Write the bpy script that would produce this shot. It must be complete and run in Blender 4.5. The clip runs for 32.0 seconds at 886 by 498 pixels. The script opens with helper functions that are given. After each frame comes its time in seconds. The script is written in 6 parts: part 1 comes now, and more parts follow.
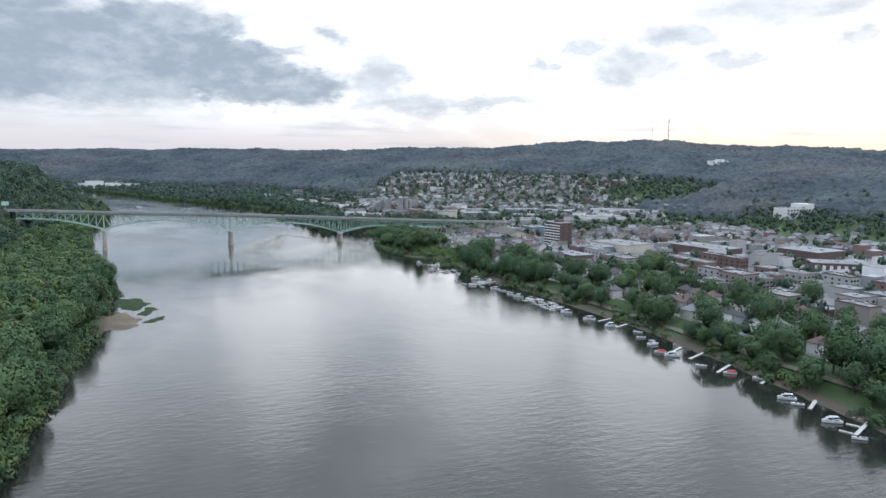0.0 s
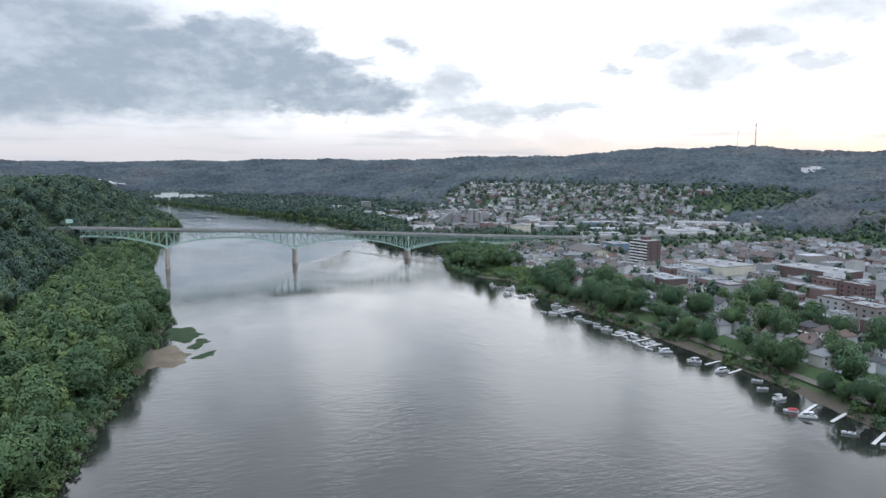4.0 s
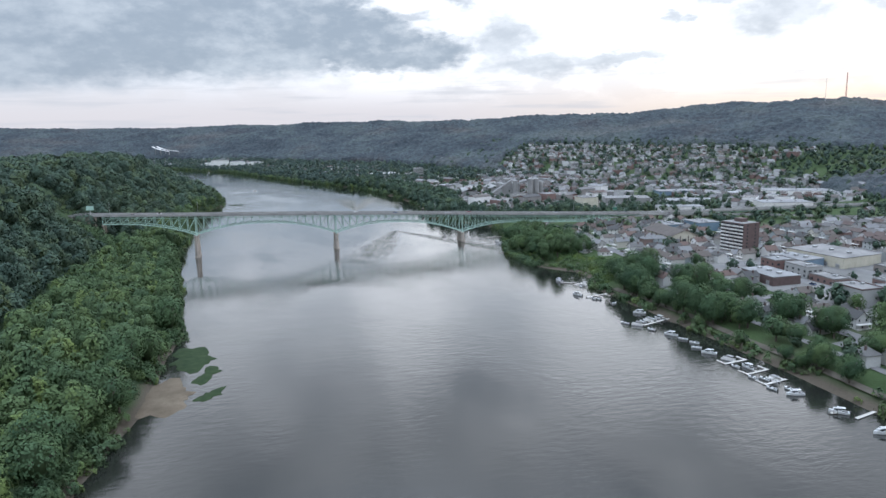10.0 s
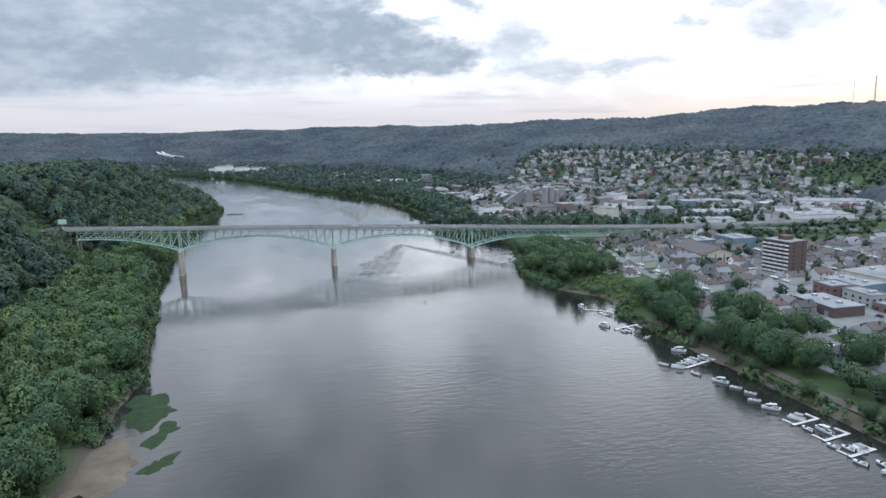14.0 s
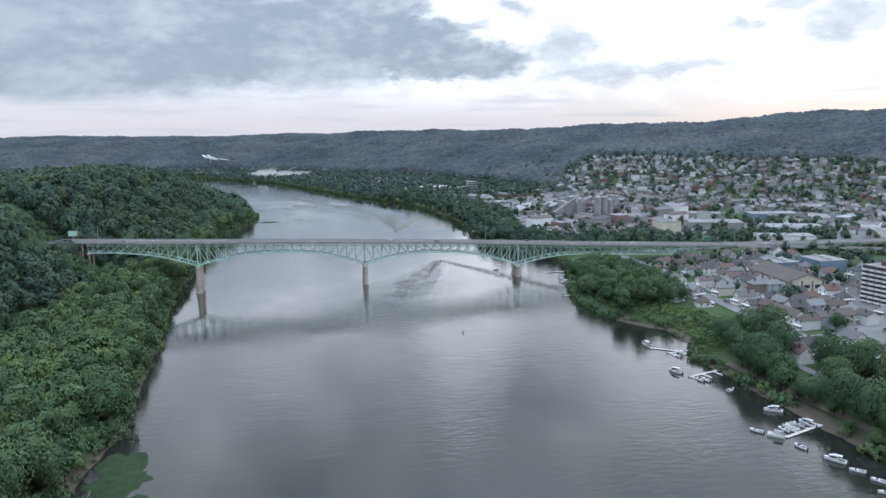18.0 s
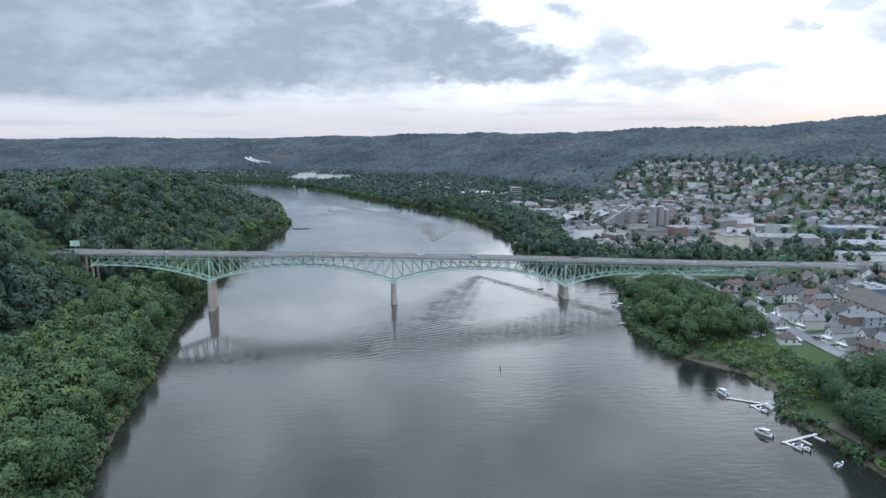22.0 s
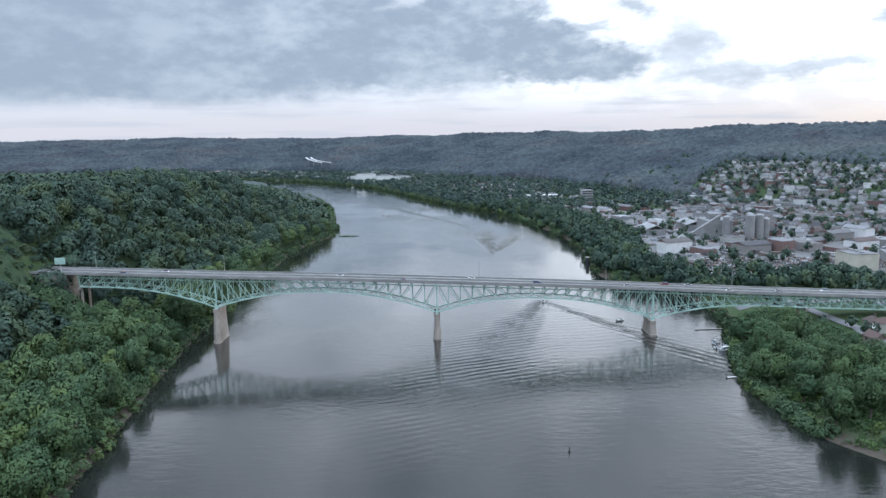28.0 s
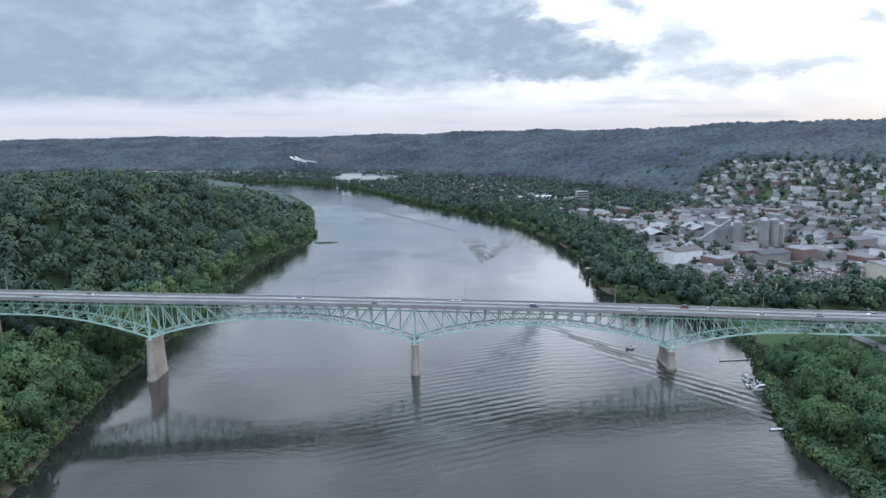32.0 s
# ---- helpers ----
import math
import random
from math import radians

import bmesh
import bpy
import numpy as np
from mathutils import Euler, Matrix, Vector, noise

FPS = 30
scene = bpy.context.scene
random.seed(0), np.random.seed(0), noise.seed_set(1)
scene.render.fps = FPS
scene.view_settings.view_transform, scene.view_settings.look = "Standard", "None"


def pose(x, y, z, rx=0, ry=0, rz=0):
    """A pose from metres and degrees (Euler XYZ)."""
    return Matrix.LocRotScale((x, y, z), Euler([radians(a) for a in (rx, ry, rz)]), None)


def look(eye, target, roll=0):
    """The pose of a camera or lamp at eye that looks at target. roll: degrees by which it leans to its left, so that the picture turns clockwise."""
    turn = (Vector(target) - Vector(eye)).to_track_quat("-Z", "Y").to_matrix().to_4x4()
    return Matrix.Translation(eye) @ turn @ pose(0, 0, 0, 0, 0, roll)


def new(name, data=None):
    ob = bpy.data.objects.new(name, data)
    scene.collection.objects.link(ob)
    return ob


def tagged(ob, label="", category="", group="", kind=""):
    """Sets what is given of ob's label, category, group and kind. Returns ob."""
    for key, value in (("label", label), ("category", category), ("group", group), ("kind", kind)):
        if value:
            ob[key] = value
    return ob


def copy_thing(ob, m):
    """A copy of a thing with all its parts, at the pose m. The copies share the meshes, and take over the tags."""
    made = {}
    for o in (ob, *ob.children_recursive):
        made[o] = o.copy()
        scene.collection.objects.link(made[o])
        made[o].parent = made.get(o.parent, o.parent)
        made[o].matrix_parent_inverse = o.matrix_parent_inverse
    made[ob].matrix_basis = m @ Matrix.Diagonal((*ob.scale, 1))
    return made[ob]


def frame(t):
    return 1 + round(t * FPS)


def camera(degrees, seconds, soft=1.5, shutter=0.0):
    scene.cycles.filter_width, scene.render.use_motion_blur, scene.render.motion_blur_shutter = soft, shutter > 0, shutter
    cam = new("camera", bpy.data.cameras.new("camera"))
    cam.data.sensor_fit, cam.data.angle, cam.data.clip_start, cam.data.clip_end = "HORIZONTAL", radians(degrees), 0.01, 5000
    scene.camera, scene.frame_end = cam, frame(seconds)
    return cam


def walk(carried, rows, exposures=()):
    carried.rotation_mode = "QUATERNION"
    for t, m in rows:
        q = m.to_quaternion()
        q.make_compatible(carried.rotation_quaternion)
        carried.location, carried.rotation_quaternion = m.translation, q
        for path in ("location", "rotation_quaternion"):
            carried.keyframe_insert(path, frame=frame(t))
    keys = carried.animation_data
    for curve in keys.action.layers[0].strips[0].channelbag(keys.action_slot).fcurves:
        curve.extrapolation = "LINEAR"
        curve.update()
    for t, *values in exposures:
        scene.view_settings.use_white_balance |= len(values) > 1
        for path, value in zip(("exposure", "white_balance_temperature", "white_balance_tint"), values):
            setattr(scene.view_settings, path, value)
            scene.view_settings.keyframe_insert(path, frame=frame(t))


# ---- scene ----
EXPOSURE, SKY = 0.08, 1.0
HIGH_DARK, HIGH_LIGHT, TOP_SKY = (0.35, 0.40, 0.48), (1.36, 1.40, 1.48), (2.75, 3.15, 3.75)
LIT_BELT = (0.75, 0.82, 0.92)
BARN, SCHOOL = (1160, 392), (815, -118)
cam = camera(64.5, 32.0, soft=1.5)
# seconds, eye x y z, heading to the left of +y, pitch up, roll
PATH = [
    (0, -111.7, -858.4, 102.9, -24.34, -7.24, 0.67),
    (0.5, -110.4, -852.4, 102.6, -23.81, -7.19, 0.70),
    (1, -108.9, -846.3, 102.2, -23.26, -7.09, 0.67),
    (1.5, -107.3, -839.8, 102.0, -23.11, -7.14, 0.47),
    (2, -105.1, -833.0, 102.0, -23.23, -7.05, 0.39),
    (2.5, -102.7, -826.1, 102.7, -23.34, -6.94, 0.26),
    (3, -100.0, -819.1, 104.2, -23.30, -6.93, 0.16),
    (3.5, -97.2, -812.0, 106.2, -23.29, -6.73, 0.05),
    (4, -94.7, -805.2, 108.4, -18.72, -6.67, 0.13),
    (4.5, -92.1, -798.3, 110.7, -16.74, -6.73, 0.15),
    (6.5, -82.3, -771.1, 120.4, -15.62, -6.88, -0.08),
    (7, -80.4, -764.2, 121.8, -15.56, -7.03, -0.10),
    (7.5, -78.6, -757.0, 122.3, -15.48, -7.08, -0.18),
    (8, -76.6, -749.6, 122.4, -15.40, -7.07, -0.18),
    (8.5, -74.2, -741.5, 122.8, -15.42, -6.99, -0.16),
    (9, -71.4, -733.2, 123.4, -14.54, -10.13, -1.12),
    (9.5, -68.8, -725.2, 123.7, -14.23, -10.16, -1.15),
    (10, -66.4, -717.5, 123.7, -14.03, -10.14, -1.14),
    (10.5, -64.0, -709.7, 123.9, -13.82, -10.10, -1.18),
    (11, -61.5, -701.8, 124.3, -13.71, -10.06, -1.18),
    (11.5, -59.3, -694.0, 124.4, -13.58, -10.02, -1.12),
    (12, -56.9, -686.5, 124.5, -13.48, -9.98, -1.16),
    (12.5, -54.8, -679.3, 124.4, -13.39, -9.92, -1.15),
    (13, -52.5, -671.6, 124.3, -13.25, -9.80, -1.13),
    (13.5, -50.2, -663.5, 124.2, -13.19, -9.77, -1.13),
    (15.5, -42.0, -629.6, 125.0, -12.79, -9.51, -0.95),
    (16, -39.8, -621.6, 125.3, -10.67, -9.42, -0.82),
    (16.5, -37.2, -613.9, 125.4, -10.07, -9.44, -0.87),
    (17, -34.7, -606.5, 125.5, -9.74, -9.44, -0.98),
    (17.5, -32.2, -598.8, 125.5, -9.51, -9.41, -0.95),
    (18, -30.2, -591.0, 125.4, -9.39, -9.39, -0.95),
    (18.5, -28.3, -583.1, 125.5, -9.28, -9.38, -1.01),
    (19, -26.4, -575.3, 125.5, -9.19, -9.35, -0.95),
    (19.5, -24.6, -567.5, 125.3, -9.13, -9.27, -0.83),
    (20, -22.8, -559.8, 125.0, -8.99, -9.22, -0.83),
    (20.5, -20.8, -551.8, 124.8, -7.33, -9.10, -0.77),
    (21, -18.8, -543.9, 124.8, -6.27, -9.04, -0.73),
    (21.5, -16.8, -536.0, 124.8, -5.90, -9.06, -0.70),
    (22, -14.8, -527.6, 124.8, -5.75, -9.07, -0.63),
    (22.5, -12.9, -518.7, 124.7, -5.65, -9.06, -0.60),
    (23, -11.3, -510.2, 124.6, -5.56, -9.07, -0.64),
    (23.5, -9.8, -502.0, 124.4, -5.58, -9.09, -0.64),
    (24, -8.1, -493.9, 124.3, -5.52, -9.10, -0.67),
    (24.5, -6.4, -485.7, 124.3, -5.49, -9.10, -0.67),
    (25, -4.8, -477.6, 124.1, -5.45, -9.09, -0.68),
    (25.5, -3.3, -469.4, 123.7, -5.45, -9.08, -0.66),
    (26, -2.1, -461.3, 123.5, -5.49, -9.09, -0.69),
    (26.5, -1.1, -452.5, 123.4, -1.76, -8.95, -0.58),
    (28.5, 3.6, -417.8, 122.4, -0.19, -9.05, -0.89),
    (29, 4.6, -409.2, 122.2, -0.10, -9.06, -0.87),
    (29.5, 5.7, -400.5, 122.1, 0.00, -9.07, -0.87),
    (30, 6.5, -391.9, 121.9, 0.09, -9.08, -0.93),
    (30.5, 7.4, -383.2, 121.9, -1.37, -9.15, -0.94),
    (31, 8.2, -374.4, 121.8, -1.72, -9.17, -0.94),
    (31.5, 8.7, -365.3, 121.7, -2.02, -9.20, -0.89),
    (32, 9.2, -355.9, 121.2, -1.00, -9.12, -0.91),
]


def eye_pose(x, y, z, yaw, pitch, roll):
    a, b = radians(yaw), radians(pitch)
    ahead = Vector((-math.sin(a) * math.cos(b), math.cos(a) * math.cos(b), math.sin(b)))
    return look((x, y, z), Vector((x, y, z)) + ahead * 100, roll)


walk(cam, [(t, eye_pose(*r)) for t, *r in PATH], [(0.0, EXPOSURE, 6350, 10), (16.0, EXPOSURE, 6150, 10), (32.0, EXPOSURE, 5950, 9)])

# ---- world and light ----
world = bpy.data.worlds.new("dusk_sky")
scene.world = world
world.use_nodes = True
wn, wl = world.node_tree.nodes, world.node_tree.links
wn.clear()


def wmath(op, a, b=None, c=None, clamp=False):
    n = wn.new("ShaderNodeMath")
    n.operation, n.use_clamp = op, clamp
    for i, v in enumerate((a, b, c)):
        if v is None:
            continue
        if isinstance(v, (int, float)):
            n.inputs[i].default_value = v
        else:
            wl.new(v, n.inputs[i])
    return n.outputs[0]


def wstep(v, lo, hi):
    n = wn.new("ShaderNodeMapRange")
    n.interpolation_type = "SMOOTHSTEP"
    n.inputs["From Min"].default_value, n.inputs["From Max"].default_value = lo, hi
    wl.new(v, n.inputs["Value"])
    return n.outputs["Result"]


def wmix(f, a, b):
    n = wn.new("ShaderNodeMix")
    n.data_type = "RGBA"
    wl.new(f, n.inputs["Factor"]) if not isinstance(f, (int, float)) else setattr(n.inputs["Factor"], "default_value", f)
    for key, v in (("A", a), ("B", b)):
        sock = [s for s in n.inputs if s.name == key and s.type == "RGBA"][0]
        if isinstance(v, tuple):
            sock.default_value = (*v, 1)
        else:
            wl.new(v, sock)
    return [s for s in n.outputs if s.type == "RGBA"][0]


SUN_EL, SUN_AZ = 8.0, 76.0  # degrees; azimuth to the right of +y
sky = wn.new("ShaderNodeTexSky")
sky.sky_type, sky.sun_disc = "NISHITA", False
sky.sun_elevation, sky.sun_rotation = radians(SUN_EL), radians(SUN_AZ)
sky.air_density, sky.dust_density, sky.ozone_density = 1.0, 1.5, 1.0
tc = wn.new("ShaderNodeTexCoord")
sep = wn.new("ShaderNodeSeparateXYZ")
wl.new(tc.outputs["Generated"], sep.inputs[0])
dx, dy, dz = sep.outputs
up = wmath("MAXIMUM", dz, 0.0)
# angle right of +y and height above the horizon, in degrees
az = wmath("MULTIPLY", wmath("ARCTAN2", dx, dy), 57.2958)
el = wmath("MULTIPLY", wmath("ARCSINE", up), 57.2958)
# the cloud layer: long heaps, wider than high
comb = wn.new("ShaderNodeCombineXYZ")
wl.new(wmath("MULTIPLY", az, 0.125), comb.inputs[0]), wl.new(wmath("MULTIPLY", el, 0.25), comb.inputs[1])


def wnoise(scale, detail, rough, seed):
    n = wn.new("ShaderNodeTexNoise")
    n.inputs["Scale"].default_value, n.inputs["Detail"].default_value, n.inputs["Roughness"].default_value = scale, detail, rough
    add = wn.new("ShaderNodeVectorMath")
    add.operation = "ADD"
    add.inputs[1].default_value = (seed, seed * 0.7, seed * 0.3)
    wl.new(comb.outputs[0], add.inputs[0]), wl.new(add.outputs[0], n.inputs["Vector"])
    return n.outputs["Fac"]


big, fine, lump = wnoise(0.9, 6, 0.55, 3.1), wnoise(2.6, 7, 0.6, 11.7), wnoise(1.1, 4, 0.5, 23.0)


# the outlines of the clouds are drawn out unevenly, in large lobes and small ones
baz = wmath("ADD", az, wmath("ADD", wmath("MULTIPLY", wmath("SUBTRACT", wnoise(2.6, 4, 0.6, 41.0), 0.5), 6.5), wmath("MULTIPLY", wmath("SUBTRACT", wnoise(9.0, 3, 0.55, 43.0), 0.5), 1.1)))
bel = wmath("ADD", el, wmath("ADD", wmath("MULTIPLY", wmath("SUBTRACT", wnoise(2.4, 4, 0.6, 57.0), 0.5), 2.6), wmath("MULTIPLY", wmath("SUBTRACT", wnoise(8.0, 3, 0.55, 59.0), 0.5), 0.7)))


def heap(a0, e0, wa, we):
    """How far a direction lies inside a cloud about a0, e0 degrees."""
    u = wmath("DIVIDE", wmath("SUBTRACT", baz, a0), wa)
    v = wmath("DIVIDE", wmath("SUBTRACT", bel, e0), we)
    r = wmath("ADD", wmath("MULTIPLY", u, u), wmath("MULTIPLY", v, v))
    return wmath("SUBTRACT", 1.0, wmath("SQRT", r))


def heaps(rows):
    d = heap(*rows[0])
    for row in rows[1:]:
        d = wmath("MAXIMUM", d, heap(*row))
    return wmath("MAXIMUM", d, -0.8)


# the long grey bank up the river, and the broken clouds towards the light
BANK = ((-19.0, 7.0, 16.0, 4.6), (-31.0, 7.4, 13.0, 5.2), (-3.0, 6.9, 13.5, 3.5), (-15.0, 10.8, 13.0, 4.0), (3.0, 9.4, 5.5, 2.0), (9.5, 5.7, 8.0, 1.7), (7.0, 7.3, 5.0, 1.7), (-48.0, 9.0, 16.0, 5.0))
BROKEN = ((19.2, 6.5, 3.4, 2.1), (21.5, 4.4, 5.0, 1.1), (27.5, 4.6, 5.0, 0.8), (15.6, 9.5, 1.7, 0.7), (35.0, 8.8, 2.4, 0.9), (39.0, 7.2, 5.0, 1.8), (42.5, 9.4, 4.0, 1.3), (50.0, 11.2, 10.0, 1.9), (54.0, 8.8, 2.4, 0.8), (46.0, 7.6, 3.0, 0.9), (32.2, 7.6, 1.8, 0.6), (11.6, 8.1, 2.6, 0.6))
overhead = wstep(el, 10.8, 13.5)
ragged = wmath("ADD", wmath("MULTIPLY", wmath("SUBTRACT", fine, 0.5), 0.75), wmath("MULTIPLY", wmath("SUBTRACT", wnoise(7.0, 4, 0.6, 83.0), 0.5), 0.35))
bank_in = wmath("ADD", wmath("MULTIPLY", heaps(BANK), 2.0), wmath("MULTIPLY", ragged, 0.75))
part_in = wmath("ADD", wmath("MULTIPLY", heaps(BROKEN), 1.1), ragged)
grey = wmath("MAXIMUM", wstep(bank_in, -0.42, 0.50), wmath("MULTIPLY", wstep(part_in, -0.22, 0.75), 0.75))
# thin bright cloud all over, warmer low down and towards the sun
low = wstep(el, 5.0, 0.5)
sunside = wstep(az, -18.0, 30.0)
thin = wmix(sunside, (0.86, 0.92, 1.02), (1.55, 1.56, 1.60))
warm = wmix(wstep(az, 10.0, 50.0), (0.80, 0.775, 0.815), (1.08, 0.91, 0.76))
veil = wmath("ADD", wmath("MULTIPLY", fine, 0.5), wmath("MULTIPLY", big, 0.5))
thin = wmix(wmath("MULTIPLY", wstep(veil, 0.56, 0.40), 0.7), thin, (0.86, 0.89, 0.95))
thin = wmix(low, thin, warm)
# long faint streaks under the bank
comb2 = wn.new("ShaderNodeCombineXYZ")
wl.new(wmath("MULTIPLY", az, 0.09), comb2.inputs[0]), wl.new(wmath("MULTIPLY", el, 1.3), comb2.inputs[1])
streak = wn.new("ShaderNodeTexNoise")
streak.inputs["Scale"].default_value, streak.inputs["Detail"].default_value = 1.0, 4
wl.new(comb2.outputs[0], streak.inputs["Vector"])
thin = wmix(wmath("MULTIPLY", wmath("MULTIPLY", wstep(streak.outputs["Fac"], 0.48, 0.70), wstep(el, 6.0, 3.0)), 0.55), thin, (0.62, 0.655, 0.73))
# the body of the clouds: blue-grey below, paler billows above
billow = wmath("ADD", wmath("ADD", wmath("MULTIPLY", fine, 0.42), wmath("MULTIPLY", lump, 0.5)), wmath("MULTIPLY", wnoise(6.0, 4, 0.6, 91.0), 0.25))
cloud = wmix(wstep(billow, 0.50, 0.78), (0.39, 0.465, 0.565), (0.64, 0.71, 0.80))
cloud = wmix(wmath("MULTIPLY", wstep(bank_in, 0.6, 0.0), 0.35), cloud, (0.68, 0.73, 0.81))
cloud = wmix(wmath("MULTIPLY", wmath("MULTIPLY", wstep(az, -14.0, 12.0), wstep(wnoise(3.4, 5, 0.6, 101.0), 0.46, 0.70)), 0.42), cloud, (0.80, 0.85, 0.92))
cloud = wmix(wmath("MULTIPLY", wstep(az, -6.0, -26.0), 0.45), cloud, (0.37, 0.44, 0.545))
cover = wmix(wmath("MULTIPLY", grey, wstep(el, 1.8, 3.4)), thin, cloud)
# the high cloud overhead: dimmer, with three long rifts towards the light
rifts = wmath("MAXIMUM", wmath("MAXIMUM", heap(11.0, 14.5, 4.6, 8.0), heap(28.0, 16.0, 7.0, 9.0)), heap(40.0, 17.0, 6.0, 9.0))
rifts = wmath("MAXIMUM", rifts, wmath("MULTIPLY", wmath("SUBTRACT", big, 0.52), 1.2))
shade = wmix(wstep(az, -8.0, -26.0), HIGH_DARK, (0.29, 0.335, 0.405))
shade = wmix(wmath("MULTIPLY", wstep(el, 22.0, 13.0), wstep(az, -30.0, -4.0)), shade, LIT_BELT)
high = wmix(wstep(rifts, -0.55, 0.55), shade, HIGH_LIGHT)
dim = wmix(overhead, cover, wmix(wstep(el, 26.0, 48.0), high, TOP_SKY))
skymul = wn.new("ShaderNodeVectorMath")
skymul.operation = "SCALE"
skymul.inputs["Scale"].default_value = 0.10
wl.new(sky.outputs[0], skymul.inputs[0])
final = wmix(0.9, skymul.outputs[0], dim)
bg = wn.new("ShaderNodeBackground")
bg.inputs["Strength"].default_value = SKY
wl.new(final, bg.inputs["Color"])
out = wn.new("ShaderNodeOutputWorld")
wl.new(bg.outputs[0], out.inputs["Surface"])

sun = new("sun", bpy.data.lights.new("sun", "SUN"))
sun.data.energy, sun.data.angle, sun.data.color = 0.6, radians(14), (1.0, 0.87, 0.76)
sx, sy = math.sin(radians(SUN_AZ)), math.cos(radians(SUN_AZ))
sun.matrix_basis = look((sx * 900, sy * 900, 900 * math.tan(radians(SUN_EL))), (0, 0, 0))

# ---- materials ----
def material(name, rough=0.8, metal=0.0):
    m = bpy.data.materials.new(name)
    m.use_nodes = True
    b = m.node_tree.nodes["Principled BSDF"]
    b.inputs["Roughness"].default_value, b.inputs["Metallic"].default_value = rough, metal
    return m, m.node_tree.nodes, m.node_tree.links, b


def coords(nodes, links, scale, which="Object"):
    t, mp = nodes.new("ShaderNodeTexCoord"), nodes.new("ShaderNodeMapping")
    mp.inputs["Scale"].default_value = scale if isinstance(scale, tuple) else (scale,) * 3
    links.new(t.outputs[which], mp.inputs["Vector"])
    return mp.outputs[0]


def noise_tex(nodes, links, scale, detail=4, rough=0.55):
    n = nodes.new("ShaderNodeTexNoise")
    n.inputs["Scale"].default_value, n.inputs["Detail"].default_value, n.inputs["Roughness"].default_value = 1.0, detail, rough
    links.new(coords(nodes, links, scale), n.inputs["Vector"])
    return n.outputs["Fac"]


def ramp(nodes, links, fac, stops, constant=False):
    r = nodes.new("ShaderNodeValToRGB")
    r.color_ramp.interpolation = "CONSTANT" if constant else "LINEAR"
    while len(r.color_ramp.elements) < len(stops):
        r.color_ramp.elements.new(0.5)
    for e, (p, c) in zip(r.color_ramp.elements, stops):
        e.position, e.color = p, (*c, 1)
    links.new(fac, r.inputs[0])
    return r.outputs[0]


def blend(nodes, links, fac, a, b, how="MIX"):
    n = nodes.new("ShaderNodeMix")
    n.data_type, n.blend_type = "RGBA", how
    if isinstance(fac, (int, float)):
        n.inputs["Factor"].default_value = fac
    else:
        links.new(fac, n.inputs["Factor"])
    for sock, v in zip([s for s in n.inputs if s.type == "RGBA"], (a, b)):
        if isinstance(v, tuple):
            sock.default_value = (*v, 1)
        else:
            links.new(v, sock)
    return [s for s in n.outputs if s.type == "RGBA"][0]


def bump(nodes, links, bsdf, height, strength, distance):
    n = nodes.new("ShaderNodeBump")
    n.inputs["Strength"].default_value, n.inputs["Distance"].default_value = strength, distance
    links.new(height, n.inputs["Height"])
    links.new(n.outputs[0], bsdf.inputs["Normal"])


def mottled(name, dark, light, scale=0.5, grain=6.0, rough=0.85, metal=0.0, relief=0.3, vary=0.0):
    """A surface with stains at one size and grain at another; vary: difference from thing to thing."""
    m, n, l, b = material(name, rough, metal)
    stain = ramp(n, l, noise_tex(n, l, scale, 5, 0.6), [(0.3, dark), (0.7, light)])
    fine = noise_tex(n, l, grain, 4, 0.6)
    col = blend(n, l, 0.25, stain, ramp(n, l, fine, [(0.3, (0.3, 0.3, 0.3)), (0.7, (1, 1, 1))]), "MULTIPLY")
    if vary:
        info = n.new("ShaderNodeObjectInfo")
        tone = ramp(n, l, info.outputs["Random"], [(0.0, (1 - vary,) * 3), (1.0, (1, 1, 1))])
        col = blend(n, l, 1.0, col, tone, "MULTIPLY")
    l.new(col, b.inputs["Base Color"])
    if relief:
        bump(n, l, b, fine, relief, 0.05)
    return m


def palette(name, colours, rough=0.8, island=False, grain=1.5):
    """One of several paints, by thing (or by separate piece of a joined mesh), with some weathering."""
    m, n, l, b = material(name, rough)
    if island:
        pick = n.new("ShaderNodeNewGeometry").outputs["Random Per Island"]
    else:
        pick = n.new("ShaderNodeObjectInfo").outputs["Random"]
    k = len(colours)
    col = ramp(n, l, pick, [(i / k, c) for i, c in enumerate(colours)], True)
    dirt = ramp(n, l, noise_tex(n, l, grain, 5, 0.6), [(0.25, (0.72, 0.70, 0.67)), (0.65, (1, 1, 1))])
    l.new(blend(n, l, 0.6, col, dirt, "MULTIPLY"), b.inputs["Base Color"])
    return m


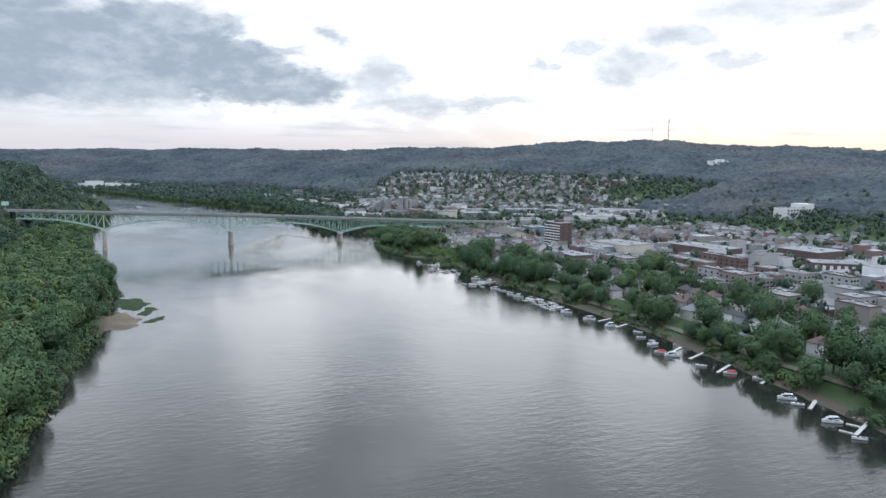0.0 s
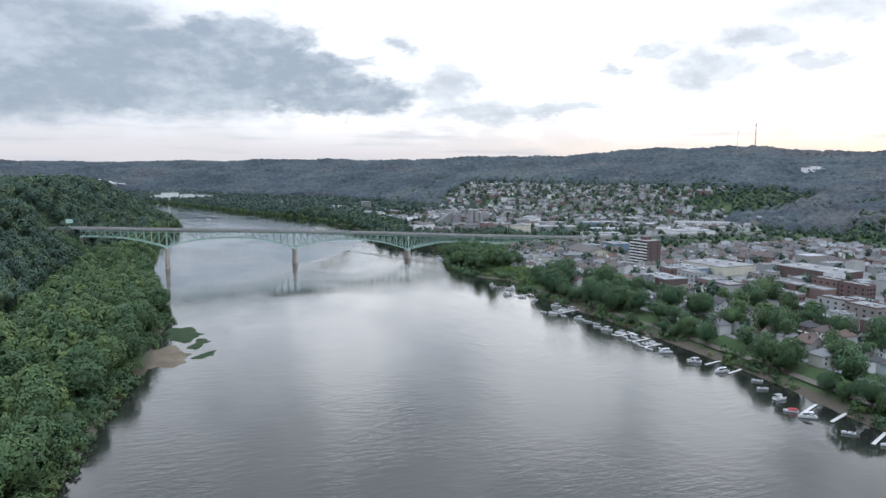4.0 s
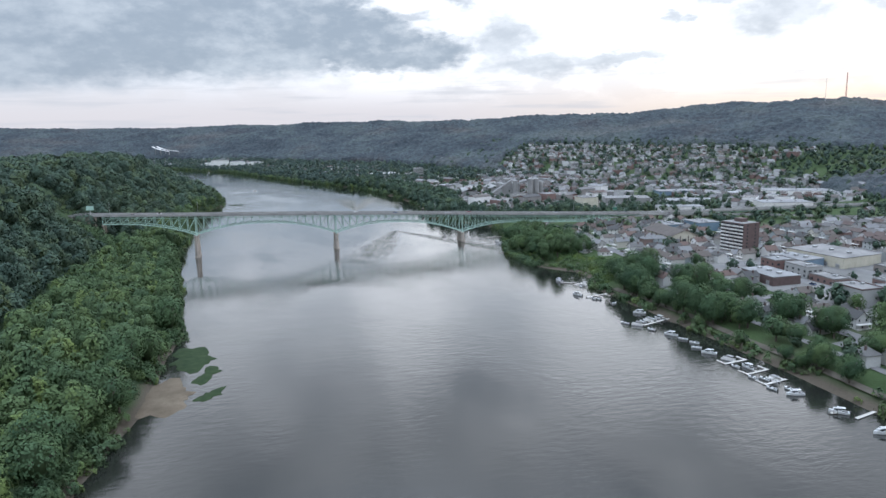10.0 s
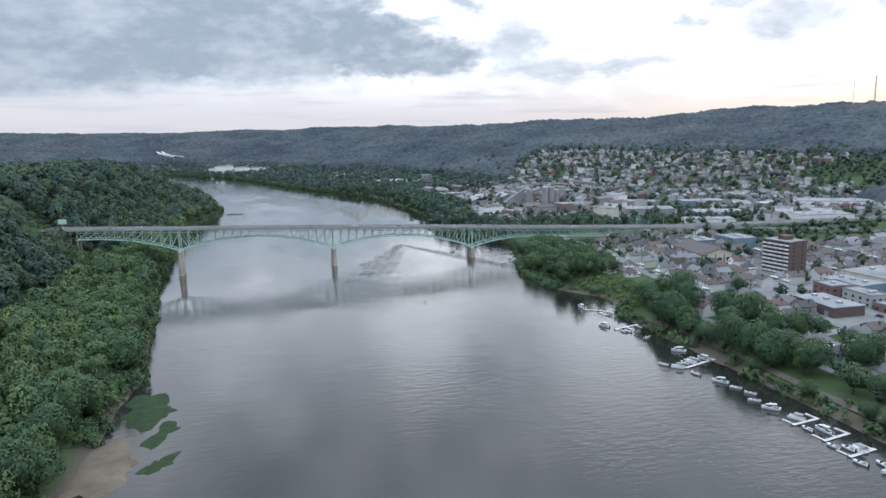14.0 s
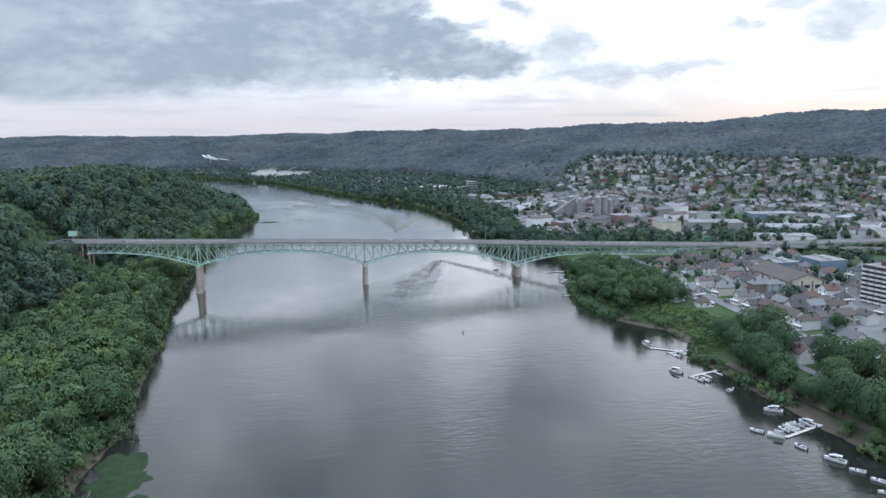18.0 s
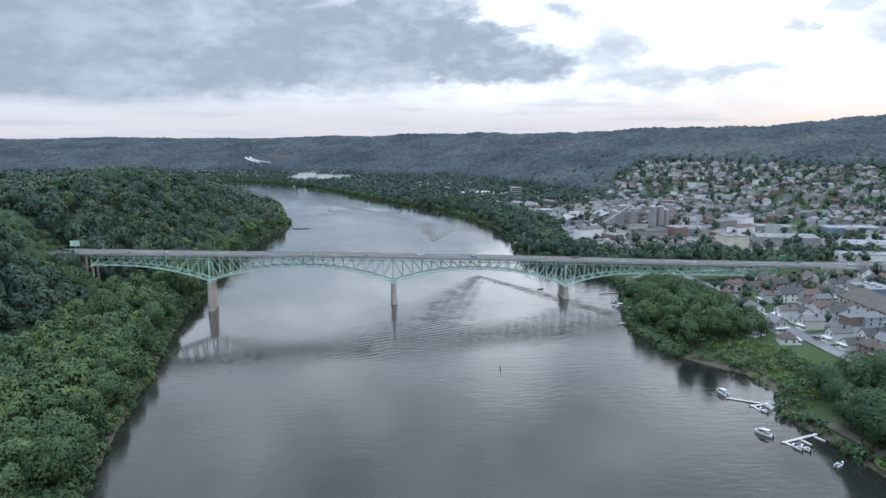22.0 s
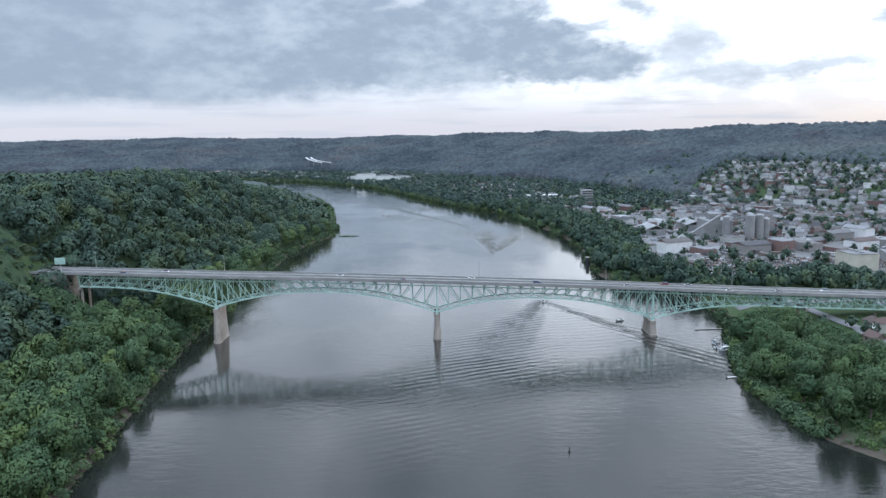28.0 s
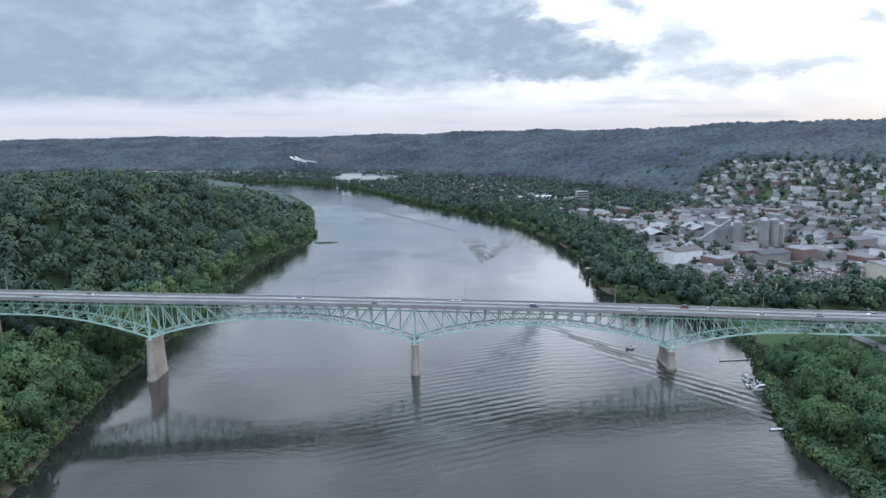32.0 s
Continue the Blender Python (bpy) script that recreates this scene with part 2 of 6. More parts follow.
def foliage(name, darks, lights, patch=0.05, leaf=0.9):
    """Leaves: differ from leaf clump to leaf clump and from tree to tree."""
    m, n, l, b = material(name, 0.65)
    b.inputs["Specular IOR Level"].default_value = 0.08
    geo = n.new("ShaderNodeNewGeometry")
    info = n.new("ShaderNodeObjectInfo")
    a = ramp(n, l, noise_tex(n, l, patch, 3, 0.6), [(0.3, darks[0]), (0.55, darks[1]), (0.75, lights[0])])
    tree = ramp(n, l, info.outputs["Random"], [(0, (0.82, 0.9, 0.88)), (0.7, (1.0, 1.0, 0.97)), (1, (1.14, 1.12, 0.96))])
    a = blend(n, l, 1.0, a, tree, "MULTIPLY")
    # one tint for each tree's width of wood
    cell = n.new("ShaderNodeTexVoronoi")
    cell.inputs["Scale"].default_value = 1.0
    l.new(coords(n, l, (0.1, 0.1, 0.0)), cell.inputs["Vector"])
    pick = n.new("ShaderNodeSeparateColor")
    l.new(cell.outputs["Color"], pick.inputs[0])
    a = blend(n, l, 1.0 if patch < 0.1 else 0.0, a, ramp(n, l, pick.outputs[0], [(0.0, (0.68, 0.76, 0.78)), (0.35, (0.92, 0.98, 1.0)), (0.7, (1.06, 1.06, 0.98)), (0.9, (1.38, 1.28, 0.92)), (1.0, (1.18, 1.22, 1.22))]), "MULTIPLY")
    each = ramp(n, l, geo.outputs["Random Per Island"], [(0, (0.88, 0.90, 0.88)), (0.6, (1.0, 1.0, 1.0)), (1, (1.10, 1.09, 1.03))])
    col = blend(n, l, leaf, a, each, "MULTIPLY")
    l.new(col, b.inputs["Base Color"])
    bump(n, l, b, noise_tex(n, l, 2.2, 3, 0.7), 0.6, 0.4)
    return m


M_LEAF = foliage("leaves_near", ((0.042, 0.070, 0.040), (0.056, 0.088, 0.046)), ((0.086, 0.118, 0.052),), 0.05, 0.7)
M_LEAF_MID = foliage("leaves_wood", ((0.044, 0.064, 0.052), (0.056, 0.080, 0.058)), ((0.072, 0.098, 0.064),), 0.03, 0.55)
M_LEAF_LOW = foliage("leaves_lowland", ((0.050, 0.078, 0.044), (0.064, 0.096, 0.048)), ((0.088, 0.120, 0.054),), 0.03, 0.6)
# far leaves: added blue in the colour stands for haze
M_LEAF_FAR = foliage("leaves_hills_hazy", ((0.044, 0.064, 0.062), (0.056, 0.080, 0.072)), ((0.072, 0.096, 0.080),), 0.02, 0.3)
M_LEAF_LIGHT = foliage("leaves_scrub", ((0.066, 0.105, 0.046), (0.080, 0.122, 0.050)), ((0.104, 0.142, 0.058),), 0.05, 0.45)
# roof of the woods: base colour lifted and cooled to carry the haze
M_CANOPY, _n, _l, _b = material("leaf_canopy_hazy", 0.8)
_b.inputs["Specular IOR Level"].default_value = 0.2
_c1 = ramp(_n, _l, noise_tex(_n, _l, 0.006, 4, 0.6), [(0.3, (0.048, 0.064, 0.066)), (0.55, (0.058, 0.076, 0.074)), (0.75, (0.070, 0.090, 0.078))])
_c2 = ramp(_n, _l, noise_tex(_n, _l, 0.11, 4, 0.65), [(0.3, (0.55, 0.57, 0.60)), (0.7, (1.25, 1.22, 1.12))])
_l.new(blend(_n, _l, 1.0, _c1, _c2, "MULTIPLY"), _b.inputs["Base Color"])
bump(_n, _l, _b, noise_tex(_n, _l, 0.25, 3, 0.6), 0.8, 2.0)
# the woods of the far hills: blue haze and dark folds painted into the green
M_CANOPY_FAR, _n, _l, _b = material("hill_canopy_hazy", 0.85)
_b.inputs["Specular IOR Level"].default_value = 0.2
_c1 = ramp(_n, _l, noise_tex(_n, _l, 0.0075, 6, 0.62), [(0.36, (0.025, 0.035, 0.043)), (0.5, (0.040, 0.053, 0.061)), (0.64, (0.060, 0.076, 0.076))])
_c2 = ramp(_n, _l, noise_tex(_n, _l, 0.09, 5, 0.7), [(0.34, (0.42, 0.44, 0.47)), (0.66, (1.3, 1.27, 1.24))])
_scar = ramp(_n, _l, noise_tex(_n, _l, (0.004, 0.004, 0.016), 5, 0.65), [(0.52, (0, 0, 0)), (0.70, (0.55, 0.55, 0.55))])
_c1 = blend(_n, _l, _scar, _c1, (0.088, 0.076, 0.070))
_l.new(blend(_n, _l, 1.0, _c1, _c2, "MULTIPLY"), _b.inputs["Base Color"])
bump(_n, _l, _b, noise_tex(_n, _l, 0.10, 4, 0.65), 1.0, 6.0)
# darker than the leaves above it: shade between the crowns put into colour
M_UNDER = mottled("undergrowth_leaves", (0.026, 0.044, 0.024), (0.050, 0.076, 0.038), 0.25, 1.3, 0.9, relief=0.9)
# filling added inside the crowns, its dark colour standing for their inner shade
M_CORE = mottled("inner_shade_fill", (0.030, 0.050, 0.024), (0.046, 0.072, 0.034), 0.4, 2.0, 0.9)
M_BARK = mottled("bark", (0.06, 0.048, 0.038), (0.13, 0.11, 0.09), 0.8, 5.0, 0.95)
M_STEEL = mottled("green_bridge_paint", (0.33, 0.50, 0.44), (0.48, 0.66, 0.59), 0.15, 2.0, 0.55, 0.0, 0.1)
M_PIER = mottled("pier_concrete", (0.24, 0.21, 0.18), (0.42, 0.37, 0.32), 0.12, 1.5, 0.9)
M_CONC = mottled("deck_concrete", (0.20, 0.20, 0.195), (0.31, 0.305, 0.295), 0.1, 1.2, 0.9)
M_ROADWAY = mottled("worn_roadway", (0.13, 0.128, 0.118), (0.20, 0.196, 0.182), 0.08, 1.5, 0.9)
M_ASPHALT = mottled("street_asphalt", (0.10, 0.10, 0.105), (0.19, 0.185, 0.18), 0.06, 1.5, 0.92)
M_SAND = mottled("river_sand", (0.088, 0.070, 0.050), (0.15, 0.122, 0.090), 0.08, 1.0, 0.95)
M_MUD = mottled("bank_earth", (0.085, 0.076, 0.062), (0.135, 0.122, 0.10), 0.15, 1.5, 0.95)
M_WEED = mottled("water_weed", (0.016, 0.030, 0.014), (0.034, 0.052, 0.023), 0.25, 2.0, 0.9, relief=0.8)
M_GLASS = material("window_glass", 0.08)[0]
M_GLASS.node_tree.nodes["Principled BSDF"].inputs["Base Color"].default_value = (0.03, 0.036, 0.042, 1)
M_WHITE = mottled("white_paint", (0.58, 0.58, 0.57), (0.80, 0.80, 0.79), 0.4, 3.0, 0.6)
M_BOAT = mottled("weathered_gelcoat", (0.40, 0.41, 0.41), (0.60, 0.61, 0.61), 0.5, 3.0, 0.4)
M_TRIM = mottled("pale_trim", (0.50, 0.49, 0.47), (0.70, 0.69, 0.67), 0.5, 3.0, 0.7)
M_TAR = mottled("flat_tar_roof", (0.10, 0.10, 0.10), (0.24, 0.235, 0.23), 0.08, 0.8, 0.95)
M_MEMBRANE = mottled("white_roof_membrane", (0.12, 0.122, 0.125), (0.23, 0.234, 0.24), 0.06, 0.6, 0.8)
M_BRICK = palette("brick_walls", [(0.14, 0.085, 0.076), (0.20, 0.18, 0.165), (0.12, 0.076, 0.070), (0.25, 0.24, 0.225), (0.16, 0.105, 0.095), (0.30, 0.305, 0.30)], 0.9)
M_BRICK1 = mottled("dark_red_brick", (0.078, 0.054, 0.051), (0.116, 0.078, 0.073), 0.3, 4.0, 0.9)
M_SIDING = palette("house_siding", [(0.58, 0.58, 0.575), (0.44, 0.43, 0.41), (0.36, 0.385, 0.39), (0.52, 0.52, 0.515), (0.17, 0.125, 0.11), (0.30, 0.30, 0.285), (0.64, 0.64, 0.63), (0.27, 0.31, 0.32), (0.42, 0.41, 0.36), (0.48, 0.48, 0.47)], 0.75)
M_SHINGLE = palette("shingle_roofs", [(0.060, 0.059, 0.059), (0.088, 0.074, 0.066), (0.105, 0.104, 0.103), (0.080, 0.060, 0.053), (0.15, 0.152, 0.156), (0.050, 0.050, 0.051), (0.10, 0.066, 0.056)], 0.9)
M_SIDING_FAR = palette("far_house_walls", [(0.50, 0.505, 0.51), (0.33, 0.33, 0.32), (0.24, 0.25, 0.26), (0.42, 0.42, 0.425), (0.17, 0.11, 0.10), (0.23, 0.22, 0.21), (0.64, 0.64, 0.64), (0.14, 0.085, 0.076), (0.36, 0.37, 0.37)], 0.8, True, 0.3)
M_SHINGLE_FAR = palette("far_house_roofs", [(0.060, 0.059, 0.061), (0.090, 0.080, 0.075), (0.11, 0.108, 0.108), (0.085, 0.062, 0.056), (0.14, 0.141, 0.146), (0.19, 0.19, 0.195)], 0.9, True, 0.3)
M_FLAT_FAR = palette("far_flat_roofs", [(0.10, 0.10, 0.102), (0.16, 0.16, 0.165), (0.08, 0.078, 0.076), (0.26, 0.265, 0.27), (0.12, 0.11, 0.105)], 0.9, True, 0.3)
M_PLANT = mottled("pale_plant_concrete", (0.17, 0.17, 0.168), (0.29, 0.29, 0.284), 0.05, 0.6, 0.9)
M_DARKMETAL = mottled("dark_metal", (0.05, 0.05, 0.05), (0.10, 0.10, 0.10), 0.5, 4.0, 0.5, 0.6)
M_GALV = mottled("galvanised_steel", (0.34, 0.35, 0.36), (0.46, 0.47, 0.48), 0.8, 4.0, 0.45, 0.7)
M_BLUE = mottled("blue_canvas", (0.06, 0.14, 0.30), (0.10, 0.20, 0.38), 0.6, 4.0, 0.8)
M_RED = mottled("red_canvas", (0.30, 0.04, 0.05), (0.42, 0.07, 0.07), 0.6, 4.0, 0.8)
M_BLUEWALL = mottled("blue_grey_metal_wall", (0.10, 0.16, 0.22), (0.15, 0.22, 0.29), 0.1, 1.0, 0.6)
M_CREAM = mottled("cream_render", (0.40, 0.375, 0.30), (0.54, 0.51, 0.42), 0.15, 2.0, 0.85)
M_BROWNROOF = mottled("brown_shingle_roof", (0.062, 0.052, 0.047), (0.10, 0.086, 0.078), 0.15, 2.0, 0.95)
M_PLANK = mottled("weathered_dock_planks", (0.34, 0.32, 0.29), (0.55, 0.53, 0.50), 0.6, 5.0, 0.9)
M_RUBBER = material("tyre_rubber", 0.9)[0]
M_RUBBER.node_tree.nodes["Principled BSDF"].inputs["Base Color"].default_value = (0.02, 0.02, 0.02, 1)
M_CAR = palette("car_paint", [(0.65, 0.66, 0.67), (0.10, 0.105, 0.11), (0.36, 0.37, 0.39), (0.20, 0.035, 0.035), (0.78, 0.78, 0.78), (0.06, 0.09, 0.17), (0.22, 0.20, 0.17)], 0.3)
M_SIGN = mottled("green_sign_face", (0.02, 0.12, 0.075), (0.03, 0.15, 0.10), 0.5, 4.0, 0.5)
M_PAVING = mottled("town_paving", (0.095, 0.095, 0.092), (0.18, 0.176, 0.168), 0.035, 0.8, 0.95)
M_GRAVEL = mottled("works_gravel", (0.085, 0.085, 0.081), (0.165, 0.161, 0.153), 0.03, 0.9, 0.95)
M_SCRAP = palette("scrap_colours", [(0.12, 0.095, 0.08), (0.20, 0.19, 0.18), (0.09, 0.098, 0.11), (0.34, 0.34, 0.34), (0.14, 0.08, 0.062), (0.085, 0.085, 0.085), (0.15, 0.148, 0.14)], 0.7, True, 0.5)

for _m in (M_WEED, M_UNDER, M_CORE, M_SAND, M_MUD):
    _m.node_tree.nodes["Principled BSDF"].inputs["Specular IOR Level"].default_value = 0.1

# ground: rough grass, worn to dirt in patches
M_GROUND, _n, _l, _b = material("ground_grass", 0.95)
_b.inputs["Specular IOR Level"].default_value = 0.1
_g = ramp(_n, _l, noise_tex(_n, _l, 0.02, 6, 0.65), [(0.3, (0.036, 0.060, 0.024)), (0.5, (0.052, 0.080, 0.034)), (0.72, (0.088, 0.092, 0.062))])
_d = noise_tex(_n, _l, 0.9, 5, 0.7)
_z = _n.new("ShaderNodeSeparateXYZ")
_l.new(coords(_n, _l, 1.0), _z.inputs[0])
_mud = _n.new("ShaderNodeMapRange")
_mud.inputs["From Min"].default_value, _mud.inputs["From Max"].default_value = 2.2, 0.9
_l.new(_z.outputs[2], _mud.inputs["Value"])
_g = blend(_n, _l, _mud.outputs["Result"], _g, (0.085, 0.072, 0.056))
_l.new(blend(_n, _l, 0.5, _g, ramp(_n, _l, _d, [(0.3, (0.45, 0.45, 0.45)), (0.7, (1, 1, 1))]), "MULTIPLY"), _b.inputs["Base Color"])
bump(_n, _l, _b, _d, 0.7, 0.4)

# river water: dark and turbid, rippled in patches, with the spreading waves of a passing boat
M_WATER, _n, _l, _b = material("river_water", 0.045)
_b.inputs["IOR"].default_value = 1.33
# a second reflecting layer over the turbid river, added to strengthen its mirrored sky
_b.inputs["Coat Weight"].default_value, _b.inputs["Coat IOR"].default_value, _b.inputs["Coat Roughness"].default_value = 1.0, 1.36, 0.05
_b.inputs["Base Color"].default_value = (0.015, 0.016, 0.014, 1)


def m2(op, a, b=None):
    nd = _n.new("ShaderNodeMath")
    nd.operation = op
    for i, v in enumerate((a, b)):
        if isinstance(v, (int, float)):
            nd.inputs[i].default_value = v
        elif v is not None:
            _l.new(v, nd.inputs[i])
    return nd.outputs[0]


_tc = _n.new("ShaderNodeTexCoord")
_sp = _n.new("ShaderNodeSeparateXYZ")
_l.new(_tc.outputs["Object"], _sp.inputs[0])
WX, WY = _sp.outputs[0], _sp.outputs[1]


WARP = noise_tex(_n, _l, (0.05, 0.05, 0.05), 3, 0.5)


def wake_arm(ax, ay, bx, by, wave, width, run):
    """A train of waves along the line from a to b."""
    length = math.hypot(bx - ax, by - ay)
    ux, uy = (bx - ax) / length, (by - ay) / length
    rx, ry = m2("SUBTRACT", WX, ax), m2("SUBTRACT", WY, ay)
    along = m2("ADD", m2("MULTIPLY", rx, ux), m2("MULTIPLY", ry, uy))
    off = m2("ADD", m2("MULTIPLY", rx, -uy), m2("MULTIPLY", ry, ux))
    k = m2("DIVIDE", off, m2("ADD", m2("MULTIPLY", m2("MAXIMUM", along, 0.0), width / length), 4.0))
    env = m2("EXPONENT", m2("MULTIPLY", m2("MULTIPLY", k, k), -1.0))
    fade = m2("MULTIPLY", m2("GREATER_THAN", along, 0.0), m2("EXPONENT", m2("MULTIPLY", m2("POWER", m2("DIVIDE", m2("MAXIMUM", along, 0.0), length), 4.0), -1.0)))
    ra = radians(run)  # the way the single waves run, from the x axis
    phase = m2("ADD", m2("ADD", m2("MULTIPLY", rx, math.cos(ra)), m2("MULTIPLY", ry, math.sin(ra))), m2("MULTIPLY", WARP, 4.0))
    return m2("MULTIPLY", m2("SINE", m2("MULTIPLY", phase, 6.283 / wave)), m2("MULTIPLY", env, fade))


_wake = m2("ADD", wake_arm(78, 91, 8, -105, 5.2, 30, 112), m2("MULTIPLY", wake_arm(78, 91, 171, -99, 6.5, 8, 40), 1.3))
_wake = m2("ADD", _wake, m2("MULTIPLY", m2("ADD", wake_arm(59, 313, 112, 480, 6.0, 14, -60), wake_arm(59, 313, 60, 480, 6.0, 14, -100)), 1.0))
_wake = m2("ADD", _wake, m2("MULTIPLY", wake_arm(40, 540, -150, 975, 9.0, 6, 24), 1.8))
# short waves that cross the wedge between the arms
_ax, _ay = m2("SUBTRACT", WX, 78.0), m2("SUBTRACT", WY, 91.0)
_rr = m2("SQRT", m2("ADD", m2("MULTIPLY", _ax, _ax), m2("MULTIPLY", _ay, _ay)))
_inside = m2("MULTIPLY", m2("LESS_THAN", m2("DIVIDE", m2("ABSOLUTE", m2("ADD", _ax, m2("MULTIPLY", _ay, -0.02))), m2("MAXIMUM", m2("MULTIPLY", _ay, -1.0), 1.0)), 0.46), m2("EXPONENT", m2("MULTIPLY", _rr, -0.009)))
_wake = m2("ADD", _wake, m2("MULTIPLY", m2("MULTIPLY", m2("SINE", m2("MULTIPLY", _rr, 0.95)), _inside), 0.22))
_calm = ramp(_n, _l, noise_tex(_n, _l, (0.010, 0.006, 0.01), 4, 0.6), [(0.40, (0.12, 0.12, 0.12)), (0.64, (1, 1, 1))])
_r1 = noise_tex(_n, _l, (0.16, 0.34, 0.3), 3, 0.55)
_r2 = noise_tex(_n, _l, (0.7, 1.1, 1.0), 2, 0.5)
_swell = noise_tex(_n, _l, (0.02, 0.05, 0.05), 2, 0.5)
_rip = m2("ADD", m2("MULTIPLY", _r1, 0.17), m2("MULTIPLY", _r2, 0.075))
_h = m2("ADD", m2("MULTIPLY", _rip, _calm), m2("ADD", m2("MULTIPLY", _swell, 0.06), m2("MULTIPLY", m2("MULTIPLY", _wake, m2("ADD", m2("MULTIPLY", WARP, 1.6), -0.2)), 0.20)))
bump(_n, _l, _b, _h, 1.0, 1.0)
_l.new(_b.inputs["Normal"].links[0].from_socket, _b.inputs["Coat Normal"])

# ---- builders ----
class Shape:
    """Collects boxes, prisms and loose faces for one mesh."""

    def __init__(self):
        self.v, self.f, self.m = [], [], []

    def face_set(self, verts, faces, mat=0):
        k = len(self.v)
        self.v += [tuple(p) for p in verts]
        self.f += [tuple(i + k for i in q) for q in faces]
        self.m += [mat] * len(faces)
        return self

    def box(self, x0, y0, z0, x1, y1, z1, mat=0, taper=0.0, turn=0.0, about=(0, 0)):
        t = taper
        p = [(x0, y0, z0), (x1, y0, z0), (x1, y1, z0), (x0, y1, z0),
             (x0 + t, y0 + t, z1), (x1 - t, y0 + t, z1), (x1 - t, y1 - t, z1), (x0 + t, y1 - t, z1)]
        if turn:
            c, s = math.cos(turn), math.sin(turn)
            p = [(about[0] + (x - about[0]) * c - (y - about[1]) * s, about[1] + (x - about[0]) * s + (y - about[1]) * c, z) for x, y, z in p]
        return self.face_set(p, [(3, 2, 1, 0), (4, 5, 6, 7), (0, 1, 5, 4), (1, 2, 6, 5), (2, 3, 7, 6), (3, 0, 4, 7)], mat)

    def beam(self, a, b, w, h, mat=0):
        a, b = Vector(a), Vector(b)
        d = (b - a).normalized()
        side = d.cross(Vector((0, 0, 1)))
        side = side.normalized() if side.length > 0.05 else Vector((1, 0, 0))
        top = side.cross(d).normalized()
        p = [e + side * (w / 2 * i) + top * (h / 2 * j) for e in (a, b) for i, j in ((-1, -1), (1, -1), (1, 1), (-1, 1))]
        return self.face_set(p, [(0, 1, 2, 3), (7, 6, 5, 4), (0, 4, 5, 1), (1, 5, 6, 2), (2, 6, 7, 3), (3, 7, 4, 0)], mat)

    def gable(self, x0, y0, z0, x1, y1, h, over=0.5, thick=0.25, mat=0):
        """A ridge roof with overhang, the ridge along y."""
        c = (x0 + x1) / 2
        slope = h / (c - x0)
        xa, xb, ya, yb, zl = x0 - over, x1 + over, y0 - over, y1 + over, z0 - over * slope
        p = [(x, y, z) for y in (ya, yb) for x, z in ((xa, zl), (c, z0 + h), (xb, zl), (xb, zl + thick), (c, z0 + h + thick), (xa, zl + thick))]
        return self.face_set(p, [(0, 5, 4, 1), (1, 4, 3, 2), (6, 7, 10, 11), (7, 8, 9, 10), (5, 11, 10, 4), (4, 10, 9, 3), (0, 1, 7, 6), (1, 2, 8, 7), (0, 6, 11, 5), (2, 3, 9, 8)], mat)

    def hip(self, x0, y0, z0, x1, y1, h, over=0.5, mat=0):
        xa, xb, ya, yb = x0 - over, x1 + over, y0 - over, y1 + over
        c, k = (xa + xb) / 2, (xb - xa) / 2 * 0.9
        p = [(xa, ya, z0 - 0.2), (xb, ya, z0 - 0.2), (xb, yb, z0 - 0.2), (xa, yb, z0 - 0.2), (xa, ya, z0), (xb, ya, z0), (xb, yb, z0), (xa, yb, z0), (c, ya + k, z0 + h), (c, yb - k, z0 + h)]
        return self.face_set(p, [(3, 2, 1, 0), (0, 1, 5, 4), (1, 2, 6, 5), (2, 3, 7, 6), (3, 0, 4, 7), (4, 5, 8), (6, 7, 9), (5, 6, 9, 8), (7, 4, 8, 9)], mat)

    def tube(self, x, y, z0, z1, r0, r1, n=10, mat=0):
        p = [(x + r * math.cos(6.2832 * i / n), y + r * math.sin(6.2832 * i / n), z) for z, r in ((z0, r0), (z1, r1)) for i in range(n)]
        return self.face_set(p, [(i, (i + 1) % n, n + (i + 1) % n, n + i) for i in range(n)] + [tuple(range(n))[::-1], tuple(range(n, 2 * n))], mat)

    def mesh(self, name, mats):
        me = bpy.data.meshes.new(name)
        me.from_pydata(self.v, [], self.f)
        for m in mats if isinstance(mats, (list, tuple)) else [mats]:
            me.materials.append(m)
        if any(self.m):
            me.polygons.foreach_set("material_index", self.m)
        me.update()
        return me


def part(name, shape, mat, parent=None, label=""):
    """One mesh object, under a thing or a part of it."""
    ob = new(name, shape if isinstance(shape, bpy.types.Mesh) else shape.mesh(name, mat))
    if parent:
        ob.parent = parent
    return tagged(ob, label)


def thing(name, label, category, group="", kind=""):
    return tagged(new(name), label, category, group, kind)


def quad_mesh(name, verts, quads, mat, smooth=False, normals=None):
    """A mesh from arrays of points and four-cornered faces."""
    me = bpy.data.meshes.new(name)
    me.vertices.add(len(verts)), me.loops.add(4 * len(quads)), me.polygons.add(len(quads))
    me.vertices.foreach_set("co", np.asarray(verts, np.float32).ravel())
    me.loops.foreach_set("vertex_index", np.asarray(quads, np.int32).ravel())
    me.polygons.foreach_set("loop_start", np.arange(0, 4 * len(quads), 4, dtype=np.int32))
    me.update(calc_edges=True)
    me.materials.append(mat)
    if smooth or normals is not None:
        me.polygons.foreach_set("use_smooth", np.ones(len(quads), bool))
    if normals is not None:
        # leaves are shaded as parts of the round crown that they hang on
        me.attributes.new("custom_normal", "FLOAT_VECTOR", "POINT").data.foreach_set("vector", np.asarray(normals, np.float32).ravel())
    return me


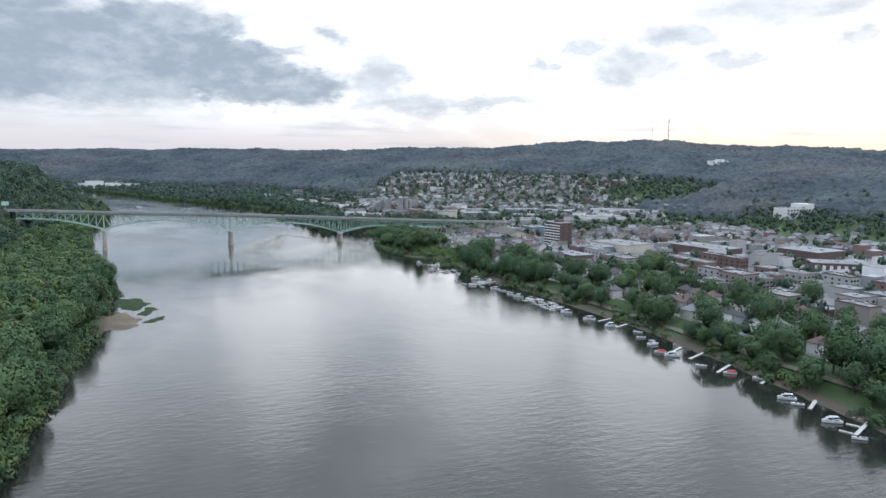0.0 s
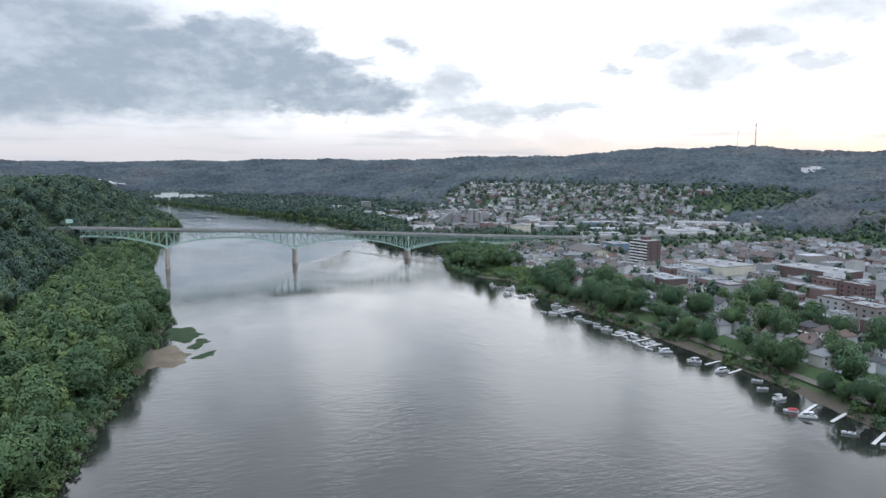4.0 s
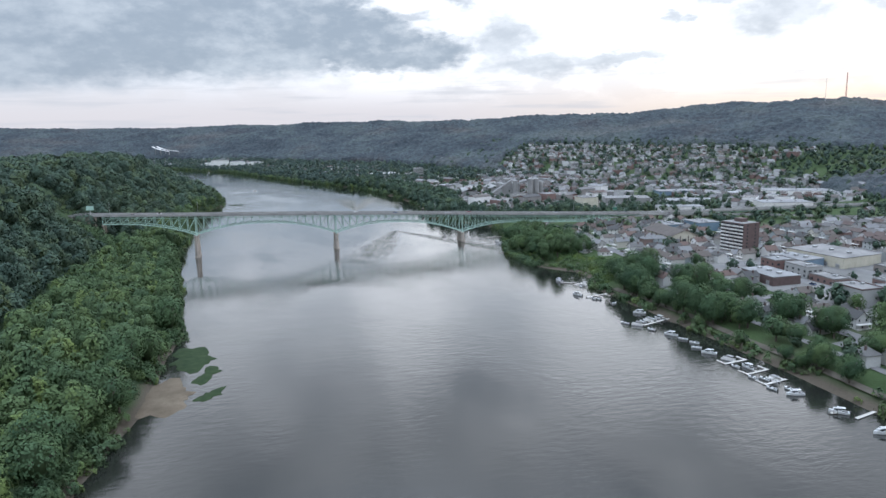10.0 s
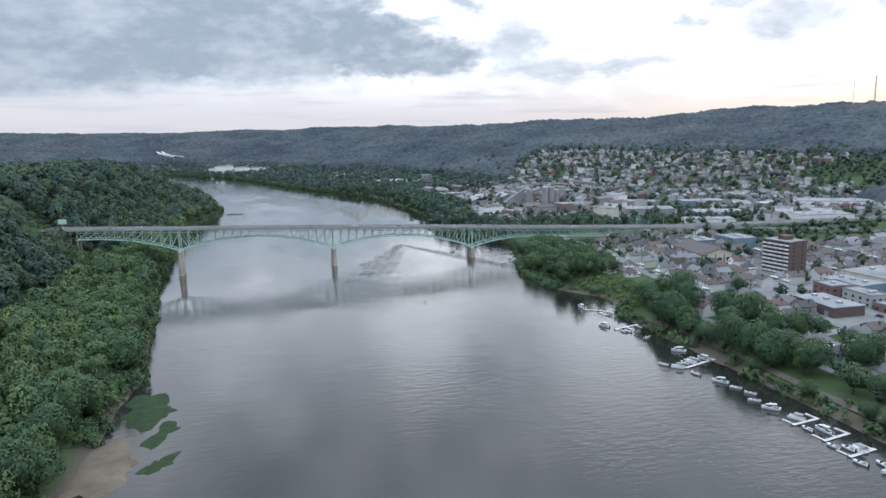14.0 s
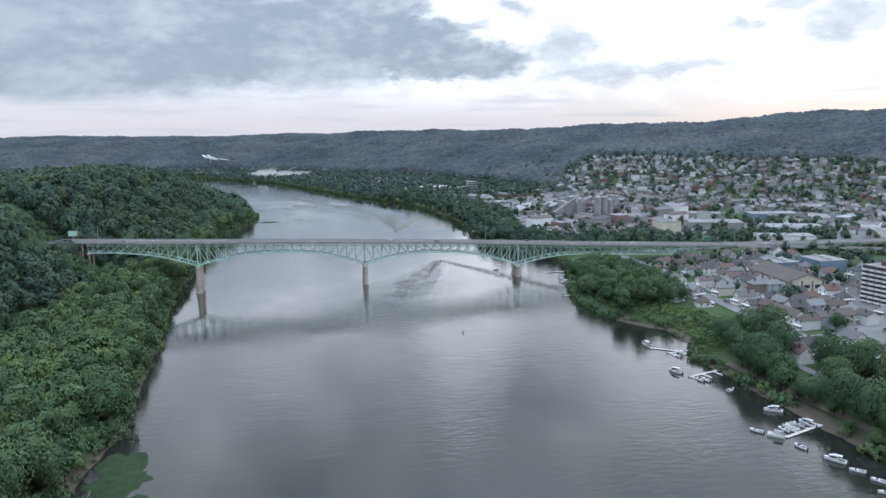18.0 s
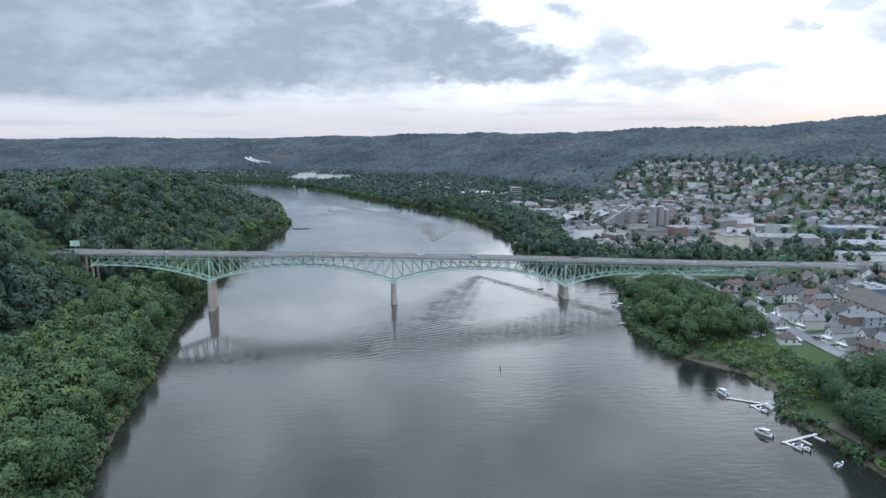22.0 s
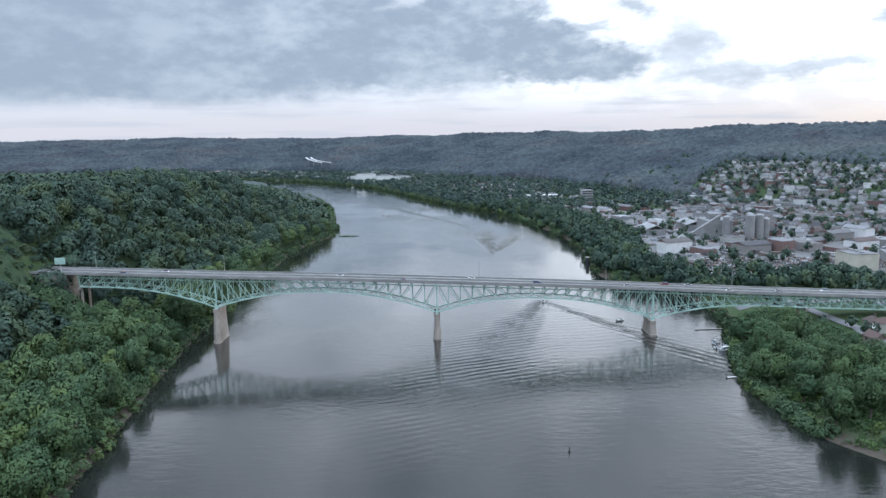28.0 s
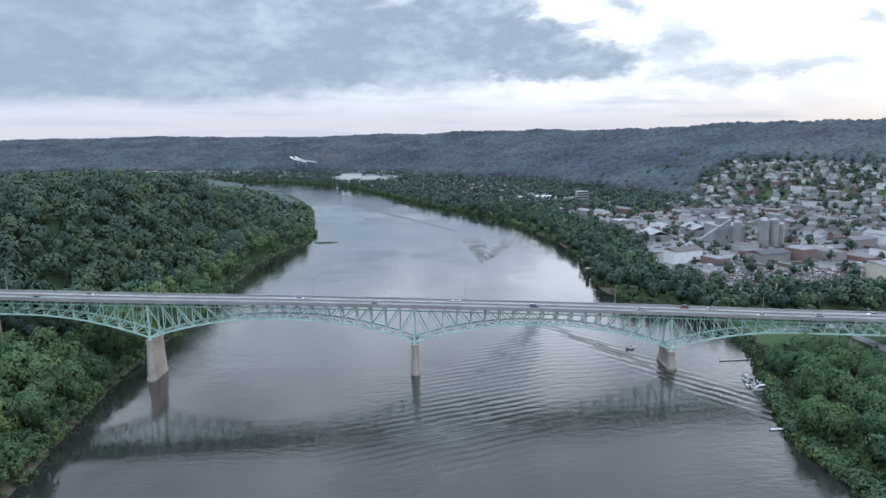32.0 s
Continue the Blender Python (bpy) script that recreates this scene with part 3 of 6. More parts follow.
# ---- land ----
SHORE_L = [(-180, -1500), (-162, -792), (-149, -589), (-134, -451), (-123, -393), (-124, -323), (-119, -284), (-127, -224), (-136, -143), (-147, -50), (-152, 12), (-152, 93),
           (-155, 195), (-159, 318), (-151, 397), (-133, 453), (-137, 505), (-159, 621), (-196, 835), (-271, 1064), (-495, 1398), (-912, 1560), (-1700, 1600), (-3400, 1580)]
SHORE_R = [(90, -1500), (136, -776), (149, -700), (164, -614), (173, -540), (176, -475), (173, -396), (171, -347), (167, -271), (164, -250), (172, -230), (178, -212), (177, -193), (161, -172), (152, -150), (151, -110), (153, -85), (168, -36), (184, 9), (191, 50),
           (190, 93), (178, 119), (154, 133), (142, 173), (145, 254), (156, 328), (151, 424), (140, 503), (108, 680), (15, 873), (-93, 1152), (-163, 1338), (-364, 1617), (-618, 1780), (-1100, 1830), (-1800, 1850), (-3400, 1840)]
TOE = [(1000, -1500), (850, -800), (760, -380), (720, 0), (680, 300), (560, 560), (440, 800), (240, 1330), (-120, 1800), (-700, 2100), (-1600, 2250), (-3400, 2250)]
CREST = [(1950, -1500, 120), (1700, -600, 120), (1600, 0, 122), (1560, 250, 128), (1480, 420, 139), (1400, 600, 139), (1308, 728, 157), (1090, 1050, 148), (950, 1160, 132), (850, 1400, 134), (730, 1450, 131),
         (500, 1700, 119), (360, 1950, 127), (10, 2200, 120), (-240, 2450, 121), (-600, 2700, 116), (-1200, 2850, 129), (-2000, 3000, 124), (-3600, 3050, 115)]


def seg_dist(x, y, line):
    """Distance from points to a line of corners, and the place along it."""
    best, where = np.full(x.shape, 1e9), np.zeros(x.shape)
    for i in range(len(line) - 1):
        (ax, ay), (bx, by) = line[i][:2], line[i + 1][:2]
        ex, ey = bx - ax, by - ay
        s = np.clip(((x - ax) * ex + (y - ay) * ey) / (ex * ex + ey * ey), 0, 1)
        d = np.hypot(x - ax - s * ex, y - ay - s * ey)
        hit = d < best
        best, where = np.where(hit, d, best), np.where(hit, i + s, where)
    return best, where


def inside(x, y, poly):
    r = np.zeros(x.shape, bool)
    for (ax, ay), (bx, by) in zip(poly, poly[1:] + poly[:1]):
        if ay != by:
            r ^= ((ay > y) != (by > y)) & (x < (bx - ax) * (y - ay) / (by - ay) + ax)
    return r


RIVER = SHORE_L + SHORE_R[::-1]
BEYOND_TOE = TOE + [(-3400, 6000), (6000, 6000), (6000, -1500)]
BEYOND_CREST = [c[:2] for c in CREST] + [(-3600, 6000), (6000, 6000), (6000, -1500)]


def ease(t):
    t = np.clip(t, 0, 1)
    return t * t * (3 - 2 * t)


def rolling(x, y):
    """Uneven ground, about one either way."""
    return (np.sin(x / 61 + 0.7 * np.sin(y / 83)) * np.cos(y / 72 + 1.3) + 0.6 * np.sin(x / 143 + y / 201 + 2.0) + 0.5 * np.sin(y / 37 - x / 49)) / 1.8


# the flats between the left shore and the foot of its hill: place along the river, width
FOOT_Y, FOOT_W = (-1500, -600, -400, -270, -120, 0, 60, 150, 300, 440, 900, 1500), (210, 150, 116, 92, 78, 48, 38, 26, 10, 8, 30, 80)


def land(x, y):
    """Height of the ground at x, y (arrays)."""
    x, y = np.asarray(x, float), np.asarray(y, float)
    dl, _ = seg_dist(x, y, SHORE_L)
    dr, _ = seg_dist(x, y, SHORE_R)
    wet = inside(x, y, RIVER)
    d = np.minimum(dl, dr)
    left = dl < dr
    # right bank: a river bank, the flats of the town, then the hills
    flat = 6 * ease(dr / 28) + 2.5 * ease((dr - 25) / 60) + 0.008 * np.minimum(dr, 900)
    flat = np.where(y > 60, flat - 2 * ease((y - 60) / 150) * ease((dr - 10) / 40), flat)
    dt, _ = seg_dist(x, y, TOE)
    dc, at = seg_dist(x, y, CREST)
    top = np.interp(at, np.arange(len(CREST)), [c[2] for c in CREST])
    f = np.where(inside(x, y, BEYOND_TOE), dt / (dt + dc + 1e-6), 0)
    over = inside(x, y, BEYOND_CREST)
    slope = flat + (top - flat) * f**0.85 + (11 * rolling(x, y) + 9 * rolling(x * 0.45 + 300, y * 0.45)) * ease(f * 4) * (1 - f) ** 0.7 + 27 * rolling(x * 0.72 + 90, y * 0.72 - 40) * ease((f - 0.3) * 3) * (1 - f) ** 0.6
    slope = np.where(over, top - 0.10 * np.minimum(dc, 500) + 5 * rolling(x * 0.6, y * 0.6), slope)
    right_z = slope
    # left bank: low woodland, then a steep wooded hill
    low = np.interp(y, FOOT_Y, FOOT_W)
    tall = np.interp(y, [-1500, -500, -100, 200, 320, 460, 600, 900, 1400], [60, 64, 65, 68, 62, 34, 26, 24, 20])
    left_z = 4 * ease(dl / 18) + 0.02 * np.minimum(dl, 120) + tall * ease((dl - low) / 78) + 4 * rolling(x, y) * ease((dl - low) / 60)
    z = np.where(left, left_z, right_z)
    return np.where(wet, -np.minimum(5.0, 0.3 + 0.14 * d), np.maximum(z, 0.35) - 0.35 * (d < 2))



def spaced(*spans):
    out = []
    for a, b, step in spans:
        out += list(np.arange(a, b, step))
    return np.array(out + [spans[-1][1]], float)


gx = spaced((-4200, -2200, 200), (-2200, -700, 60), (-700, -340, 20), (-340, 480, 7), (480, 1000, 20), (1000, 1800, 40), (1800, 4200, 200))
gy = spaced((-1500, -1000, 50), (-1000, 260, 8), (260, 760, 12), (760, 1700, 25), (1700, 3100, 45), (3100, 4600, 150))
GX, GY = np.meshgrid(gx, gy)
GZ = land(GX, GY)
nx = len(gx)


def land1(x, y):
    """Height of the ground sheet at one place."""
    i = min(max(int(np.searchsorted(gx, x)) - 1, 0), nx - 2)
    j = min(max(int(np.searchsorted(gy, y)) - 1, 0), len(gy) - 2)
    u, v = (x - gx[i]) / (gx[i + 1] - gx[i]), (y - gy[j]) / (gy[j + 1] - gy[j])
    return float((GZ[j, i] * (1 - u) + GZ[j, i + 1] * u) * (1 - v) + (GZ[j + 1, i] * (1 - u) + GZ[j + 1, i + 1] * u) * v)


ii, jj = np.meshgrid(np.arange(nx - 1), np.arange(len(gy) - 1))
k0 = (jj * nx + ii).ravel()
ground = new("ground", quad_mesh("ground", np.stack([GX, GY, GZ], -1).reshape(-1, 3), np.stack([k0, k0 + 1, k0 + nx + 1, k0 + nx], -1), M_GROUND, True))
tagged(ground, "rough green ground rising from the river into hills", "ground", kind="structure")
water = new("water", quad_mesh("water", [(-3500, -1500, 0), (900, -1500, 0), (900, 1900, 0), (-3500, 1900, 0)], [(0, 1, 2, 3)], M_WATER))
tagged(water, "wide grey river with ripples and soft reflections", "water", kind="structure")


def blob(name, cx, cy, outline, height, mat, label, category):
    """A low mound with an uneven outline given as (angle, radius) pairs."""
    ang = np.linspace(0, 2 * math.pi, 41)[:-1]
    rad = np.interp(ang, [radians(a) for a, _ in outline], [r for _, r in outline], period=2 * math.pi)
    rad = rad * (1 + 0.14 * np.sin(ang * 5 + cx) + 0.10 * np.sin(ang * 11 + cy))
    v = [(cx, cy, height)]
    for s, h in ((0.6, 0.85), (0.88, 0.45), (1.0, -0.6)):
        v += [(cx + r * s * math.cos(a), cy + r * s * math.sin(a), h * height if h > 0 else -0.5) for a, r in zip(ang, rad)]
    n = len(ang)
    f = [(0, 1 + i, 1 + (i + 1) % n) for i in range(n)]
    for k in range(2):
        f += [(1 + k * n + i, 1 + (k + 1) * n + i, 1 + (k + 1) * n + (i + 1) % n, 1 + k * n + (i + 1) % n) for i in range(n)]
    s = Shape().face_set(v, f)
    ob = new(name, s.mesh(name, mat))
    for p in ob.data.polygons:
        p.use_smooth = True
    return tagged(ob, label, category, kind="structure")


blob("sand_bar", -119, -385, [(0, 12), (45, 15), (90, 27), (180, 12), (270, 27), (310, 16)], 0.8, M_SAND, "bare brown sand bar at the wooded river bank", "sand bar")
blob("weed_spit", -110, -328, [(0, 10), (50, 9), (90, 27), (180, 9), (270, 24), (320, 13)], 0.45, M_WEED, "green weed-covered shallow beside the sand bar", "weed bed")
blob("weed_spit", -98, -386, [(20, 6), (55, 11), (100, 4), (180, 3.5), (235, 12), (290, 3.5)], 0.3, M_WEED, "green weed spit standing out of shallow water", "weed bed")
blob("weed_spit", -101, -357, [(0, 2.5), (85, 16), (120, 4), (180, 2.5), (265, 17), (300, 3.5)], 0.25, M_WEED, "thin green weed spit in shallow water", "weed bed")
blob("weed_spit", -113, 461, [(0, 14), (60, 4), (180, 16), (270, 4)], 0.6, M_WEED, "low weedy point running out from the wooded bank", "weed bed")

# ---- trees ----
rng = np.random.default_rng(7)


def crown(count, size, lobes, seed, core=True, rx=5.0, rz=5.5, base=3.0, lift=0.35, loose=0.38, shag=0.16):
    """Leaf clumps over the lobes of one tree's crown, standing at 0, 0, 0: points and faces; the last faces are the inner mass."""
    r = np.random.default_rng(seed)
    a, u = r.uniform(0, 6.283, lobes), r.uniform(-0.75, 1, lobes)
    rad = np.sqrt(1 - np.minimum(u * u, 1)) * r.uniform(0.45, 0.75, lobes)
    cen = np.stack([rx * rad * np.cos(a), rx * rad * np.sin(a), base + rz + rz * 0.62 * u], -1)
    cen[0] = (0, 0, base + rz * 1.5)
    lr = r.uniform(0.36, 0.58, lobes) * rx
    pick = r.integers(0, lobes, count)
    n = r.normal(size=(count, 3))
    n[:, 2] += lift
    out_dir = cen[pick] - (0, 0, base + rz)
    n += 0.9 * out_dir / (np.linalg.norm(out_dir, axis=1, keepdims=True) + 1e-6)
    n /= np.linalg.norm(n, axis=1, keepdims=True)
    p = cen[pick] + n * (lr[pick] * r.uniform(1.0 - shag, 1.0 + 0.7 * shag, count))[:, None]
    tilt = n + r.normal(size=(count, 3)) * loose
    tilt /= np.linalg.norm(tilt, axis=1, keepdims=True)
    ref = r.normal(size=(count, 3))
    e1 = np.cross(tilt, ref)
    e1 /= np.linalg.norm(e1, axis=1, keepdims=True)
    e2 = np.cross(tilt, e1)
    s1, s2 = size * r.uniform(0.6, 1.25, count)[:, None], size * r.uniform(0.5, 1.0, count)[:, None]
    jag = r.uniform(0.55, 1.3, (4, count, 1))
    v = np.stack([p - e1 * s1 * jag[0] - e2 * s2 * 0.4, p + e2 * s2 * jag[1] - e1 * s1 * 0.3, p + e1 * s1 * jag[2] + e2 * s2 * 0.3, p - e2 * s2 * jag[3] + e1 * s1 * 0.3], 1).reshape(-1, 3)
    q = np.arange(4 * count).reshape(-1, 4)[:, ::-1]
    whole = p - (0, 0, base + rz * 0.7)
    soft_n = 0.55 * n + 0.55 * whole / (np.linalg.norm(whole, axis=1, keepdims=True) + 1e-6) + 0.45 * tilt
    # keep each leaf's shading on the side that it faces
    side = np.sum(soft_n * tilt, axis=1, keepdims=True)
    soft_n = soft_n + tilt * np.maximum(0.25 - side, 0)
    nv = np.repeat(soft_n / np.linalg.norm(soft_n, axis=1, keepdims=True), 4, axis=0)
    if core:
        # a lumpy inner mass, so that the crown is not seen through everywhere
        ang = np.linspace(0, 6.283, 9)[:-1]
        rings = [(-0.75, 0.25), (-0.45, 0.48), (0.0, 0.52), (0.35, 0.36), (0.58, 0.12)]
        cv = np.array([(rx * w * math.cos(t), rx * w * math.sin(t), base + rz + rz * h) for h, w in rings for t in ang])
        cv[:, :2] *= r.uniform(0.8, 1.12, (len(cv), 1))
        cq = [(k * 8 + i, k * 8 + (i + 1) % 8, (k + 1) * 8 + (i + 1) % 8, (k + 1) * 8 + i) for k in range(4) for i in range(8)]
        q = np.concatenate([q, np.array(cq) + len(v)])
        v = np.concatenate([v, cv])
        cn = cv - (0, 0, base + rz)
        nv = np.concatenate([nv, cn / np.linalg.norm(cn, axis=1, keepdims=True)])
    return v, q, nv


def sheet(name, x0, x1, y0, y1, mat, lift, label, category, step=8.0):
    """A sheet of paving or gravel that lies on the ground."""
    xs, ys = np.arange(x0, x1 + 0.1, step), np.arange(y0, y1 + 0.1, step)
    v = [(x, y, land1(x, y) + lift) for y in ys for x in xs]
    n = len(xs)
    q = [(j * n + i, j * n + i + 1, (j + 1) * n + i + 1, (j + 1) * n + i) for j in range(len(ys) - 1) for i in range(n - 1)]
    return tagged(new(name, quad_mesh(name, v, q, mat, True)), label, category, kind="structure")


def canopy(name, x0, x1, y0, y1, step, keep, height, rough, mat, label, seed):
    """The unbroken roof of a wood, as one uneven sheet that comes down to the ground at its edges."""
    r = np.random.default_rng(seed)
    xs, ys = np.arange(x0, x1, step), np.arange(y0, y1, step)
    X, Y = np.meshgrid(xs, ys)
    X = X + r.uniform(-0.3, 0.3, X.shape) * step
    Y = Y + r.uniform(-0.3, 0.3, Y.shape) * step
    k = keep(X, Y)
    z = land(X, Y) + height + rough * r.uniform(-1, 1, X.shape) + rough * 0.8 * np.sin(X / 31 + np.sin(Y / 47)) * np.sin(Y / 29)
    cell = k[:-1, :-1] & k[1:, :-1] & k[:-1, 1:] & k[1:, 1:]
    full = np.zeros(X.shape, bool)
    full[1:-1, 1:-1] = cell[:-1, :-1] & cell[1:, :-1] & cell[:-1, 1:] & cell[1:, 1:]
    z = np.where(full, z, land(X, Y) - 1.0)
    n = len(xs)
    j, i = np.nonzero(cell)
    a = j * n + i
    used, inv = np.unique(np.stack([a, a + 1, a + n + 1, a + n], -1), return_inverse=True)
    v = np.stack([X, Y, z], -1).reshape(-1, 3)[used]
    return tagged(new(name, quad_mesh(name, v, inv.reshape(-1, 4), mat, True)), label, "woodland", kind="stuff")


def scattered_trees(name, xs, ys, scales, templates, mat, label, seed, sink=1.5):
    """Many trees as one mass of leaf clumps on the ground."""
    r = np.random.default_rng(seed)
    zs = land(xs, ys)
    which = r.integers(0, len(templates), len(xs))
    turn, tall = r.uniform(0, 6.283, len(xs)), r.uniform(0.85, 1.2, len(xs))
    vs, qs, ns, k = [], [], [], 0
    for t, (v, q, nv) in enumerate(templates):
        idx = np.nonzero(which == t)[0]
        if not len(idx):
            continue
        c, s, sc = np.cos(turn[idx])[:, None], np.sin(turn[idx])[:, None], scales[idx][:, None]
        X = (v[None, :, 0] * c - v[None, :, 1] * s) * sc + xs[idx][:, None]
        Y = (v[None, :, 0] * s + v[None, :, 1] * c) * sc + ys[idx][:, None]
        Z = v[None, :, 2] * sc * tall[idx][:, None] + zs[idx][:, None] - sink
        vs.append(np.stack([X, Y, Z], -1).reshape(-1, 3))
        ns.append(np.stack([nv[None, :, 0] * c - nv[None, :, 1] * s, nv[None, :, 0] * s + nv[None, :, 1] * c, np.broadcast_to(nv[None, :, 2], X.shape)], -1).reshape(-1, 3))
        qs.append((q[None] + (np.arange(len(idx)) * len(v))[:, None, None] + k).reshape(-1, 4))
        k += len(idx) * len(v)
    ob = new(name, quad_mesh(name, np.concatenate(vs), np.concatenate(qs), mat, False, np.concatenate(ns)))
    return tagged(ob, label, "woodland", kind="stuff")


def jittered(x0, x1, y0, y1, step, seed):
    r = np.random.default_rng(seed)
    X, Y = np.meshgrid(np.arange(x0, x1, step), np.arange(y0, y1, step))
    X = X + r.uniform(-0.42, 0.42, X.shape) * step
    Y = Y + r.uniform(-0.42, 0.42, Y.shape) * step
    return X.ravel(), Y.ravel()

# ---- bridge ----
PIERS = (-135.0, 0.0, 133.0)
DECK_X = [-420, -300, -230, -134, -66, 0, 65, 132, 194, 247, 300, 340, 420, 500, 600, 720]
DECK_Z = [48.5, 47.6, 45.4, 41.2, 38.8, 35.9, 32.9, 29.5, 25.9, 23.3, 20.8, 19.0, 17.2, 16.2, 15.0, 13.4]


def deck_z(x):
    return float(np.interp(x, DECK_X, DECK_Z))


def truss_depth(x):
    near = min(abs(x - p) for p in PIERS)
    return 5.7 + 10.8 * max(0.0, 1 - near / 62.0) ** 2


TRUSS = [-217.0 + i * (82.0 / 11) for i in range(11)] + [-135 + i * 7.5 for i in range(18)] + [i * (133.0 / 18) for i in range(18)]
TRUSS += [133 + i * (95.0 / 13) for i in range(13)] + [228 + i * 7.0 for i in range(12)]
bridge = thing("bridge", "long pale green steel deck truss bridge on concrete piers", "bridge")
TOP, HALF = 2.7, 6.2


def chord(x, low):
    z = deck_z(x) - TOP
    return z - truss_depth(x) if low else z


for i in range(len(TRUSS) - 1):
    a, b = TRUSS[i], TRUSS[i + 1]
    # diagonals fall away from the nearer pier
    near_a = min(abs(a - p) for p in PIERS) <= min(abs(b - p) for p in PIERS)
    ta, tb = (a, b) if near_a else (b, a)
    for y in (-HALF, HALF):
        part("top_chord", Shape().beam((a, y, chord(a, 0)), (b, y, chord(b, 0)), 0.55, 0.6), M_STEEL, bridge)
        part("bottom_chord", Shape().beam((a, y, chord(a, 1)), (b, y, chord(b, 1)), 0.6, 0.75), M_STEEL, bridge)
        part("diagonal", Shape().beam((ta, y, chord(ta, 0)), (tb, y, chord(tb, 1)), 0.42, 0.45), M_STEEL, bridge)
    part("bottom_bracing", Shape().beam((a, -HALF, chord(a, 1)), (b, HALF, chord(b, 1)), 0.3, 0.3).beam((a, HALF, chord(a, 1)), (b, -HALF, chord(b, 1)), 0.3, 0.3), M_STEEL, bridge)
for x in TRUSS:
    lo, hi = chord(x, 1), chord(x, 0)
    at_pier = min(abs(x - p) for p in PIERS) < 0.5
    for y in (-HALF, HALF):
        w = 0.85 if at_pier else 0.4
        part("post", Shape().beam((x, y, lo), (x, y, hi), w, w), M_STEEL, bridge)
    part("sway_brace", Shape().beam((x, -HALF, lo), (x, HALF, lo), 0.35, 0.4).beam((x, -HALF, lo + 0.3), (x, 0, hi - 0.4), 0.25, 0.25).beam((x, HALF, lo + 0.3), (x, 0, hi - 0.4), 0.25, 0.25), M_STEEL, bridge)
    part("floor_beam", Shape().box(x - 0.25, -7.6, hi, x + 0.25, 7.6, hi + 1.35), M_STEEL, bridge)


def deck_strip(y0, y1, lift0, lift1, x0=-420.0, x1=720.0, step=15.0):
    """A long strip that follows the roadway, from lift0 up to lift1 above it."""
    xs = np.arange(x0, x1 + 0.1, step)
    s = Shape()
    v = [p for x in xs for z in (deck_z(x),) for p in ((x, y0, z + lift0), (x, y1, z + lift0), (x, y1, z + lift1), (x, y0, z + lift1))]
    f = [(4 * i + k, 4 * i + (k + 1) % 4, 4 * i + 4 + (k + 1) % 4, 4 * i + 4 + k) for i in range(len(xs) - 1) for k in range(4)]
    return s.face_set(v, f + [(3, 2, 1, 0), tuple(4 * (len(xs) - 1) + k for k in range(4))])


part("deck_slab", deck_strip(-8.2, 8.2, -0.9, -0.05), M_CONC, bridge, "grey concrete deck slab")
part("roadway", deck_strip(-7.6, -0.35, -0.04, 0.0), M_ROADWAY, bridge, "worn grey roadway")
part("roadway", deck_strip(0.35, 7.6, -0.04, 0.0), M_ROADWAY, bridge, "worn grey roadway")
part("parapet", deck_strip(-8.2, -7.75, -0.05, 0.95), M_CONC, bridge, "pale concrete parapet")
part("parapet", deck_strip(7.75, 8.2, -0.05, 0.95), M_CONC, bridge, "pale concrete parapet")
part("median_barrier", deck_strip(-0.25, 0.25, -0.05, 0.85), M_CONC, bridge, "pale concrete median barrier")
for y in (-5.2, -2.6, 2.6, 5.2):
    part("stringer", deck_strip(y - 0.15, y + 0.15, -1.6, -0.9, -217.0, 305.0, 7.5), M_STEEL, bridge)
for y in (-4.0, 4.0):
    part("lane_line", deck_strip(y - 0.09, y + 0.09, 0.0, 0.012, -300.0, 640.0), M_WHITE, bridge, "white painted lane line")


def river_pier(x):
    """A tapered wall pier with rounded cutwater ends and a cap."""
    s = Shape()
    top = chord(x, 1) - 1.0
    levels = [(-6.0, 2.5, 10.8), (1.2, 2.5, 10.8), (1.25, 2.15, 10.2), (top - 2.0, 1.55, 8.6), (top - 1.9, 1.95, 9.0), (top, 1.95, 9.0)]
    ring = []
    for z, hw, hl in levels:
        pts = [(-hw, -hl + hw * 0.9), (-hw * 0.6, -hl + hw * 0.25), (0, -hl), (hw * 0.6, -hl + hw * 0.25), (hw, -hl + hw * 0.9)]
        pts += [(-px_, -py_) for px_, py_ in pts]
        ring.append([(x + px_, py_, z) for px_, py_ in pts])
    v = [p for r in ring for p in r]
    f = [(10 * k + i, 10 * k + (i + 1) % 10, 10 * k + 10 + (i + 1) % 10, 10 * k + 10 + i) for k in range(len(levels) - 1) for i in range(10)]
    s.face_set(v, f + [tuple(range(50, 60))])
    p = part("pier", s, M_PIER, bridge, "tall tapered brown-grey concrete pier")
    for y in (-HALF, HALF):
        part("bearing", Shape().box(x - 0.8, y - 0.8, top, x + 0.8, y + 0.8, top + 0.55, taper=0.2), M_STEEL, p)


for x in PIERS:
    river_pier(x)


def bent(x, under, y=0.0, half=6.0):
    g = land1(x, y) - 1
    p = part("bent", Shape().box(x - 0.9, y - half - 1.2, under - 1.3, x + 0.9, y + half + 1.2, under), M_PIER, bridge, "concrete bent with two columns")
    for dy in (-half * 0.75, half * 0.75):
        part("column", Shape().tube(x, y + dy, g, under - 1.3, 0.9, 0.8, 12), M_PIER, p)


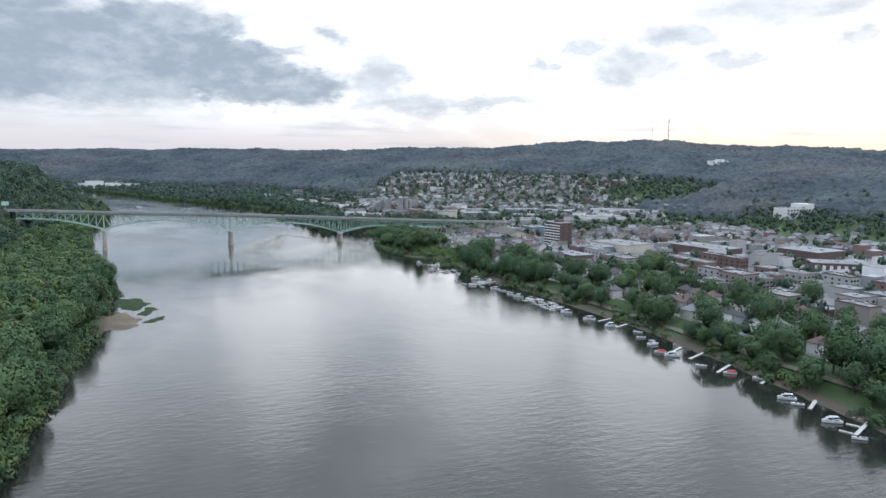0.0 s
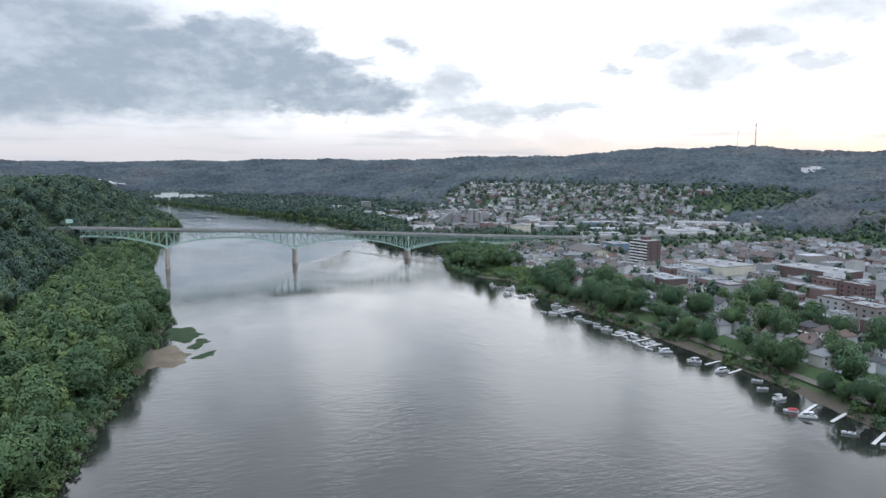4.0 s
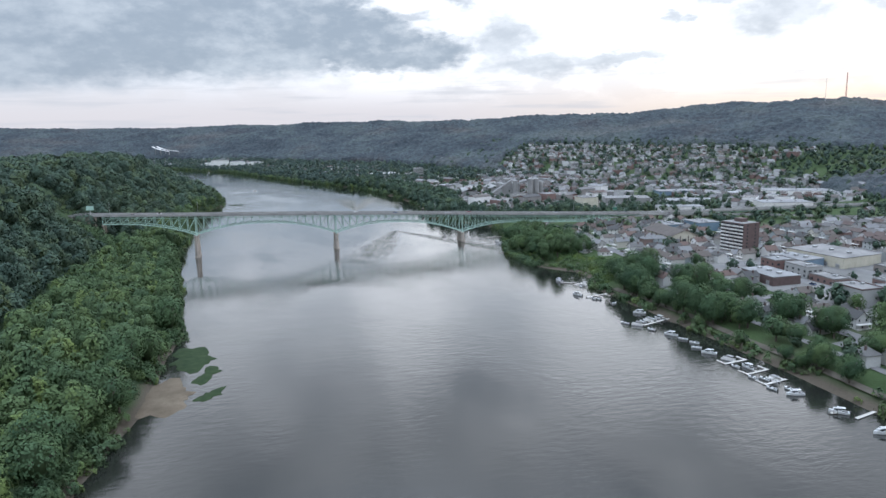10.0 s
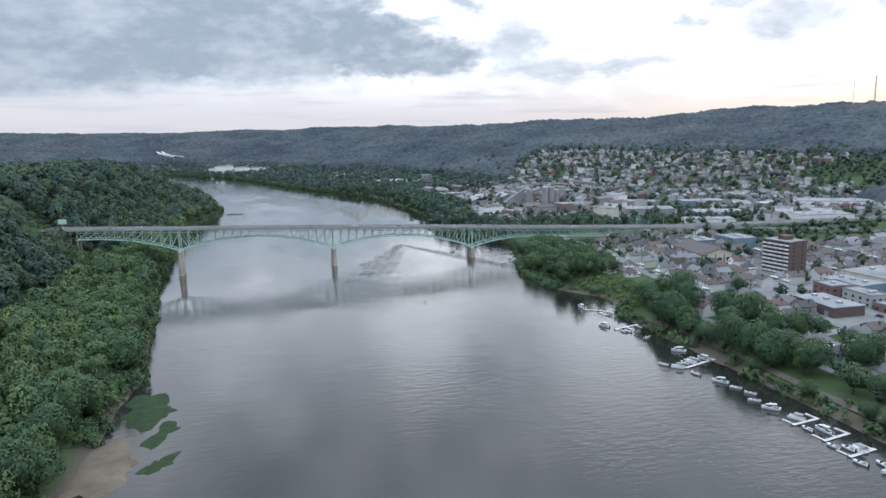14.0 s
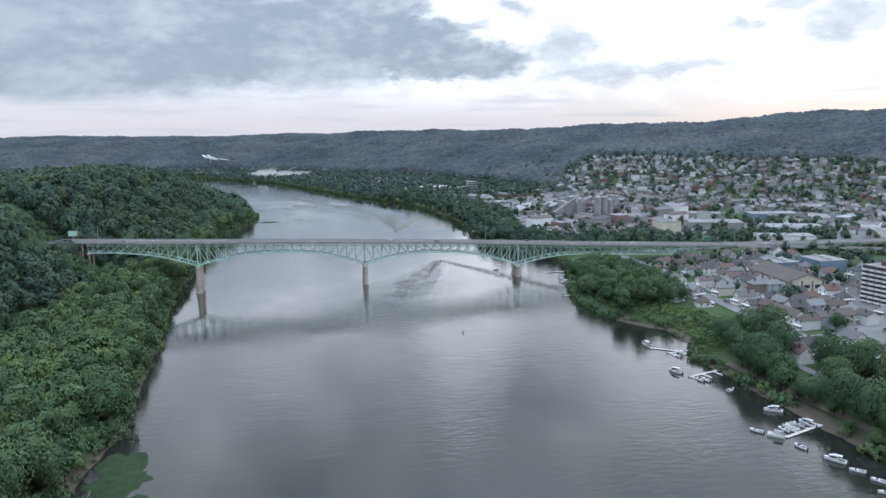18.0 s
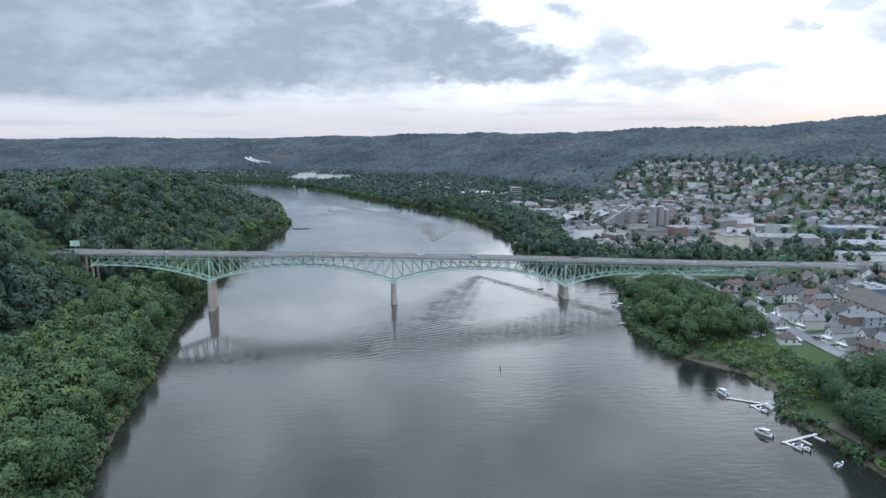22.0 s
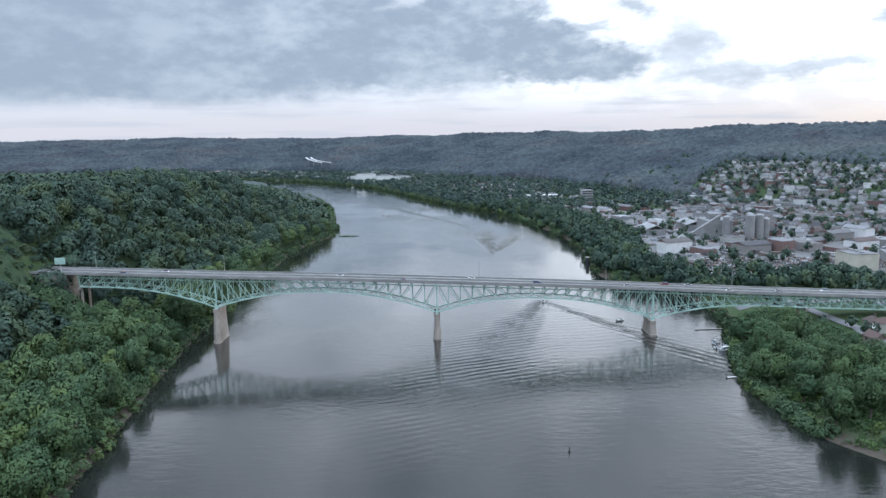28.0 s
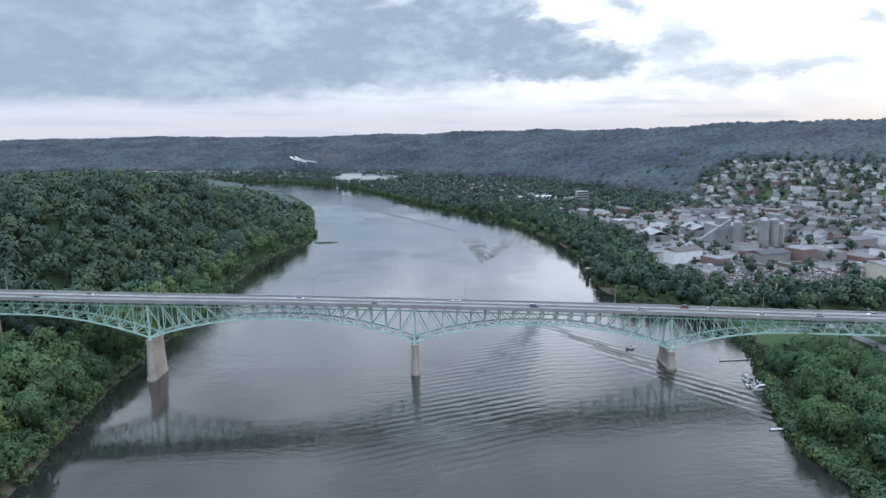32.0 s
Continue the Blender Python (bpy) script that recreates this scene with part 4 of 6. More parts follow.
bent(228, chord(228, 1) - 0.4)
bent(305, chord(305, 1) - 0.4)
bent(-217, chord(-217, 1) - 0.4)
for x in range(335, 560, 30):
    bent(x, deck_z(x) - 2.4)
for y in (-6.0, -2.0, 2.0, 6.0):
    part("girder", deck_strip(y - 0.25, y + 0.25, -2.4, -0.9, 307.0, 700.0, 16.0), M_STEEL, bridge, "green steel plate girder")
part("abutment", Shape().box(-246, -8.0, land1(-232, 0) - 8, -225, 8.0, deck_z(-230) - 1.0), M_PIER, bridge, "concrete abutment cut into the hillside")

# the slip road that leaves the viaduct and comes down to the town
ramp_pts = [(340, -9, 18.4), (400, -20, 16.8), (460, -38, 15.2), (520, -62, 14.0), (580, -90, land1(580, -90) + 0.8)]
slip = thing("slip_road", "concrete slip road curving down from the bridge", "road", kind="structure")
for k, (a, b) in enumerate(zip(ramp_pts, ramp_pts[1:])):
    part("deck_slab", Shape().beam((a[0] - 0.4, a[1], a[2]), b, 7.6, 1.0), M_CONC, slip)
    part("surface", Shape().beam((a[0] - 0.4, a[1], a[2] + 0.52), (b[0], b[1], b[2] + 0.52), 6.6, 0.06), M_ROADWAY, slip)
    for s in (-1, 1):
        part("parapet", Shape().beam((a[0], a[1] + s * 3.6, a[2] + 0.9), (b[0], b[1] + s * 3.6, b[2] + 0.9), 0.35, 0.9), M_CONC, slip)
    if k < 3:
        part("column", Shape().tube(b[0], b[1], land1(b[0], b[1]) - 1, b[2] - 0.5, 0.9, 0.8, 10), M_PIER, slip)


def street_lamp():
    t = thing("street_lamp", "tall grey steel lamp post with a single arm", "lamp", "bridge lamps")
    part("pole", Shape().tube(0, 0, 0, 9.6, 0.14, 0.09, 8), M_GALV, t)
    part("arm", Shape().beam((0, 0, 9.5), (0, -1.9, 9.9), 0.09, 0.09), M_GALV, t)
    part("lamp_head", Shape().box(-0.18, -2.6, 9.82, 0.18, -1.8, 10.02, taper=0.05), M_GALV, t)
    part("base", Shape().box(-0.25, -0.25, -0.1, 0.25, 0.25, 0.35), M_CONC, t)
    return t


first = street_lamp()
first.matrix_basis = pose(-213, 7.98, deck_z(-213) + 0.95)
for i in range(1, 11):
    x = -213 + 80 * i
    copy_thing(first, pose(x, 7.98, deck_z(x) + 0.95))

sign = thing("road_sign", "large road sign on a post seen from behind", "sign")
part("post", Shape().tube(-226, -8.9, deck_z(-226) - 2, deck_z(-226) + 9.4, 0.28, 0.24, 8), M_GALV, sign)
part("board", Shape().box(-229.2, -9.4, deck_z(-226) + 5.6, -222.8, -9.22, deck_z(-226) + 9.6), M_STEEL, sign, "pale green sign board")
part("arm", Shape().beam((-229, -9.1, deck_z(-226) + 7.4), (-223, -9.1, deck_z(-226) + 7.4), 0.2, 0.2), M_GALV, sign)
sign2 = thing("road_sign", "green road sign beside the viaduct", "sign")
part("post", Shape().tube(330, 8.0, deck_z(330) - 0.5, deck_z(330) + 6.0, 0.2, 0.18, 8), M_GALV, sign2)
part("board", Shape().box(315.5, 7.5, deck_z(330) + 3.2, 320.5, 7.68, deck_z(330) + 6.6), M_SIGN, sign2, "green sign face")
part("border", Shape().box(315.3, 7.7, deck_z(330) + 3.0, 320.7, 7.78, deck_z(330) + 6.8), M_WHITE, sign2, "white sign edge")


def motor_car(kind=0):
    """One car along +x, on its wheels at z = 0."""
    t = thing("car", "parked car with dark windows", "car", "cars")
    L, W = (4.6, 1.8) if kind == 0 else (5.0, 1.95)
    h = 0.86 if kind == 0 else 1.02
    prof = [(-L / 2, 0.35), (-L / 2, h * 0.9), (-L / 2 + 0.25, h), (L / 2 - 1.2, h), (L / 2 - 0.15, h * 0.78), (L / 2, 0.4)]
    v = [(x, y, z) for y in (-W / 2, W / 2) for x, z in prof]
    n = len(prof)
    part("body", Shape().face_set(v, [tuple(range(n)), tuple(range(2 * n - 1, n - 1, -1))] + [(i, n + i, n + (i + 1) % n, (i + 1) % n) for i in range(n)]), M_CAR, t)
    top = 1.45 if kind == 0 else 1.75
    back = -L / 2 + (0.75 if kind == 0 else 0.15)
    cab = [(back, h), (back + 0.45, top), (0.55, top), (1.25, h)]
    v = [(x, y * (1 if z == h else 0.86), z) for y in (-W / 2 + 0.06, W / 2 - 0.06) for x, z in cab]
    part("windows", Shape().face_set(v, [(0, 1, 2, 3), (7, 6, 5, 4), (0, 4, 5, 1), (2, 6, 7, 3)]), M_GLASS, t, "dark window glass")
    part("roof", Shape().box(back + 0.4, -W / 2 + 0.14, top - 0.03, 0.6, W / 2 - 0.14, top + 0.05, taper=0.05), M_CAR, t)
    for x in (-L / 2 + 0.85, L / 2 - 0.85):
        for y in (-W / 2 + 0.02, W / 2 - 0.02):
            n8 = [(x + 0.33 * math.cos(a * 0.7854), y + s, 0.33 + 0.33 * math.sin(a * 0.7854)) for s in (-0.11, 0.11) for a in range(8)]
            part("wheel", Shape().face_set(n8, [tuple(range(8)), tuple(range(15, 7, -1))] + [(i, 8 + i, 8 + (i + 1) % 8, (i + 1) % 8) for i in range(8)]), M_RUBBER, t)
    return t


CARS = [motor_car(0), motor_car(1)]
CARS[0].matrix_basis = pose(22, 5.6, deck_z(22), 0, -2.6, 180)
CARS[1].matrix_basis = pose(62, -2.2, deck_z(62), 0, 2.6, 0)
for x, y in ((-168, 2.3), (-190, -5.5), (118, -2.2), (143, 5.6), (158, 5.5), (180, -5.6), (212, -2.2), (243, 2.4), (-20, -5.6), (330, 5.5), (372, -2.3), (430, 2.4), (-60, 2.2)):
    copy_thing(CARS[int(abs(x)) % 2], pose(x, y, deck_z(x) + 0.01, 0, 2.6 if y < 0 else -2.6, 0 if y < 0 else 180))

# ---- woods ----
def shore_gap(x, y):
    """Distance from the nearer shore, and whether a place is on land of the left bank."""
    dl, _ = seg_dist(x, y, SHORE_L)
    dr, _ = seg_dist(x, y, SHORE_R)
    return dl, dr, inside(x, y, RIVER)


MID = [crown(190, 0.92, 14, 40 + i, rx=4.6 + 0.25 * (i % 4), rz=5.0 + 0.4 * (i % 3), lift=0.5, loose=0.27) for i in range(8)]
LOW = [crown(760, 0.50, 24, 140 + i, core=False, rx=4.5 + 0.3 * (i % 4), rz=4.8 + 0.5 * (i % 3), lift=0.4, loose=0.18, shag=0.08) for i in range(8)]
HILL = [crown(560, 0.66, 22, 160 + i, core=False, rx=4.9 + 0.3 * (i % 4), rz=4.6 + 0.5 * (i % 3), lift=0.45, loose=0.17, shag=0.07) for i in range(8)]
FARMID = [crown(60, 1.45, 9, 60 + i, rx=4.8, rz=5.0, loose=0.2, shag=0.09) for i in range(6)]
BACK = [crown(70, 1.5, 9, 70 + i, core=False, rx=5.0, rz=4.8, lift=0.7, loose=0.2, shag=0.08) for i in range(6)]
FAR = [crown(13, 3.4, 5, 80 + i, core=False, rx=5.8, rz=2.6, base=1.5, lift=1.1, loose=0.22) for i in range(6)]

# the wooded left bank and its hill
X, Y = jittered(-820, -100, -780, 760, 9.6, 1)
dl, dr, wet = shore_gap(X, Y)
bridge_cut = (np.abs(Y) < 10.5) & (X > -224) & (X < -100)
keep = (~wet) & (dl < dr) & (dl > 7.5) & (~bridge_cut) & (np.hypot(X + 117, Y + 385) > 10)
keep &= ~((X > -310) & (X < -195) & (Y > -36) & (Y < 11) & (land(X, Y) + 15 > np.interp(X, DECK_X, DECK_Z)))
nearb = keep & (dl < 17) & (Y < 20) & (Y > -660)
hillside = keep & ~nearb & (dl < 430)
front = hillside & (dl < 210) & (Y < 480)
r9 = np.random.default_rng(9)
foot = np.interp(Y, FOOT_Y, FOOT_W)
glade = front & (np.abs(dl - foot - 1) < 6.5) & (Y < 60) & (Y > -420)
front &= ~glade
lowland = front & (dl < 4 + foot)
front &= ~lowland
scattered_trees("woods_on_the_flats", X[lowland], Y[lowland], r9.uniform(0.85, 1.65, lowland.sum()), LOW, M_LEAF_LOW, "light green broadleaf woods on low ground by the river", 22)
scattered_trees("woods_on_the_bank", X[front], Y[front], r9.uniform(1.1, 1.7, front.sum()), HILL, M_LEAF_MID, "dense green broadleaf woods on a steep bank", 2)
X3, Y3 = jittered(-520, -110, -700, 520, 12.5, 51)
d3, e3, w3 = shore_gap(X3, Y3)
low3 = 12 + np.interp(Y3, FOOT_Y, FOOT_W)
steep = ~w3 & (d3 < e3) & (d3 > low3 - 6) & (d3 < low3 + 105) & ~((np.abs(Y3) < 10.5) & (X3 > -224))
tight = (X3 > -310) & (X3 < -195) & (Y3 > -36) & (Y3 < 11) & (land(X3, Y3) + 11 > np.interp(X3, DECK_X, DECK_Z))
THICKET = [crown(260, 0.72, 14, 180 + i, core=False, rx=4.6, rz=4.4, base=1.5, lift=0.5, loose=0.18, shag=0.08) for i in range(6)]
scattered_trees("woods_on_the_bank", X3[steep], Y3[steep], r9.uniform(0.9, 1.4, steep.sum()) * np.where(tight, 0.42, 1.0)[steep], THICKET, M_LEAF_MID, "young green trees filling the steep bank", 23)
rest = hillside & ~front & ~lowland & ~glade & (r9.uniform(size=X.shape) < 0.85)
scattered_trees("woods_behind_the_bank", X[rest], Y[rest], r9.uniform(1.1, 1.7, rest.sum()), BACK, M_LEAF_MID, "dense green woods on a hilltop", 3)

canopy("undergrowth", -640, -100, -780, 756, 5.0, lambda X, Y: (lambda g: ~g[2] & (g[0] < g[1]) & (g[0] > 4) & ~((np.abs(Y) < 9) & (X > -250) & (X < -212)) & (np.hypot(X + 117, Y + 385) > 16))(shore_gap(X, Y)), 3.4, 1.7, M_UNDER, "undergrowth between the trees of the bank, its green darkened for shade", 19)

# woods on the far hills and beyond the river bend
def wooded(X, Y):
    """Where the hills are under trees: not where the houses climb, nor past the ridge."""
    dl, dr, wet = shore_gap(X, Y)
    dt, _ = seg_dist(X, Y, TOE)
    dc, _ = seg_dist(X, Y, CREST)
    frac = dt / (dt + dc + 1e-6)
    homes = (X > 470) & (Y > 150) & (X < 940) & (Y < 1.1 * X + 340) & (land(X, Y) < 64)
    slopes = (X > 580) & (Y <= 200) & (land(X, Y) < 26) & ((Y < -260) | (X < 640) | (np.hypot(X - 800, Y + 150) < 95))
    return inside(X, Y, BEYOND_TOE) & ~wet & ~(inside(X, Y, BEYOND_CREST) & (dc > 90)) & ~homes & ~slopes & ~((Y < -300) & (X > 1500))


canopy("woods_on_the_hills", -2300, 1800, -760, 3000, 7.2, wooded, 9.5, 3.6, M_CANOPY_FAR, "unbroken woods on distant hills, blue haze and dark folds in their colour", 5)
X, Y = jittered(380, 1500, -760, 1500, 17.0, 4)
dc, _ = seg_dist(X, Y, CREST)
dt, _ = seg_dist(X, Y, TOE)
lone = inside(X, Y, BEYOND_TOE) & (dc > 60) & ~wooded(X, Y) & (r9.uniform(size=X.shape) < np.where((X > 580) & (Y < 200), 0.85, 0.36))
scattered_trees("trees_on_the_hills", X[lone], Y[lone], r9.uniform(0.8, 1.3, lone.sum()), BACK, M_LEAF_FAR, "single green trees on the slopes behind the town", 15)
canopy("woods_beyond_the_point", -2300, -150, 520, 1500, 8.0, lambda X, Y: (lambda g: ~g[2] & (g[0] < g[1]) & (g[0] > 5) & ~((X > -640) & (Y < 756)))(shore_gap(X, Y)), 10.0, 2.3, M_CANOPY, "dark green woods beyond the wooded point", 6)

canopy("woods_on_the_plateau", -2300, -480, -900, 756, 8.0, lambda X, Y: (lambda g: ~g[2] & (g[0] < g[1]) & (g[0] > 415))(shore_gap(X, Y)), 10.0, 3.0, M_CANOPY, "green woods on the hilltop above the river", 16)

# the belt of trees on the right bank above the bridge, and on the flats by the bend
X, Y = jittered(-1500, 640, 60, 1960, 10.5, 7)
dl, dr, wet = shore_gap(X, Y)
depth = np.interp(Y, [60, 150, 250, 420, 600, 900, 1300, 1600], [20, 60, 55, 70, 70, 60, 44, 26])
belt = ~wet & (dr < dl) & (dr > np.where(Y > 600, 0.8, 4)) & (dr < depth) & (r9.uniform(size=X.shape) < 0.93) & ~inside(X, Y, BEYOND_TOE) & ~((Y < 120) & (X > 196))
hedge = ~wet & (X > 190) & (X < 500) & (np.abs(Y - 95 + 0.1 * (X - 200)) < 24)
flats = ~wet & (dr < dl) & (Y > 640) & ~inside(X, Y, BEYOND_TOE) & (r9.uniform(size=X.shape) < 0.42) & (dr >= depth) & (np.hypot((X + 150) / 1.3, Y - 1515) > 85) & (np.hypot(X - 262, Y - 810) > 50)
mid2 = (belt | hedge) & (Y < 760)
scattered_trees("riverside_trees", X[mid2], Y[mid2], r9.uniform(0.8, 1.3, mid2.sum()) * np.where((hedge & (X > 315))[mid2], 0.72, 1.05), MID, M_LEAF_MID, "belt of green trees along the river bank", 8)
far2 = ((belt | hedge) & ~mid2) | flats
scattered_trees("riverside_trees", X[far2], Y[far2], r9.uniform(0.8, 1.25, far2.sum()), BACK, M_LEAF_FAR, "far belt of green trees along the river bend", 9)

# single trees: the nearest of the left bank, and those of the right bank
def broadleaf(i, rx, rz, base, leaves, leaf, lobes, label):
    """One tree: trunk with limbs, and a crown of leaf clumps round an added mass, dark as inner shade."""
    v, q, nv = crown(leaves, leaf, lobes, 20 + i, rx=rx, rz=rz, base=base, loose=0.2, shag=0.09)
    t = thing("tree", label, "tree", "riverside trees")
    k = rx / 4.8
    s = Shape().tube(0, 0, -1.0, base + 2.5, 0.42 * k, 0.30 * k, 9).tube(0, 0, base + 2.5, base + rz * 1.4, 0.30 * k, 0.08, 7)
    r = random.Random(i)
    for _ in range(6):
        a, z = r.uniform(0, 6.28), r.uniform(base + 1.2, base + rz * 0.8)
        s.beam((0, 0, z), (rx * 0.7 * math.cos(a), rx * 0.7 * math.sin(a), z + rz * 0.7), 0.2 * k, 0.2 * k)
    part("trunk", s, M_BARK, t, "grey-brown trunk with limbs")
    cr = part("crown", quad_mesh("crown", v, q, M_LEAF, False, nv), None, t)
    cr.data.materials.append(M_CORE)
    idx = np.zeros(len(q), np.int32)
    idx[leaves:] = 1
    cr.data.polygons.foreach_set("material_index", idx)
    return t


NEAR = [broadleaf(i, 4.2 + 0.45 * (i % 4), 4.8 + 0.7 * (i % 3), 2.0, 1300, 0.36, 32, "broadleaf tree with a full green crown") for i in range(7)]
GREAT = [broadleaf(40 + i, 7.4 + 0.6 * (i % 3), 7.2 + 0.8 * (i % 2), 2.6, 3400, 0.40, 60, "great spreading broadleaf tree with a dark green crown") for i in range(5)]
GREAT_AT = []
TREE_AT = []

X, Y = jittered(-820, -100, -780, 760, 9.6, 1)
for x, y, ok in zip(X, Y, nearb):
    if ok:
        TREE_AT.append((x, y, random.uniform(1.15, 1.75)))
RIGHT_GROVES = [  # x0, x1, y0, y1, spacing, size: groves of the right bank
    (154, 220, -151, 6, 11, 1.25), (156, 256, -725, -645, 12, 1.4), (176, 184, -470, -300, 15, 0.7), (170, 230, -640, -600, 15, 1.3), (202, 264, -472, -386, 20, 1.35), (196, 270, -640, -480, 25, 1.35)]
# the large trees of the right bank, one by one: x, y, size
BIG_UP = [(162, -270, 2.3), (166, -282, 2.5), (177, -285, 2.5), (195, -276, 2.6), (189, -240, 2.4), (203, -240, 2.5), (215, -243, 2.5), (164, -322, 1.9), (175, -338, 2.5), (180, -355, 2.6), (184, -366, 2.6),
          (194, -366, 2.2), (208, -300, 2.5), (210, -319, 2.7), (212, -336, 2.4), (221, -345, 2.2), (195, -385, 2.3), (214, -391, 2.5), (257, -241, 1.4), (186, -254, 2.0), (181, -300, 2.2), (196, -318, 2.2)]
BIG_DOWN = [(178, -429, 1.1), (176, -450, 2.0), (197, -421, 1.6), (190, -446, 1.9), (176, -466, 1.8), (174, -441, 1.2), (221, -420, 2.3), (213, -454, 2.1), (172, -512, 2.3), (222, -488, 2.5), (258, -492, 1.7), (183, -528, 2.0),
            (171, -559, 1.6), (173, -570, 1.4), (213, -540, 2.1), (170, -583, 2.0), (245, -533, 2.5), (222, -572, 3.0), (178, -592, 1.4), (183, -603, 1.4), (186, -616, 2.6), (215, -608, 2.4), (281, -408, 3.0), (286, -551, 2.6)]
for x, y, size in BIG_UP + BIG_DOWN:
    x = max(x, float(np.interp(y, [p[1] for p in SHORE_R[:16]], [p[0] for p in SHORE_R[:16]])) + 6 + 3.0 * size)
    GREAT_AT.append((x, y, size * 0.42))
    if size > 1.9:
        a = random.uniform(0, 6.28)
        TREE_AT.append((x + 3 + 7.0 * math.cos(a), y + 8.0 * math.sin(a), size * random.uniform(0.42, 0.55)))
for x in range(-262, -196, 7):  # a stand of trees that hides the foot of the abutment
    for y in (-17.5, -27.0):
        g = land1(x, y)
        TREE_AT.append((x, y, min(1.6, max(0.5, (deck_z(x) - 3.2 - g) / 13.5))))
for x0, x1, y0, y1, step, size in RIGHT_GROVES:
    X2, Y2 = jittered(x0, x1, y0, y1, step, int(abs(y0)))
    _, d2, w2 = shore_gap(X2, Y2)
    for x, y, d, w in zip(X2, Y2, d2, w2):
        if d > 5 and not w and not (abs(y) < 13 and x > 150) and not (abs(x - 232) < 6 and y < -100) and not (abs(x - 202) < 5 and y < -210) and not (178 < x and -232 < y < -165):
            TREE_AT.append((x, y, size * random.uniform(0.8, 1.15)))
for kinds, places in ((NEAR, TREE_AT), (GREAT, GREAT_AT)):
    for k, (x, y, size) in enumerate(places):
        m = pose(x, y, land1(x, y) - 0.3, 0, 0, random.uniform(0, 360)) @ Matrix.Diagonal((size, size, size * random.uniform(0.9, 1.15), 1))
        if k < len(kinds):
            kinds[k].matrix_basis = m
        else:
            copy_thing(kinds[k % len(kinds)], m).matrix_basis = m

# the light scrub that grows along the old track at the foot of the hill
X5, Y5 = jittered(-330, -120, -430, 66, 3.6, 65)
d5, e5, w5 = shore_gap(X5, Y5)
track5 = ~w5 & (np.abs(d5 - np.interp(Y5, FOOT_Y, FOOT_W) - 1) < 7)
scattered_trees("track_scrub", X5[track5], Y5[track5], r9.uniform(0.30, 0.62, track5.sum()), THICKET, M_LEAF_LIGHT, "light green scrub along the foot of the wooded hill", 66, 0.3)

X6, Y6 = jittered(-190, -100, -700, 80, 5.0, 67)
d6, e6, w6 = shore_gap(X6, Y6)
edge6 = ~w6 & (d6 < e6) & (d6 > 3) & (d6 < 24) & (np.hypot(X6 + 119, Y6 + 385) > 24) & ~((np.abs(Y6) < 9) & (X6 < -150))
scattered_trees("young_trees", X6[edge6], Y6[edge6], r9.uniform(0.45, 0.85, edge6.sum()), THICKET, M_LEAF_LOW, "young green trees along the water's edge", 68, 0.4)

# low growth on the slope round the abutment, and the woods further down the river
X4, Y4 = jittered(-330, -196, -40, 26, 4.4, 61)
d4, e4, w4 = shore_gap(X4, Y4)
open4 = (land(X4, Y4) + 14 > np.interp(X4, DECK_X, DECK_Z)) & ~((np.abs(Y4) < 9.6) & (X4 > -231))
scattered_trees("hillside_scrub", X4[open4], Y4[open4], r9.uniform(0.32, 0.5, open4.sum()), THICKET, M_LEAF_MID, "low dense scrub on the slope beside the bridge end", 62, 0.3)
canopy("woods_down_the_river", -820, -100, -1480, -766, 8.0, lambda X, Y: (lambda g: ~g[2] & (g[0] < g[1]) & (g[0] > 5))(shore_gap(X, Y)), 10.0, 3.0, M_CANOPY, "green woods along the river bank", 63)
canopy("woods_down_the_river", 90, 260, -1480, -730, 8.0, lambda X, Y: (lambda g: ~g[2] & (g[1] < g[0]) & (g[1] > 6) & (X < 232))(shore_gap(X, Y)), 8.0, 3.0, M_CANOPY, "green woods along the river bank", 64)

# low shrubs hanging over the water's edge on both banks
SHRUB = [crown(90, 0.48, 7, 120 + i, core=False, rx=2.6, rz=1.9, base=-0.9) for i in range(5)]
sx0, sy0, ss0 = [], [], []
rs = random.Random(17)
for line, y0, y1, share in ((SHORE_L, -780, 640, 1.0), (SHORE_R, -760, 760, 0.8)):
    for (ax, ay), (bx, by) in zip(line, line[1:]):
        if max(ay, by) < y0 or min(ay, by) > y1:
            continue
        length = math.hypot(bx - ax, by - ay)
        nx_, ny_ = -(by - ay) / length, (bx - ax) / length
        sgn = 1 if line is SHORE_L else -1
        for k in range(int(length / (2.1 if sgn > 0 else 1.6))):
            t = rs.random()
            x, y, off = ax + (bx - ax) * t, ay + (by - ay) * t, (rs.uniform(-0.5, 7.5) if sgn > 0 or ay > -420 else rs.uniform(1, 12)) if not (sgn < 0 and -240 < ay < -90) else rs.uniform(-0.5, 22)
            patchy = math.sin(y / 17.0) + 0.6 * math.sin(y / 7.3) if share < 1 and not -260 < y < 70 else 1
            if rs.random() < share and patchy > -0.5 and abs(y + 390) > (26 if sgn > 0 else 0):
                sx0.append(x + sgn * nx_ * off), sy0.append(y + sgn * ny_ * off), ss0.append(rs.uniform(0.7, 1.5))
for k in range(420):  # bushes that close the bank below the bridge
    y = rs.uniform(-160, -10)
    x = float(np.interp(y, [p[1] for p in SHORE_R[:20]], [p[0] for p in SHORE_R[:20]])) + rs.uniform(0.3, 7)
    sx0.append(x), sy0.append(y), ss0.append(rs.uniform(0.7, 1.4))
mx, my, ms = [], [], []
